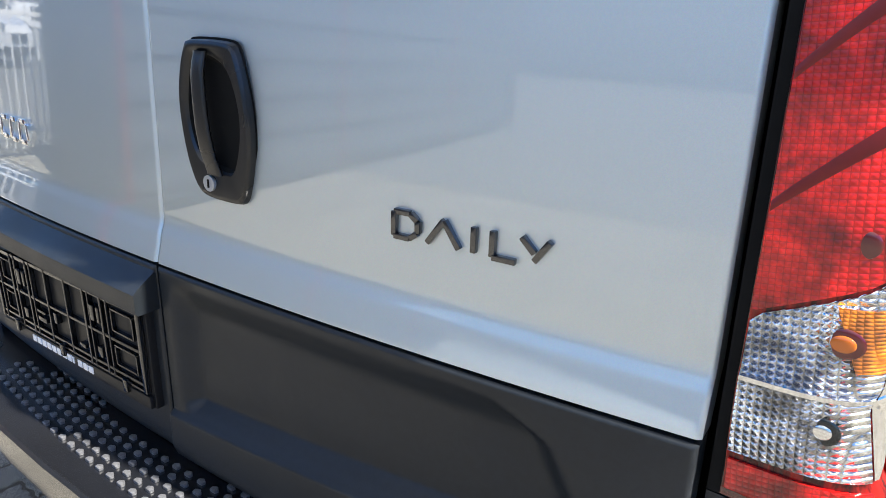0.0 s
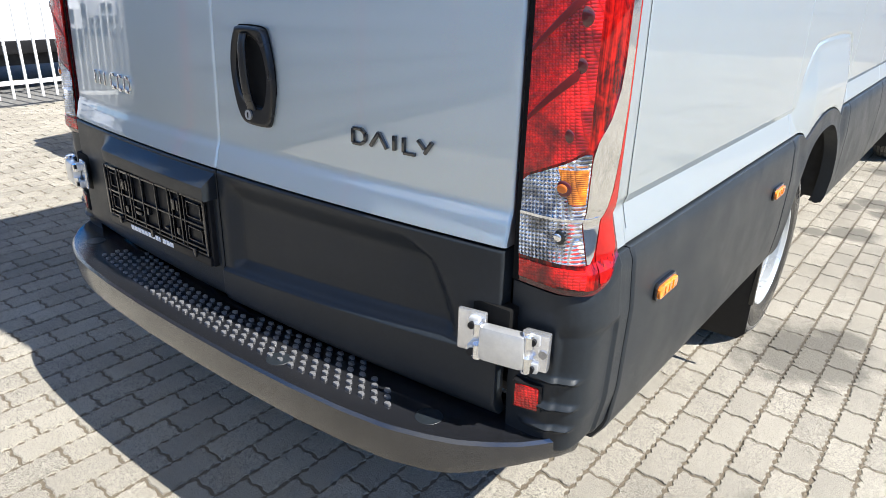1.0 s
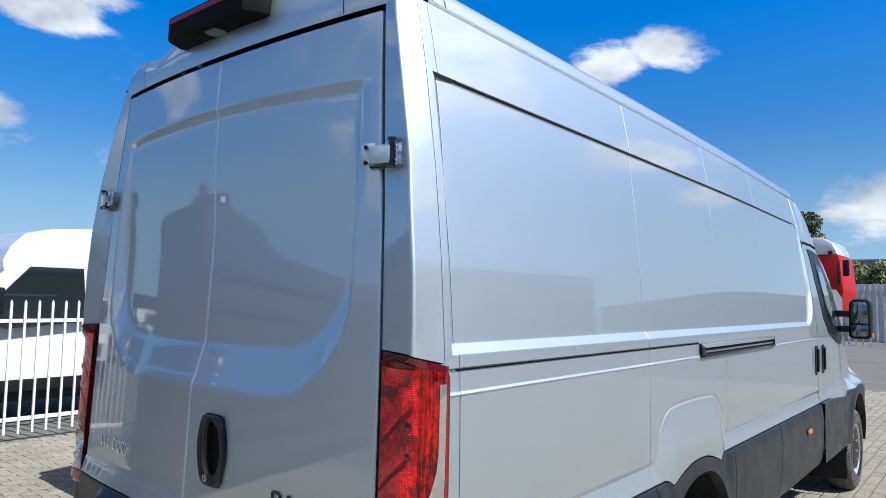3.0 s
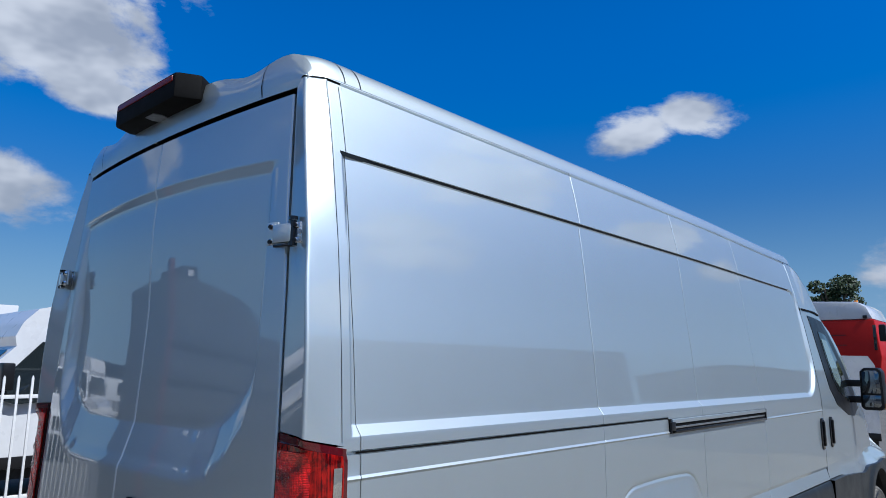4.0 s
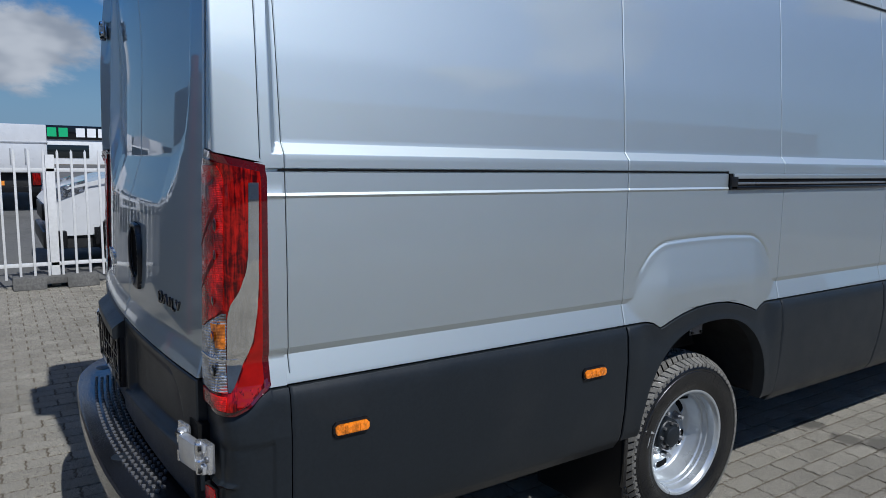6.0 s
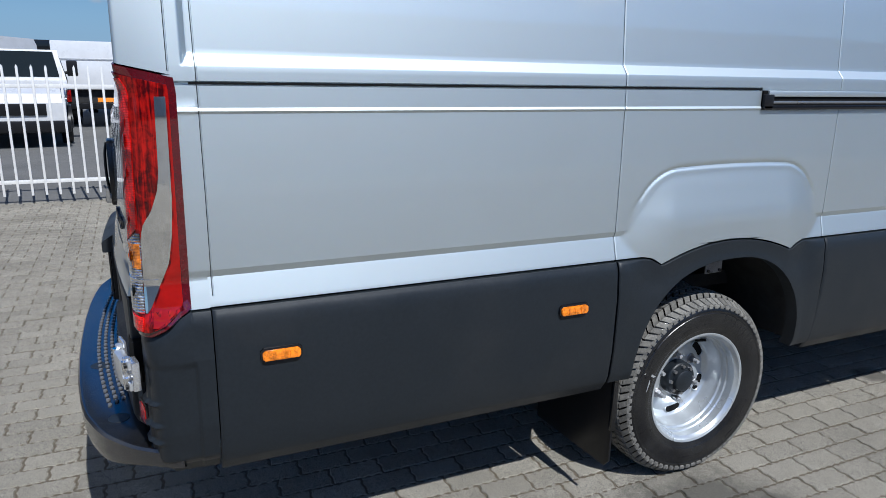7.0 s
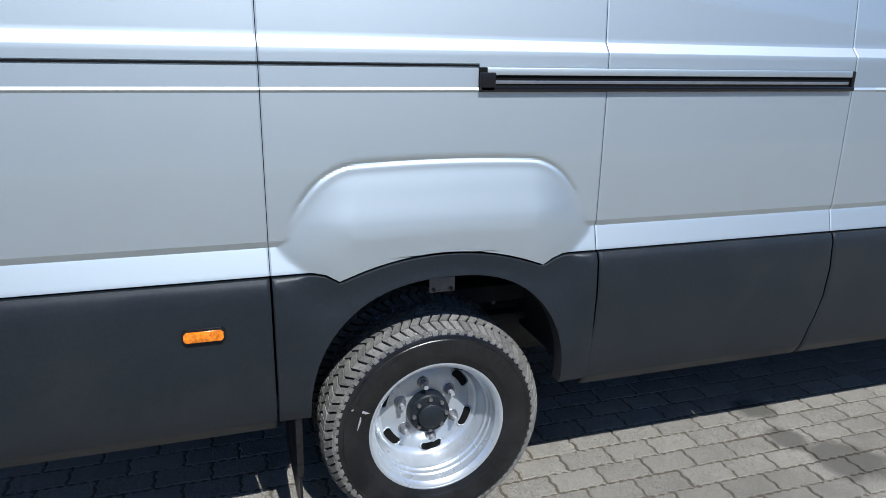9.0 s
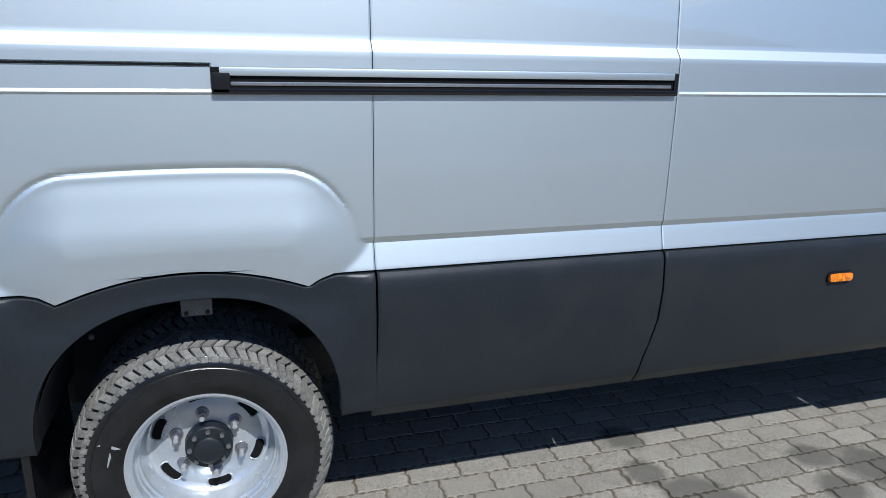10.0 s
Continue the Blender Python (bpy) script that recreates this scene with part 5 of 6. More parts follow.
cab.grid(cys, spaced(0, 1, 24), cab_place)
part("cab_side", cab, SILVER, van, "silver cab side with the front door")
part("cab_side", cab.mirrored(), SILVER, van)
part("cab_top", Shape().grid([i / 12 for i in range(-12, 13)], cys, lambda k, y: (k * cab_x(y, cab_top(y)), y, cab_top(y) + 0.05 * (1 - k * k))), SILVER, van, "silver cab roof and bonnet")
def fair_edge(r):
    """Upper edge of the fairing over the cab: half width, place along the van, height."""
    return lerp(r, (0, 0.25, 0.35, 0.6, 1), (0.764, 0.764, 0.788, 0.812, 0.822)), lerp(r, (0, 0.25, 0.35, 0.6, 1), (4.553, 4.70, 4.76, 4.94, 5.20)), lerp(r, (0, 0.25, 0.35, 0.6, 1), (2.498, 2.490, 2.455, 2.33, 2.14))


fair = Shape().grid(spaced(-1, 1, 24), lines(0, 1, 0.08, (0.25, 0.02, 2)), lambda k, r: (k * fair_edge(r)[0], fair_edge(r)[1] + 0.10 * (1 - k * k) * step(r, 0.2, 0.6), fair_edge(r)[2] + (roof_z(k * 0.819) - 2.498) * (1 - step(r, 0.2, 1.0) * 0.6)))
for sgn in (1, -1):
    fair.grid(lines(0, 1, 0.08, (0.25, 0.02, 2)), spaced(0, 1, 8), lambda r, q: (sgn * (fair_edge(r)[0] + (cab_x(fair_edge(r)[1], 2.135) - fair_edge(r)[0]) * q), fair_edge(r)[1], fair_edge(r)[2] + (2.130 - fair_edge(r)[2]) * q), sgn > 0)
part("roof_fairing", fair, SILVER, van, "sloped silver fairing over the cab")
low = Shape()
lys = lines(4.527, 7.08, 0.07, (5.62, 0.03, 6), (6.47, 0.03, 6))


def cab_low(y, r):
    hole = 0.36 + math.sqrt(max(0.0, 0.50 ** 2 - (y - 6.05) ** 2)) if 5.55 < y < 6.55 else 0.0
    top = lerp(y, (4.52, 4.75, 4.85, 5.2, 5.6, 7.1), (0.925, 0.925, 0.925, 0.905, 0.875, 0.865)) + (0.04 * step(0.56 - abs(y - 6.05), 0.0, 0.2))
    lo = max(0.49 if y < 5.6 else 0.36, hole)
    z = lo + max(top - lo, 0.01) * r
    return (cab_x(y, z) + 0.022, y, z)


low.grid(lys, spaced(0, 1, 10), cab_low)
low.grid(lys, (0.0, 0.06), lambda y, d: (cab_low(y, 0)[0] - d, y, cab_low(y, 0)[2]), True)
low.grid(lys, (0.0, 0.04), lambda y, d: (cab_low(y, 1)[0] - d, y, cab_low(y, 1)[2]), False)
part("lower_panel", low, DARK_TRIM, van, "dark grey plastic cab sill and wheel-arch trim")
part("lower_panel", low.mirrored(), DARK_TRIM, van)
part("front_panel", Shape().grid(spaced(-1, 1, 20), spaced(0.36, 0.97, 6), lambda k, z: (k * 0.80, 7.09 + 0.12 * (1 - k * k), z), True), DARK_TRIM, van, "dark front bumper")
# front wheel housing and cab floor
part("wheel_housing", Shape().grid([radians(v) for v in spaced(0, 180, 24)], (0.45, 0.98), lambda a, x: (x, 6.05 + 0.50 * math.cos(a), 0.40 + 0.50 * math.sin(a)), True).grid((5.5, 6.6), (0.3, 0.95), lambda y, z: (0.46, y, z)), DEEP, van)
part("underbody", Shape().box(-0.86, 0.86, 0.16, 1.44, 0.50, 0.56, 0.01).box(-0.48, 0.48, 1.30, 2.5, 0.40, 0.60, 0.01).box(-0.88, 0.88, 2.40, 5.5, 0.47, 0.56, 0.01).box(-0.44, -0.36, 0.2, 6.9, 0.36, 0.50, 0.005).box(0.36, 0.44, 0.2, 6.9, 0.36, 0.50, 0.005).box(-0.80, 0.80, 5.5, 7.0, 0.50, 0.80, 0.01).box(-0.70, -0.2, 2.9, 3.9, 0.28, 0.46, 0.02).rod((-0.75, REAR_AXLE, AXLE_Z), (0.60, REAR_AXLE, AXLE_Z), 0.06), DEEP, van, "dark chassis frame and underbody")


win = [(4.79, 2.03), (5.20, 2.01), (5.72, 1.58), (5.90, 1.40), (5.60, 1.36), (5.30, 1.38), (5.02, 1.46), (4.90, 1.56), (4.84, 1.75)]


def side_plate(outline, lift):
    """A plate that follows the cab's side."""
    bm = bmesh.new()
    bm.faces.new([bm.verts.new((0, y, z)) for y, z in outline])
    bmesh.ops.triangulate(bm, faces=bm.faces[:])
    bmesh.ops.subdivide_edges(bm, edges=bm.edges[:], cuts=5, use_grid_fill=True)
    for v in bm.verts:
        v.co.x = cab_x(v.co.y, v.co.z) + lift
    bmesh.ops.recalc_face_normals(bm, faces=bm.faces[:])
    got = bmesh.ops.extrude_face_region(bm, geom=bm.faces[:])
    for g in got["geom"]:
        if isinstance(g, bmesh.types.BMVert):
            g.co.x -= 0.012
    bmesh.ops.recalc_face_normals(bm, faces=bm.faces[:])
    return Shape().take(bm)


def grown(outline, d):
    cy, cz = sum(p for p, q in outline) / len(outline), sum(q for p, q in outline) / len(outline)
    return [(cy + (p - cy) * (1 + d), cz + (q - cz) * (1 + d)) for p, q in outline]


wf = part("door_window", side_plate(grown(win, 0.17), 0.004), BLACK, van, "black-framed cab door window")
part("pane", side_plate([(4.87, 1.985), (5.10, 1.965), (5.42, 1.66), (5.55, 1.47), (5.32, 1.45), (5.08, 1.52), (4.97, 1.62), (4.91, 1.78)], 0.008), GLASS, wf)
part("pane", side_plate([(4.90, 1.93), (5.05, 1.92), (5.20, 1.62), (5.12, 1.56), (5.01, 1.63), (4.94, 1.76)], 0.011), PALE_GLASS, wf)
part("windscreen", Shape().grid(spaced(-1, 1, 12), spaced(0, 1, 6), lambda k, r: (k * lerp(r, (0, 1), (0.76, 0.83)), lerp(r, (0, 1), (5.30, 6.12)) + 0.10 * (1 - k * k), lerp(r, (0, 1), (2.05, 1.44)) + 0.015)), GLASS, van, "dark tinted windscreen")
# dark gutter over the door and the rolled seam behind it
part("rain_gutter", side_plate([(4.57, 2.134), (4.57, 2.146), (4.85, 2.144), (5.10, 2.134), (5.10, 2.122), (4.85, 2.132)], 0.007), SEAL, van, "thin dark gutter over the cab door")
ridge = {0.0: 0.0, 0.0025: 0.0035, 0.0065: 0.0035, 0.009: 0.0}
part("rolled_edge", Shape().grid(tuple(ridge), lines(2.15, 2.48, 0.05), lambda d, z: (side_x(4.535 + d, z) + ridge[d], 4.535 + d, z)), SILVER, van, "rolled seam at the end of the cargo side")
# two black door handles and the belt seam
for y in (4.49, 4.73):
    o = [(y - 0.034, 1.335), (y - 0.020, 1.352), (y + 0.020, 1.352), (y + 0.034, 1.335), (y + 0.040, 1.24), (y + 0.032, 1.150), (y + 0.016, 1.135), (y - 0.016, 1.135), (y - 0.032, 1.150), (y - 0.040, 1.24)]
    hd = part("door_handle", Shape().prism(o, "x", 0.945, 0.967, 0.006), GLOSS_BLACK, van, "black oval door handle")
    part("pull_bar", Shape().prism([(y - 0.014, 1.33), (y + 0.010, 1.33), (y + 0.014, 1.16), (y - 0.012, 1.16)], "x", 0.966, 0.980, 0.005), BLACK, hd)
# mirror on two arms
mx, my = 1.105, 5.47
mir = part("door_mirror", Shape().prism([(mx - 0.085, 1.40), (mx - 0.06, 1.375), (mx + 0.06, 1.375), (mx + 0.085, 1.40), (mx + 0.08, 1.685), (mx + 0.055, 1.715), (mx - 0.045, 1.715), (mx - 0.078, 1.685)], "y", my - 0.02, my + 0.12, 0.025), BLACK, van, "large black door mirror on two arms")
part("mirror_glass", Shape().prism([(mx - 0.064, 1.51), (mx + 0.064, 1.51), (mx + 0.060, 1.675), (mx + 0.04, 1.692), (mx - 0.035, 1.692), (mx - 0.060, 1.675)], "y", my - 0.026, my - 0.019, 0.002), MIRROR, mir)
part("mirror_glass", Shape().prism([(mx - 0.062, 1.415), (mx - 0.045, 1.40), (mx + 0.045, 1.40), (mx + 0.062, 1.415), (mx + 0.064, 1.495), (mx - 0.064, 1.495)], "y", my - 0.026, my - 0.019, 0.002), MIRROR, mir)
for z in (1.43, 1.56):
    part("arm", Shape().box(0.84, mx - 0.06, my + 0.0, my + 0.07, z, z + 0.055, 0.012), BLACK, mir)
part("indicator", Shape().box(mx + 0.06, mx + 0.092, my + 0.0, my + 0.10, 1.39, 1.43, 0.008), LENS_AMBER, mir)

# ---------------------------------------------------------------- wheels


def crown(u, R):
    """Outer radius across the tread, u from -1 to 1."""
    return R - 0.034 * abs(u) ** 3.2


def tread_blocks(cx, width, radius, rows=7, around=72):
    s = Shape()
    for r in range(rows):
        w = width / rows
        x0 = cx - width / 2 + r * w + 0.0026
        for i in range(around):
            a0 = 2 * math.pi * (i + 0.5 * (r % 2)) / around
            da = 2 * math.pi / around * 0.74
            skew = 0.55 * (1 if r % 2 else -1) * 2 * math.pi / around
            b = len(s.v)
            for deep in (0.012, 0.0):
                for xx, k in ((x0, 0.0), (x0 + w - 0.0052, 1.0)):
                    rad = crown((xx - cx) / (width / 2), radius) - deep
                    for a in (a0 + skew * k, a0 + da + skew * k):
                        s.v.append((xx, rad * math.cos(a), rad * math.sin(a)))
            s.f += [tuple(b + j for j in q) for q in ((4, 5, 7, 6), (0, 4, 6, 2), (1, 3, 7, 5), (0, 1, 5, 4), (2, 6, 7, 3))]
    # lugs that run over both shoulders
    for side in (-1, 1):
        for i in range(around):
            a0, b = 2 * math.pi * (i + 0.25) / around, len(s.v)
            a1 = a0 + 2 * math.pi / around * 0.60
            for x, rad in ((width * 0.470, radius - 0.032), (width * 0.500, radius - 0.036), (width * 0.511, radius - 0.046), (width * 0.500, radius - 0.050)):
                s.v += [(cx + side * x, rad * math.cos(a), rad * math.sin(a)) for a in (a0, a1)]
            s.f += [tuple(b + j for j in q) for q in ((0, 1, 3, 2), (2, 3, 5, 4), (4, 5, 7, 6), (0, 2, 4, 6), (1, 7, 5, 3))]
    return s


def shifted(s, y, z):
    s.v = [(p[0], p[1] + y, p[2] + z) for p in s.v]
    return s


def tyre(x_in, x_out, cy, cz, parent, label):
    w, c = x_out - x_in, (x_in + x_out) / 2
    R, r = 0.366, 0.206
    half = [(0.40, r), (0.47, r + 0.02), (0.478, r + 0.030), (0.492, r + 0.037), (0.50, r + 0.040), (0.508, r + 0.062), (0.506, r + 0.085), (0.503, R - 0.064), (0.494, R - 0.062), (0.494, R - 0.058), (0.499, R - 0.056), (0.492, R - 0.051), (0.482, R - 0.045), (0.44, R - 0.034), (0.38, R - 0.022), (0.26, R - 0.011), (0.0, R - 0.008)]
    o = [(-w * p, q) for p, q in half] + [(w * p, q) for p, q in reversed(half[:-1])]
    t = part("tyre", Shape().lathe(o, (c, cy, cz), "x", 96), RUBBER, parent, label)
    tb = part("tread_rubber", shifted(tread_blocks(c, w * 0.97, R + 0.001), cy, cz), TREAD, t, "dusty zigzag tread blocks", 0)
    tagged(tb, kind="stuff")
    return t


rear_wheel = part("rear_wheel", Shape().lathe([(0.905, 0.214), (0.908, 0.218), (0.908, 0.222), (0.900, 0.222), (0.896, 0.212)], (0, REAR_AXLE, AXLE_Z), "x", 96), RIM, van, "silver dished twin rear wheel")
tyre(0.714, 0.915, REAR_AXLE, AXLE_Z, rear_wheel, "black outer rear tyre with a dusty tread")
tyre(0.470, 0.665, REAR_AXLE, AXLE_Z, rear_wheel, "black inner rear tyre")
dish_o = [(0.908, 0.220), (0.906, 0.213), (0.897, 0.208), (0.892, 0.202), (0.884, 0.201), (0.862, 0.2005), (0.858, 0.196), (0.842, 0.1955), (0.837, 0.190), (0.818, 0.189), (0.810, 0.183), (0.782, 0.180), (0.772, 0.172), (0.765, 0.155), (0.772, 0.135), (0.779, 0.110), (0.781, 0.085), (0.781, 0.0)]


def dish_x(r):
    return lerp(r, (0.0, 0.085, 0.11, 0.135, 0.155, 0.172), (0.781, 0.781, 0.779, 0.772, 0.765, 0.772))


part("rim", Shape().lathe(dish_o, (0, REAR_AXLE, AXLE_Z), "x", 96), RIM, rear_wheel, "painted silver steel rim")
for i in range(6):
    a = radians(60 * i + 8)
    ring = []
    for j in range(20):
        b = 2 * math.pi * j / 20
        p, q = 0.034 * math.copysign(abs(math.cos(b)) ** 0.7, math.cos(b)), 0.0165 * math.copysign(abs(math.sin(b)) ** 0.7, math.sin(b))
        ring.append((p, q))
    # the rim is closed: a black plug stands in for each opening's shade
    sl = Shape()
    turn = Matrix.Translation((0, REAR_AXLE, AXLE_Z)) @ Matrix.Rotation(a, 4, "X") @ Matrix.Translation((0, 0, 0.148))
    sl.prism(ring, "x", dish_x(0.148) - 0.01, dish_x(0.148) + 0.0035, 0.0, turn)
    part("rim_slot", sl, SEAL, rear_wheel, "black oval plug drawn as the shade of a rim opening")
    lip = Shape()
    lip.grid(range(21), (0, 1, 2), lambda j, k: turn @ Vector((dish_x(0.148) + (0.001, 0.0055, 0.001)[k], ring[j % 20][0] * (1.0, 1.09, 1.18)[k], ring[j % 20][1] * (1.0, 1.2, 1.4)[k])))
    part("slot_edge", lip, RIM, rear_wheel)
    a2 = radians(60 * i + 38)
    cy, cz = REAR_AXLE + 0.098 * math.cos(a2), AXLE_Z + 0.098 * math.sin(a2)
    nut = part("wheel_nut", Shape().rod((0.778, cy, cz), (0.806, cy, cz), 0.015, 0.014, 6).rod((0.776, cy, cz), (0.784, cy, cz), 0.0205, 0.0195, 18), STEEL, rear_wheel)
    part("stud", Shape().rod((0.80, cy, cz), (0.822, cy, cz), 0.0085, 0.0075, 10), GALV, nut)
hub = part("hub", Shape().lathe([(0.780, 0.070), (0.815, 0.068), (0.820, 0.064), (0.822, 0.045), (0.838, 0.042), (0.842, 0.036), (0.842, 0.0)], (0, REAR_AXLE, AXLE_Z), "x", 40), DARK_TRIM, rear_wheel, "black axle hub with a ring of bolts")
for i in range(8):
    a = radians(45 * i)
    part("bolt", Shape().rod((0.818, REAR_AXLE + 0.055 * math.cos(a), AXLE_Z + 0.055 * math.sin(a)), (0.830, REAR_AXLE + 0.055 * math.cos(a), AXLE_Z + 0.055 * math.sin(a)), 0.0075, 0.007, 6), STEEL, hub)
part("valve", Shape().rod((0.775, REAR_AXLE + 0.10, AXLE_Z + 0.13), (0.815, REAR_AXLE + 0.11, AXLE_Z + 0.145), 0.005), BLACK, rear_wheel)
# pale scuffs on the tyre's wall
for a, r, w, h in ((158, 0.268, 0.006, 0.030), (166, 0.262, 0.026, 0.006)):
    part("scuff", Shape().prism([(-w, -h * 0.4), (w * 0.3, -h), (w, -h * 0.2), (w * 0.6, h * 0.8), (-w * 0.4, h)], "x", 0.9150, 0.9162, 0.0, Matrix.Translation((0, REAR_AXLE, AXLE_Z)) @ Matrix.Rotation(radians(a - 90), 4, "X") @ Matrix.Translation((0, 0, r))), GALV, rear_wheel, "pale scuff on the tyre wall")
# raised marks on the tyre's wall
wall = Shape()
for a, r, w, h in ((150, 0.285, 0.05, 0.010), (140, 0.292, 0.014, 0.03), (160, 0.270, 0.012, 0.035), (35, 0.280, 0.006, 0.030), (40, 0.280, 0.006, 0.030), (46, 0.280, 0.006, 0.030), (52, 0.280, 0.006, 0.030), (28, 0.280, 0.02, 0.004), (-20, 0.285, 0.012, 0.03), (-28, 0.275, 0.03, 0.008), (-34, 0.285, 0.010, 0.034), (-42, 0.272, 0.004, 0.05), (-50, 0.290, 0.05, 0.004), (60, 0.285, 0.004, 0.034), (64, 0.285, 0.016, 0.006), (72, 0.285, 0.004, 0.030), (120, 0.290, 0.06, 0.004), (132, 0.276, 0.03, 0.006), (200, 0.282, 0.006, 0.028), (206, 0.282, 0.006, 0.028), (213, 0.282, 0.02, 0.006), (90, 0.262, 0.03, 0.004), (100, 0.262, 0.012, 0.004), (-95, 0.28, 0.05, 0.006)):
    wall.box(0.9135, 0.9172, -w / 2, w / 2, r - h / 2, r + h / 2, 0.0008, Matrix.Translation((0, REAR_AXLE, AXLE_Z)) @ Matrix.Rotation(radians(a - 90), 4, "X"))
tagged(part("wall_relief", wall, GLOSS_BLACK, rear_wheel, "raised marks on the tyre wall"), kind="stuff")
left_wheel = part("rear_wheel", Shape().lathe([(-0.905, 0.214), (-0.908, 0.222), (-0.80, 0.19), (-0.78, 0.0)], (0, REAR_AXLE, AXLE_Z), "x", 48), RIM, van, "silver dished twin rear wheel")
tyre(-0.915, -0.714, REAR_AXLE, AXLE_Z, left_wheel, "black outer rear tyre")
for sgn in (1, -1):
    fw = part("front_wheel", Shape().lathe([(sgn * p, q) for p, q in ((0.975, 0.222), (0.977, 0.214), (0.968, 0.203), (0.940, 0.196), (0.932, 0.170), (0.950, 0.130), (0.965, 0.095), (0.965, 0.0))], (0, FRONT_AXLE, AXLE_Z), "x", 64), RIM, van, "silver front wheel with dark hub cover")
    tyre(min(sgn * 0.775, sgn * 0.985), max(sgn * 0.775, sgn * 0.985), FRONT_AXLE, AXLE_Z, fw, "black front tyre")
    part("hub_cover", Shape().lathe([(sgn * 0.950, 0.180), (sgn * 0.974, 0.168), (sgn * 0.988, 0.09), (sgn * 0.994, 0.0)], (0, FRONT_AXLE, AXLE_Z), "x", 32), BLACK, fw)
    for i in range(6):
        a = radians(60 * i)
        cy, cz = FRONT_AXLE + 0.090 * math.cos(a), AXLE_Z + 0.090 * math.sin(a)
        part("wheel_nut", Shape().rod((sgn * 0.980, cy, cz), (sgn * 1.0, cy, cz), 0.017, 0.013, 10), STEEL, fw)

# mud flaps
flap = part("mud_flap", Shape().prism([(0.49, 0.13), (0.93, 0.15), (0.955, 0.18), (0.955, 0.545), (0.49, 0.545)], "y", 1.462, 1.470, 0.002), BLACK, van, "black rubber mud flap behind the rear wheel")
part("flap_bracket", Shape().box(0.945, 0.962, 1.456, 1.476, 0.30, 0.56, 0.004), GLOSS_BLACK, flap)
part("bolt", Shape().rod((0.95, 1.466, 0.545), (0.968, 1.466, 0.545), 0.007), STEEL, flap)
part("mud_flap", Shape().prism([(-0.49, 0.13), (-0.955, 0.15), (-0.955, 0.545), (-0.49, 0.545)], "y", 1.462, 1.470, 0.002), BLACK, van)
part("mud_flap", Shape().prism([(0.62, 0.15), (0.97, 0.17), (0.97, 0.52), (0.62, 0.52)], "y", 5.57, 5.578, 0.002), BLACK, van, "black rubber mud flap behind the front wheel")

# ---------------------------------------------------------------- left: white picket fence
FX = -6.15


def picket_fence(x, y0, y1, posts, label):
    f = thing("picket_fence", (x, (y0 + y1) / 2, 0), label, "fence")
    for z in (0.232, 1.282):
        part("rail", Shape().box(x - 0.02, x + 0.02, y0, y1, z, z + 0.04, 0.004), FENCE_WHITE, f)
    pk = Shape().prism([(-0.0125, 0.10), (0.0125, 0.10), (0.0125, 1.50), (0.0, 1.53), (-0.0125, 1.50)], "x", x + 0.020, x + 0.040, 0.003).mesh("picket", FENCE_WHITE)
    count = int((y1 - y0) / 0.137)
    for i in range(count):
        y = y0 + 0.07 + i * 0.137
        ob = new("picket", pk)
        ob.parent, ob.matrix_parent_inverse = f, Matrix.Translation(-f.location)
        ob.location = (0, y, 0)
    for y in posts:
        part("post", Shape().box(x - 0.06, x + 0.02, y - 0.045, y + 0.045, 0.0, 1.47, 0.006), FENCE_WHITE, f)
    return f


picket_fence(FX, -2.9, 16.0, (-2.85, 0.11, 3.1, 6.1, 9.1, 12.1), "white steel picket fence along the yard edge")
for y in (-2.85, 0.11, 3.1, 6.1):
    foot = Shape().prism([(FX - 0.20, 0.0), (FX - 0.16, 0.13), (FX + 0.16, 0.13), (FX + 0.20, 0.0)], "y", y - 0.42, y - 0.10, 0.01).prism([(FX - 0.20, 0.0), (FX - 0.16, 0.13), (FX + 0.16, 0.13), (FX + 0.20, 0.0)], "y", y + 0.10, y + 0.42, 0.01).box(FX - 0.16, FX + 0.16, y - 0.2, y + 0.2, 0.05, 0.125, 0.01)
    lone("fence_foot", foot, CONCRETE, "low weathered concrete foot under the white fence", "concrete block", "fence feet")

# ---------------------------------------------------------------- vehicles


def simple_wheel(x, y, parent, r=0.34, w=0.2, side=1):
    t = part("wheel", Shape().lathe([(-w / 2, r * 0.6), (-w / 2, r * 0.95), (-w * 0.4, r), (w * 0.4, r), (w / 2, r * 0.95), (w / 2, r * 0.6), (w * 0.3, r * 0.55), (w * 0.3, 0.0)], (0, 0, 0), "x", 32), RUBBER, parent, "black wheel")
    t.matrix_basis = Matrix.Translation((x, y, r))
    rim = part("rim", Shape().lathe([(side * w * 0.42, r * 0.6), (side * w * 0.36, r * 0.55), (side * w * 0.42, r * 0.2), (side * w * 0.46, 0.0)], (0, 0, 0), "x", 24), GALV, t)
    return t


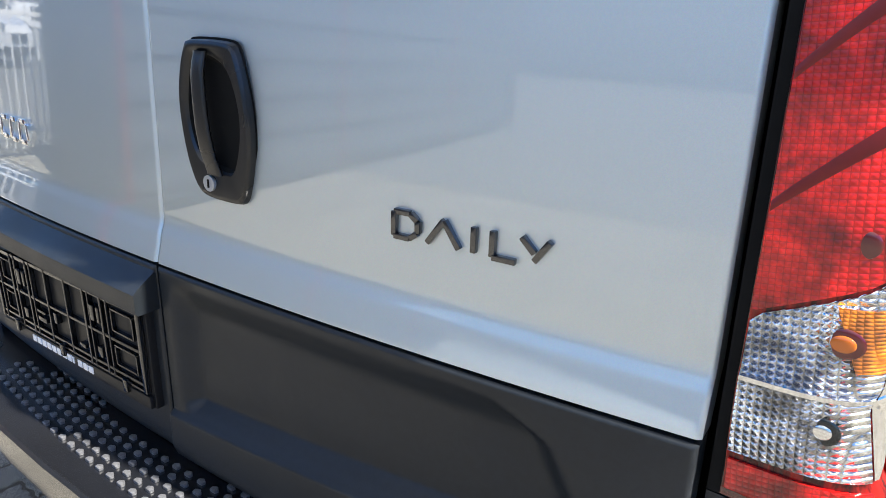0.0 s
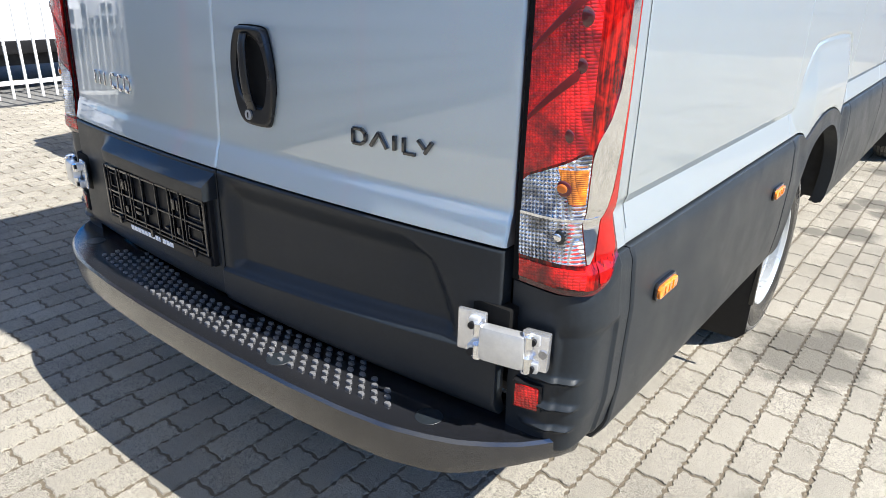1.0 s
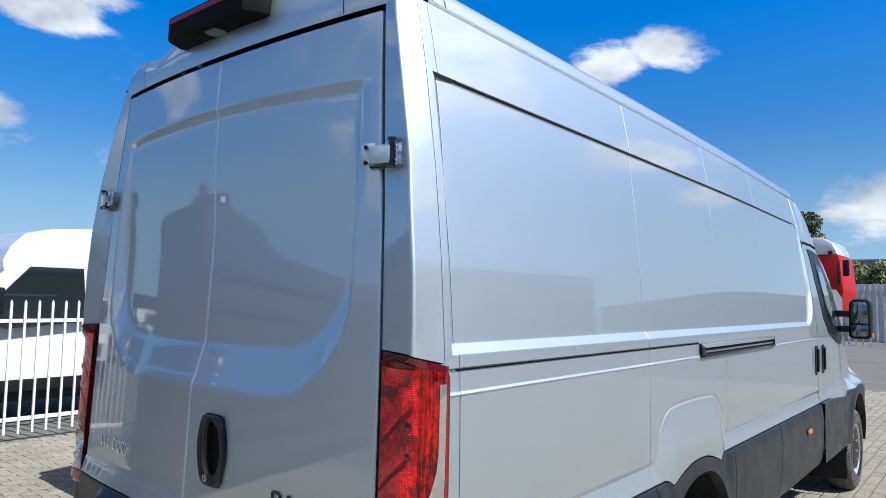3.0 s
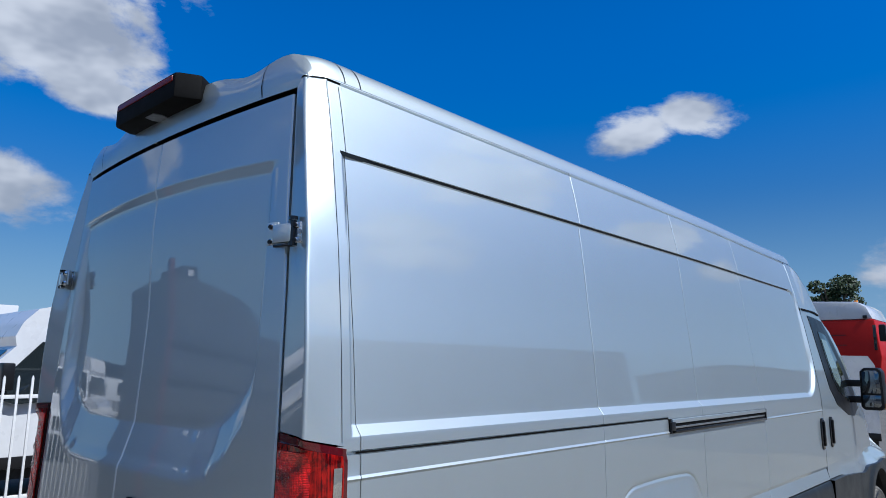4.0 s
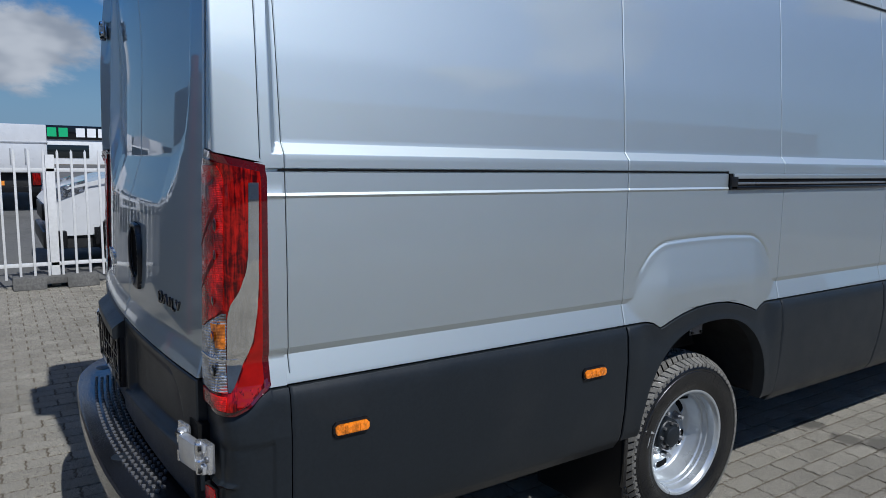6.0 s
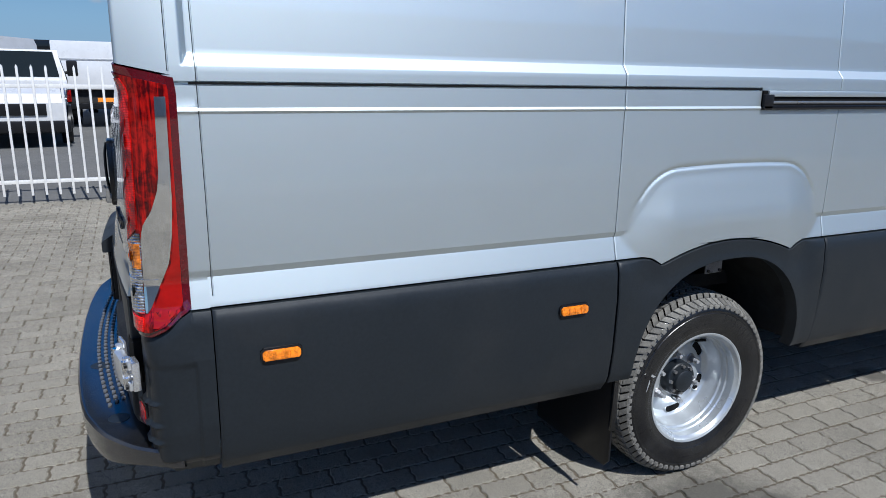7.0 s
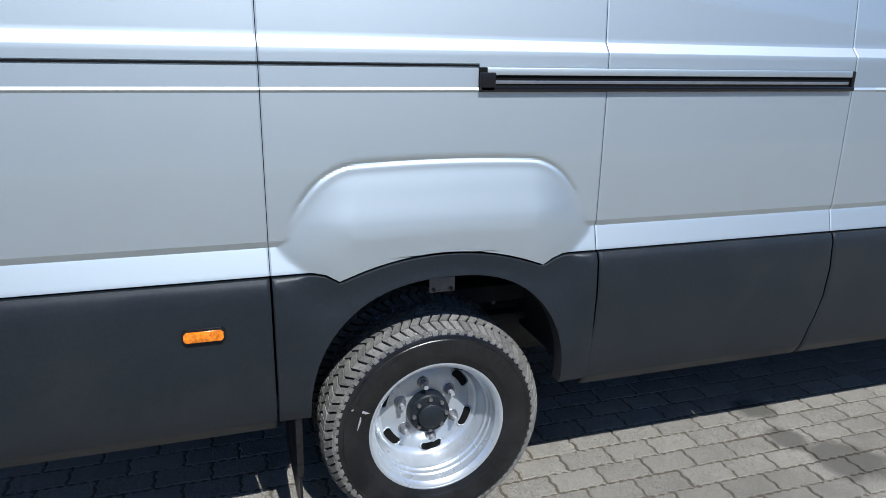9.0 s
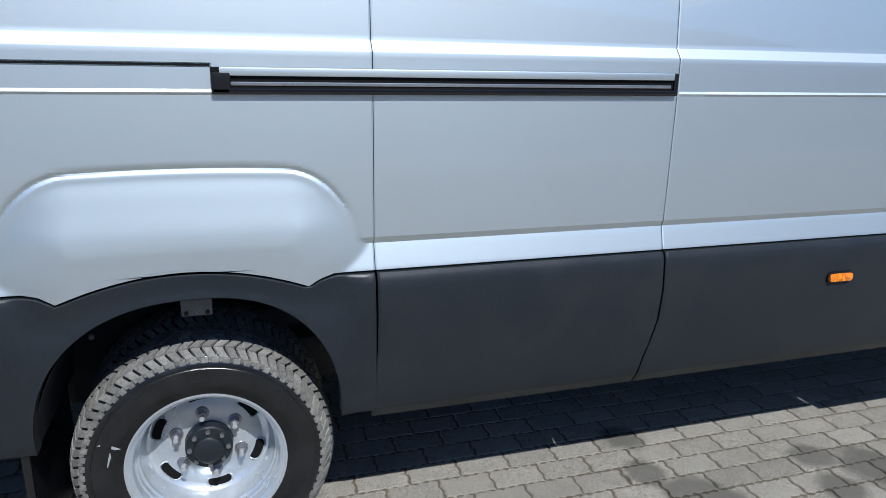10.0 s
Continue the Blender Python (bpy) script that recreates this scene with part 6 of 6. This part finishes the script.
def white_van(m, label, roof=2.45, length=5.6, name="parked_van"):
    """A white high-roof van, nose towards -y of its own frame, side towards +x; m places it."""
    v = thing(name, (0, 0, 0), label, "van", "parked white vehicles")
    half = 0.98
    prof = [(-length / 2, 0.45), (-length / 2 - 0.03, 0.85), (-length / 2 + 0.10, 1.02), (-length / 2 + 0.92, 1.26), (-length / 2 + 1.52, 1.86), *(((-length / 2 + 1.50, 1.98), (-length / 2 + 1.58, 2.16), (-length / 2 + 1.74, 2.33), (-length / 2 + 2.05, roof - 0.04)) if roof > 2.2 else ((-length / 2 + 1.95, roof - 0.05),)), (-length / 2 + 2.6, roof), (length / 2 - 0.1, roof - 0.03), (length / 2, roof - 0.2), (length / 2, 0.45)]

    def skin(i, k):
        y, z = prof[i % len(prof)]
        tuck = 0.10 * step(z, 1.2, roof) * step(abs(k), 0.6, 1.0) + 0.10 * step(-length / 2 + 0.8 - y, 0.0, 0.8)
        return (k * (half - tuck), y, z)
    ks = [-1.0, -0.96, -0.85, -0.5, 0.0, 0.5, 0.85, 0.96, 1.0]
    s = Shape()
    fine = []
    for (a, b), (c, d) in zip(prof, prof[1:]):
        for i in range(4):
            fine.append((a + (c - a) * i / 4, b + (d - b) * i / 4))
    fine.append(prof[-1])
    prof[:] = fine
    s.grid(range(len(prof)), ks, skin)
    for sgn in (1, -1):
        base = len(s.v)
        s.v += [skin(i, sgn) for i in range(len(prof))]
        s.f.append(tuple(base + i for i in (range(len(prof)) if sgn > 0 else reversed(range(len(prof))))))
    b = part("body", s, VAN_WHITE, v, "white bodywork", 28)
    f = -length / 2
    ws = Shape().grid((-0.86, -0.4, 0.0, 0.4, 0.86), (0.0, 1.0), lambda x, r: (x * (1 - 0.08 * r), f + 0.98 + 0.50 * r - 0.012, 1.30 + 0.50 * r + 0.022), True)
    part("windscreen", ws, GLASS, v, "dark windscreen")
    for sgn in (1, -1):
        top = 1.92 if roof > 2.2 else roof - 0.14
        o = [(f + 1.22, 1.28), (f + 1.80, top), (f + 2.42, top), (f + 2.46, 1.24), (f + 1.55, 1.17)]
        wn = Shape()
        for y, z in o:
            wn.v += [(sgn * (half - 0.10 * step(z, 1.2, roof) + 0.03), y, z), (sgn * (half - 0.10 * step(z, 1.2, roof) - 0.03), y, z)]
        ring = [2 * i for i in range(len(o))]
        wn.f = [tuple(ring if sgn > 0 else ring[::-1])] + [(2 * i, 2 * i + 1, (2 * i + 3) % len(wn.v), (2 * i + 2) % len(wn.v)) for i in range(len(o))]
        part("side_window", wn, GLASS, v, "dark cab side window")
        part("sill_trim", Shape().box(min(sgn * half * 0.98, sgn * half * 1.01), max(sgn * half * 0.98, sgn * half * 1.01), f + 0.5, length / 2, 0.42, 0.56, 0.01), BLACK, v)
        mr = part("door_mirror", Shape().box(min(sgn * 1.02, sgn * 1.22), max(sgn * 1.02, sgn * 1.22), f + 1.32, f + 1.46, 1.34, 1.66, 0.03), BLACK, v, "black door mirror")
        part("arm", Shape().rod((sgn * 0.93, f + 1.4, 1.40), (sgn * 1.06, f + 1.4, 1.42), 0.03), BLACK, mr)
        part("headlamp", Shape().prism([(f + 0.02, 0.86), (f + 0.05, 1.04), (f + 0.45, 1.16), (f + 0.42, 1.02)], "x", sgn * (half - 0.16), sgn * (half - 0.075), 0.01), LENS_CLEAR, v)
        for y in (f + 0.95, length / 2 - 1.0):
            simple_wheel(sgn * 0.88, y, v, side=sgn)
            part("wheel_arch", Shape().lathe([(sgn * 0.90, 0.40), (sgn * 1.0, 0.40), (sgn * 1.0, 0.44), (sgn * 0.90, 0.44)], (0, y, 0.34), "x", 24, 0, 180), BLACK, v)
    part("grille", Shape().box(-0.55, 0.55, f - 0.05, f + 0.05, 0.62, 0.84, 0.02), BLACK, v, "black grille")
    part("bumper", Shape().box(-0.93, 0.93, f - 0.07, f + 0.2, 0.30, 0.52, 0.03), BLACK, v)
    part("underbody", Shape().box(-0.85, 0.85, f + 0.1, length / 2 - 0.05, 0.28, 0.5, 0.02), DEEP, v)
    v.matrix_basis = m
    return v


def box_lorry(m, label, box_len=6.0, height=3.6, colour=None, name="box_lorry"):
    """A box lorry seen from behind: its tail towards -y of its own frame."""
    v = thing(name, (0, 0, 0), label, "lorry", "parked white vehicles")
    c = colour or VAN_WHITE
    part("box", Shape().box(-1.22, 1.22, 0.0, box_len, 1.05, height, 0.03), c, v, "plain white box body")
    part("tail_lift", Shape().box(-1.18, 1.18, -0.07, -0.005, 0.98, height - 0.5, 0.01), VAN_WHITE, v, "raised white tail lift")
    part("cab", Shape().box(-1.1, 1.1, box_len + 0.2, box_len + 2.0, 0.6, min(2.7, height - 0.1), 0.12), c, v)
    part("top_trim", Shape().box(-1.24, 1.24, -0.02, 0.04, height - 0.47, height - 0.43, 0.006), GALV, v)
    for x in (0.42, 0.74):
        part("lift_guide", Shape().box(x - 0.015, x + 0.015, -0.085, -0.07, height - 1.0, height - 0.6, 0.004), GALV, v)
    part("chassis", Shape().box(-0.9, 0.9, 0.1, box_len + 1.8, 0.62, 1.0, 0.02), DEEP, v)
    part("rear_bumper", Shape().box(-1.15, 1.15, -0.02, 0.10, 0.48, 0.62, 0.01), BLACK, v)
    for x in (-0.95, 0.95):
        part("rear_lamp", Shape().box(x - 0.09, x + 0.09, -0.05, 0.0, 0.66, 0.98, 0.01), LENS_RED_SMOOTH, v, "red rear lamp")
        for y in (1.3, box_len + 1.0):
            simple_wheel(x * 0.98, y, v, 0.42, 0.28, 1 if x > 0 else -1)
    part("plate", Shape().box(-0.26, 0.26, -0.035, -0.02, 0.66, 0.77), ORANGE, v, "blank amber plate")
    v.matrix_basis = m
    return v


white_van(pose(-8.05, 3.02, 0, 0, 0, 0), "white high-roof van parked behind the white fence", 2.45, 5.8)
white_van(pose(-14.6, -2.2, 0, 0, 0, 96), "small white van parked nose-on behind the fence", 1.85, 4.4)
box_lorry(pose(-17.5, -0.45, 0, 0, 0, 88), "low white box lorry parked tail-on behind the fence", 6.0, 2.18)
box_lorry(pose(-22.0, 4.5, 0, 0, 0, 85), "white box lorry standing further back in the yard", 6.5, 3.4)
white_van(pose(-21.0, -4.6, 0, 0, 0, 60), "white van standing further back in the yard", 2.4, 5.4)
white_van(pose(-2.95, 3.45, 0, 0, 0, 0), "white van parked close beside the silver van", 1.75, 4.3)

# dark ribbed container behind the yard, which the rear doors mirror
tr = thing("ribbed_container", (0, 0, 0), "dark ribbed steel container standing past the end of the fence", "container")
part("box_body", Shape().box(-4.6, 4.6, -0.45, 1.2, 0.10, 2.42, 0.02), TRAILER, tr, "dark box body")
rib = Shape().prism([(1.19, 0.0), (1.25, 0.06), (1.25, 0.16), (1.19, 0.20)], "x", -4.5, 4.5).mesh("rib", TRAILER, 20)
for i in range(7):
    ob = new("rib", rib)
    ob.parent = tr
    ob.location = (0, 0, 0.16 + i * 0.32)
for x in (-1.5, 1.5):
    part("upright", Shape().box(x - 0.05, x + 0.05, 1.19, 1.26, 0.10, 2.42, 0.006), STAKE_RED, tr, "dull red upright stake")
for x in (-4.55, 4.55):
    part("corner_post", Shape().box(x - 0.035, x + 0.035, 1.14, 1.27, 0.0, 2.62, 0.01), STAKE_RED, tr, "dull red corner stake")
unit = part("roof_unit", Shape().box(-4.25, -3.92, 0.2, 1.0, 2.40, 2.58, 0.05), DEEP, tr, "dark unit on the container's roof")
part("plate", Shape().box(-4.12, -4.03, 0.99, 1.006, 2.46, 2.53), WHITE_BAR, unit)
tr.matrix_basis = pose(-4.55, -6.40, 0, 0, 0, -90) @ Matrix.Diagonal((1.0, 1.0, 0.95, 1.0))

# sign building on the left
hall = thing("hall", (-105, 10, 0), "low white hall with a dark fascia and plain sign blocks", "building")
part("wall", Shape().box(-125, -95, -50, 70, 0, 3.1, 0.02), WALL_WHITE, hall, "white clad wall")
part("fascia", Shape().box(-125.2, -94.8, -50.2, 70.2, 3.1, 4.8, 0.02), GLOSS_BLACK, hall, "black roof fascia")
for i in range(3):
    part("sign_block", Shape().box(-94.8, -94.7, 4.2 + i * 1.25, 5.2 + i * 1.25, 3.4, 4.5), GREEN, hall, "plain green sign block")
for i in range(5):
    part("sign_block", Shape().box(-94.8, -94.7, 8.6 + i * 1.25, 9.6 + i * 1.25, 3.4, 4.5), WHITE_BAR, hall, "plain white sign block")
for i in range(10):
    part("window", Shape().box(-95.05, -94.93, -40 + i * 11, -34 + i * 11, 0.8, 2.4, 0.01), GLASS, hall, "dark hall window")

# ---------------------------------------------------------------- ahead: red lorry, fence, trees
lorry = thing("red_lorry", (-3.0, 23.5, 0), "red lorry cab with a white roof parked across the yard", "lorry")
rx0, ry0 = -4.10, 22.5
part("cab", Shape().prism([(rx0, 1.35), (rx0 + 2.25, 1.25), (rx0 + 2.38, 2.1), (rx0 + 2.26, 3.22), (rx0, 3.22)], "y", ry0, ry0 + 2.4, 0.06), TRUCK_RED, lorry, "red cab with a rounded lower edge")
part("roof", Shape().prism([(rx0 + 0.05, 3.22), (rx0 + 2.24, 3.22), (rx0 + 2.08, 3.60), (rx0 + 1.85, 3.76), (rx0 + 0.1, 3.86)], "y", ry0 + 0.03, ry0 + 2.37, 0.08), VAN_WHITE, lorry, "white roof spoiler")
for z in (2.45, 2.75):
    part("panel_line", Shape().box(rx0 + 0.2, rx0 + 1.5, ry0 - 0.008, ry0 + 0.01, z, z + 0.02), DEEP, lorry)
part("lower_skirt", Shape().box(rx0 + 0.3, rx0 + 2.1, ry0 + 0.02, ry0 + 1.6, 0.70, 1.38, 0.05), BLACK, lorry, "black lower body and step")
part("roof_lamp", Shape().box(rx0 + 1.98, rx0 + 2.09, ry0 - 0.07, ry0 + 0.04, 3.24, 3.34, 0.02), BLACK, lorry, "small black work lamp")
part("roof_rib", Shape().box(rx0 + 0.42, rx0 + 0.52, ry0 + 0.0, ry0 + 0.06, 3.24, 3.82, 0.02), VAN_WHITE, lorry)
part("side_window", Shape().box(rx0 + 2.20, rx0 + 2.285, ry0 - 0.01, ry0 + 0.02, 2.30, 3.05, 0.01), GLASS, lorry)
part("door_mirror", Shape().box(rx0 + 2.38, rx0 + 2.56, ry0 - 0.20, ry0 - 0.05, 2.55, 3.05, 0.05), BLACK, lorry, "tall black mirror")
part("beacon", Shape().rod((rx0 + 1.6, ry0 + 1.2, 3.72), (rx0 + 1.6, ry0 + 1.2, 3.90), 0.06), ORANGE, lorry)
part("chassis", Shape().box(rx0 - 4.0, rx0 + 2.1, ry0 + 0.4, ry0 + 2.0, 0.6, 1.1, 0.03), DEEP, lorry)
part("mudguard", Shape().lathe([(ry0 + 0.05, 0.56), (ry0 + 0.6, 0.56), (ry0 + 0.6, 0.60), (ry0 + 0.05, 0.60)], (rx0 + 1.2, 0, 0.55), "y", 20, 0, 180), BLACK, lorry)
for x in (rx0 + 1.2, rx0 - 2.6):
    part("wheel", Shape().lathe([(ry0 + 0.1, 0.0), (ry0 + 0.1, 0.3), (ry0 + 0.06, 0.48), (ry0 + 0.1, 0.5), (ry0 + 0.4, 0.5), (ry0 + 0.42, 0.3)], (x, 0, 0.5), "y", 32), RUBBER, lorry)
white_van(pose(-2.72, 14.5, 0, 0, 0, -80), "white van parked beyond the silver van's nose", 2.0, 4.4)

gf = thing("steel_fence", (10, 32, 0), "galvanised steel bar fence across the end of the yard", "fence")
for z in (0.3, 1.7):
    part("rail", Shape().box(-14, 26, 31.98, 32.02, z, z + 0.05), GALV, gf)
bar_mesh = Shape().prism([(-0.030, 0.05), (0.030, 0.05), (0.030, 2.02), (0.0, 2.10), (-0.030, 2.02)], "y", 31.95, 31.975).mesh("bar", FENCE_WHITE)
for i in range(154):
    ob = new("bar", bar_mesh)
    ob.parent, ob.matrix_parent_inverse = gf, Matrix.Translation(-gf.location)
    ob.location = (-14 + i * 0.26, 0, 0)
store = thing("steel_container", (-0.5, 38, 0), "grey corrugated steel container behind the bar fence", "container")
part("body", Shape().box(-4.0, 2.0, 36.2, 38.6, 0.0, 2.7, 0.02), WALL_PALE, store, "grey steel walls")
rib_mesh = Shape().box(0, 0.12, 36.15, 36.21, 0.3, 2.6, 0.01).mesh("rib", WALL_PALE)
for i in range(24):
    ob = new("rib", rib_mesh)
    ob.parent, ob.matrix_parent_inverse = store, Matrix.Translation(-store.location)
    ob.location = (-3.9 + i * 0.245, 0, 0)
part("door", Shape().box(2.0, 2.04, 36.3, 38.5, 0.25, 2.6, 0.01), GALV, store)

# far hall roofs on the horizon
def far_hall(x0, x1, y0, y1, h, mat, label, doors=0, along="x"):
    b = thing("hall", ((x0 + x1) / 2, (y0 + y1) / 2, 0), label, "building")
    part("wall", Shape().box(x0, x1, y0, y1, 0, h, 0.05), mat, b)
    part("roof", Shape().box(x0 - 0.3, x1 + 0.3, y0 - 0.3, y1 + 0.3, h, h + 0.35, 0.05), WALL_GREY, b)
    for i in range(doors):
        k = (i + 0.5) / doors
        if along == "x":
            part("door", Shape().box(x0 + (x1 - x0) * k - 1.8, x0 + (x1 - x0) * k + 1.8, y0 - 0.06, y0 + 0.1, 0, 4.0, 0.02), GALV, b)
        else:
            part("door", Shape().box(x0 - 0.06, x0 + 0.1, y0 + (y1 - y0) * k - 1.8, y0 + (y1 - y0) * k + 1.8, 0, 4.0, 0.02), GALV, b)
    return b


far_hall(-30, 60, 120, 150, 8.5, WALL_GREY, "long grey hall on the far side of the yard", 8)
far_hall(46, 70, -60, 90, 11.8, WALL_PALE, "long grey hall beyond the open side of the yard", 9, "y")
far_hall(-60, 20, -62, -46, 6.0, WALL_GREY, "grey hall behind the yard entrance", 7)


def tree(x, y, height, crown_r, leaf, label, seed, trunk_h=None):
    rnd = random.Random(seed)
    t = thing("tree", (x, y, 0), label, "tree", "trees at the yard's end")
    th = trunk_h or height * 0.35
    s = Shape()
    s.rod((x, y, 0), (x, y, th), 0.05 * height ** 0.8, 0.03 * height ** 0.8, 10)
    for i in range(7):
        a = i * 0.9 + rnd.random()
        s.rod((x, y, th * rnd.uniform(0.8, 1.0)), (x + crown_r * 0.6 * math.cos(a), y + crown_r * 0.6 * math.sin(a), th + (height - th) * rnd.uniform(0.3, 0.7)), 0.02 * height ** 0.8, 0.008 * height ** 0.8, 7)
    part("trunk", s, BARK, t)
    cl = [(rnd.uniform(-0.62, 0.62), rnd.uniform(-0.62, 0.62), rnd.uniform(0.12, 0.84), rnd.uniform(0.28, 0.46)) for _ in range(26)]
    v, f = [], []
    for px, py, pz, pr in cl:
        for _ in range(330):
            d = Vector((rnd.gauss(0, 1), rnd.gauss(0, 1), rnd.gauss(0, 1))).normalized() * pr * crown_r * rnd.uniform(0.7, 1.08)
            c = Vector((x + px * crown_r, y + py * crown_r, th * 0.8 + pz * (height - th * 0.8))) + Vector((d.x, d.y, d.z * 0.8))
            r = crown_r * rnd.uniform(0.035, 0.075)
            ax = Vector((rnd.gauss(0, 1), rnd.gauss(0, 1), rnd.gauss(0, 1))).normalized()
            bx = ax.orthogonal().normalized()
            b = len(v)
            v += [tuple(c + ax * r), tuple(c + bx * r * 0.6), tuple(c - ax * r), tuple(c - bx * r * 0.6)]
            f.append((b, b + 1, b + 2, b + 3))
    cr = Shape()
    cr.v, cr.f = v, f
    part("crown", cr, leaf, t, "dense crown of small leaves", 0)
    return t


tree(-8.4, 47.0, 7.7, 1.75, LEAF, "dark green round-crowned tree behind the red lorry", 3, 4.8)
tree(-6.4, 62.0, 5.4, 2.6, LEAF_OLIVE, "olive green tree beyond the steel fence", 5, 1.0)
tree(-2.6, 66.0, 5.2, 2.6, LEAF_OLIVE, "low olive green tree beyond the steel fence", 8, 0.8)
tree(-10.0, 70.0, 5.0, 2.8, LEAF, "low dark green tree beyond the steel fence", 9, 0.8)
tree(2.0, 70.0, 5.4, 3.0, LEAF_OLIVE, "broad olive green tree beyond the steel fence", 12, 0.8)

# ---------------------------------------------------------------- paving
CW, CL, GAP = 0.1085, 0.196, 0.0092
rnd = random.Random(21)


def wave(t, seed=0.0):
    """A rounded zigzag between -1 and 1 with period 1."""
    t = t % 1.0
    k = 4 * t - 1 if t < 0.5 else 3 - 4 * t
    return math.sin(k * math.pi / 2) * 0.5 + k * 0.5


def paver_mesh(seed):
    """A paver whose wavy edges mesh with its neighbours', its rim a little worn and chipped."""
    r = random.Random(seed)
    w, l = CW - GAP, CL - GAP
    nl, nw, amp, ring = 24, 12, 0.0040, []

    def wear():
        return r.uniform(-0.0018, 0.0018) - (0.0035 if r.random() < 0.10 else 0.0)

    def along(q):
        return amp * wave(q / CL * 5 + 0.12)

    def across(p):
        return amp * wave(p / CW * 2 + 0.3)
    for i in range(nl):
        q = -l / 2 + l * i / nl
        ring.append((-w / 2 + along(q) - wear(), q + (across(-w / 2) if i == 0 else 0)))
    for i in range(nw):
        p = -w / 2 + w * i / nw
        ring.append((p + (along(l / 2) if i == 0 else 0), l / 2 + across(p) + wear()))
    for i in range(nl):
        q = l / 2 - l * i / nl
        ring.append((w / 2 + along(q) + wear(), q + (across(w / 2) if i == 0 else 0)))
    for i in range(nw):
        p = w / 2 - w * i / nw
        ring.append((p + (along(-l / 2) if i == 0 else 0), -l / 2 + across(p) - wear()))
    k = len(ring)
    v = [(x, y, -0.016) for x, y in ring] + [(x, y, -0.0026 - r.uniform(0, 0.0015)) for x, y in ring] + [(x * 0.95, y * 0.973, r.uniform(-0.0006, 0.0)) for x, y in ring] + [(0.0, 0.0, 0.0006)]
    f = []
    for i in range(k):
        j = (i + 1) % k
        f += [(i, i + k, j + k, j), (i + k, i + 2 * k, j + 2 * k, j + k), (i + 2 * k, 3 * k, j + 2 * k)]
    s = Shape()
    s.v, s.f = v, f
    return s


forms = [paver_mesh(i) for i in range(8)]
paving = thing("paving", (0, 2, 0), "pale grey concrete block paving with notched edges and sandy joints", "paving", kind="structure")
meshes = [s.mesh("paver", PAVER, 0) for s in forms]
fine_v, fine_f, singles = [], [], 0
plain_v, plain_f = [], []
for c in range(-62, 92):
    x = 0.5 + c * CW
    for i in range(-26, 74):
        y = (i + 0.5 * (c % 2)) * CL + 0.02
        dz, dx = rnd.uniform(-0.0025, 0.001), rnd.uniform(-0.0015, 0.0015)
        tilt = rnd.uniform(-0.006, 0.006)
        if 0.50 < x < 1.42 and 0.15 < y < 4.35 and singles < 185 and (c * 7 + i * 3) % 1 == 0:
            ob = new("paver", meshes[rnd.randrange(8)])
            ob.parent, ob.matrix_parent_inverse = paving, Matrix.Translation(-paving.location)
            ob.matrix_basis = Matrix.Translation((x + dx, y, dz)) @ Matrix.Rotation(tilt, 4, "Y")
            singles += 1
        elif -3.2 < x < 4.2 and y < 8.0:
            s = forms[rnd.randrange(8)]
            b = len(fine_v)
            fine_v += [(px + x + dx, py + y, pz + dz - px * tilt) for px, py, pz in s.v]
            fine_f += [tuple(b + q for q in face) for face in s.f]
        else:
            b = len(plain_v)
            w, l = CW - GAP, CL - GAP
            for sx, sy, sz in ((-1, -1, -0.009), (1, -1, -0.009), (1, 1, -0.009), (-1, 1, -0.009), (-0.96, -0.98, 0), (0.96, -0.98, 0), (0.96, 0.98, 0), (-0.96, 0.98, 0)):
                plain_v.append((x + sx * w / 2, y + sy * l / 2, sz + dz))
            plain_f += [tuple(b + q for q in face) for face in ((4, 5, 6, 7), (0, 1, 5, 4), (1, 2, 6, 5), (2, 3, 7, 6), (3, 0, 4, 7))]
for vv, ff in ((fine_v, fine_f), (plain_v, plain_f)):
    s = Shape()
    s.v, s.f = vv, ff
    tagged(part("paver_field", s, PAVER, paving, "field of concrete pavers", 0), kind="stuff")
far = Shape()
for x0, x1, y0, y1 in ((-90, -6.24, -60, 118), (10.43, 45, -60, 118), (-6.24, 10.43, 14.4, 118), (-6.24, 10.43, -60, -5.2)):
    far.grid((x0, x1), (y0, y1), lambda x, y: (x, y, -0.004))
part("yard_surface", far, ASPHALT, paving, "plain grey yard surface further off")
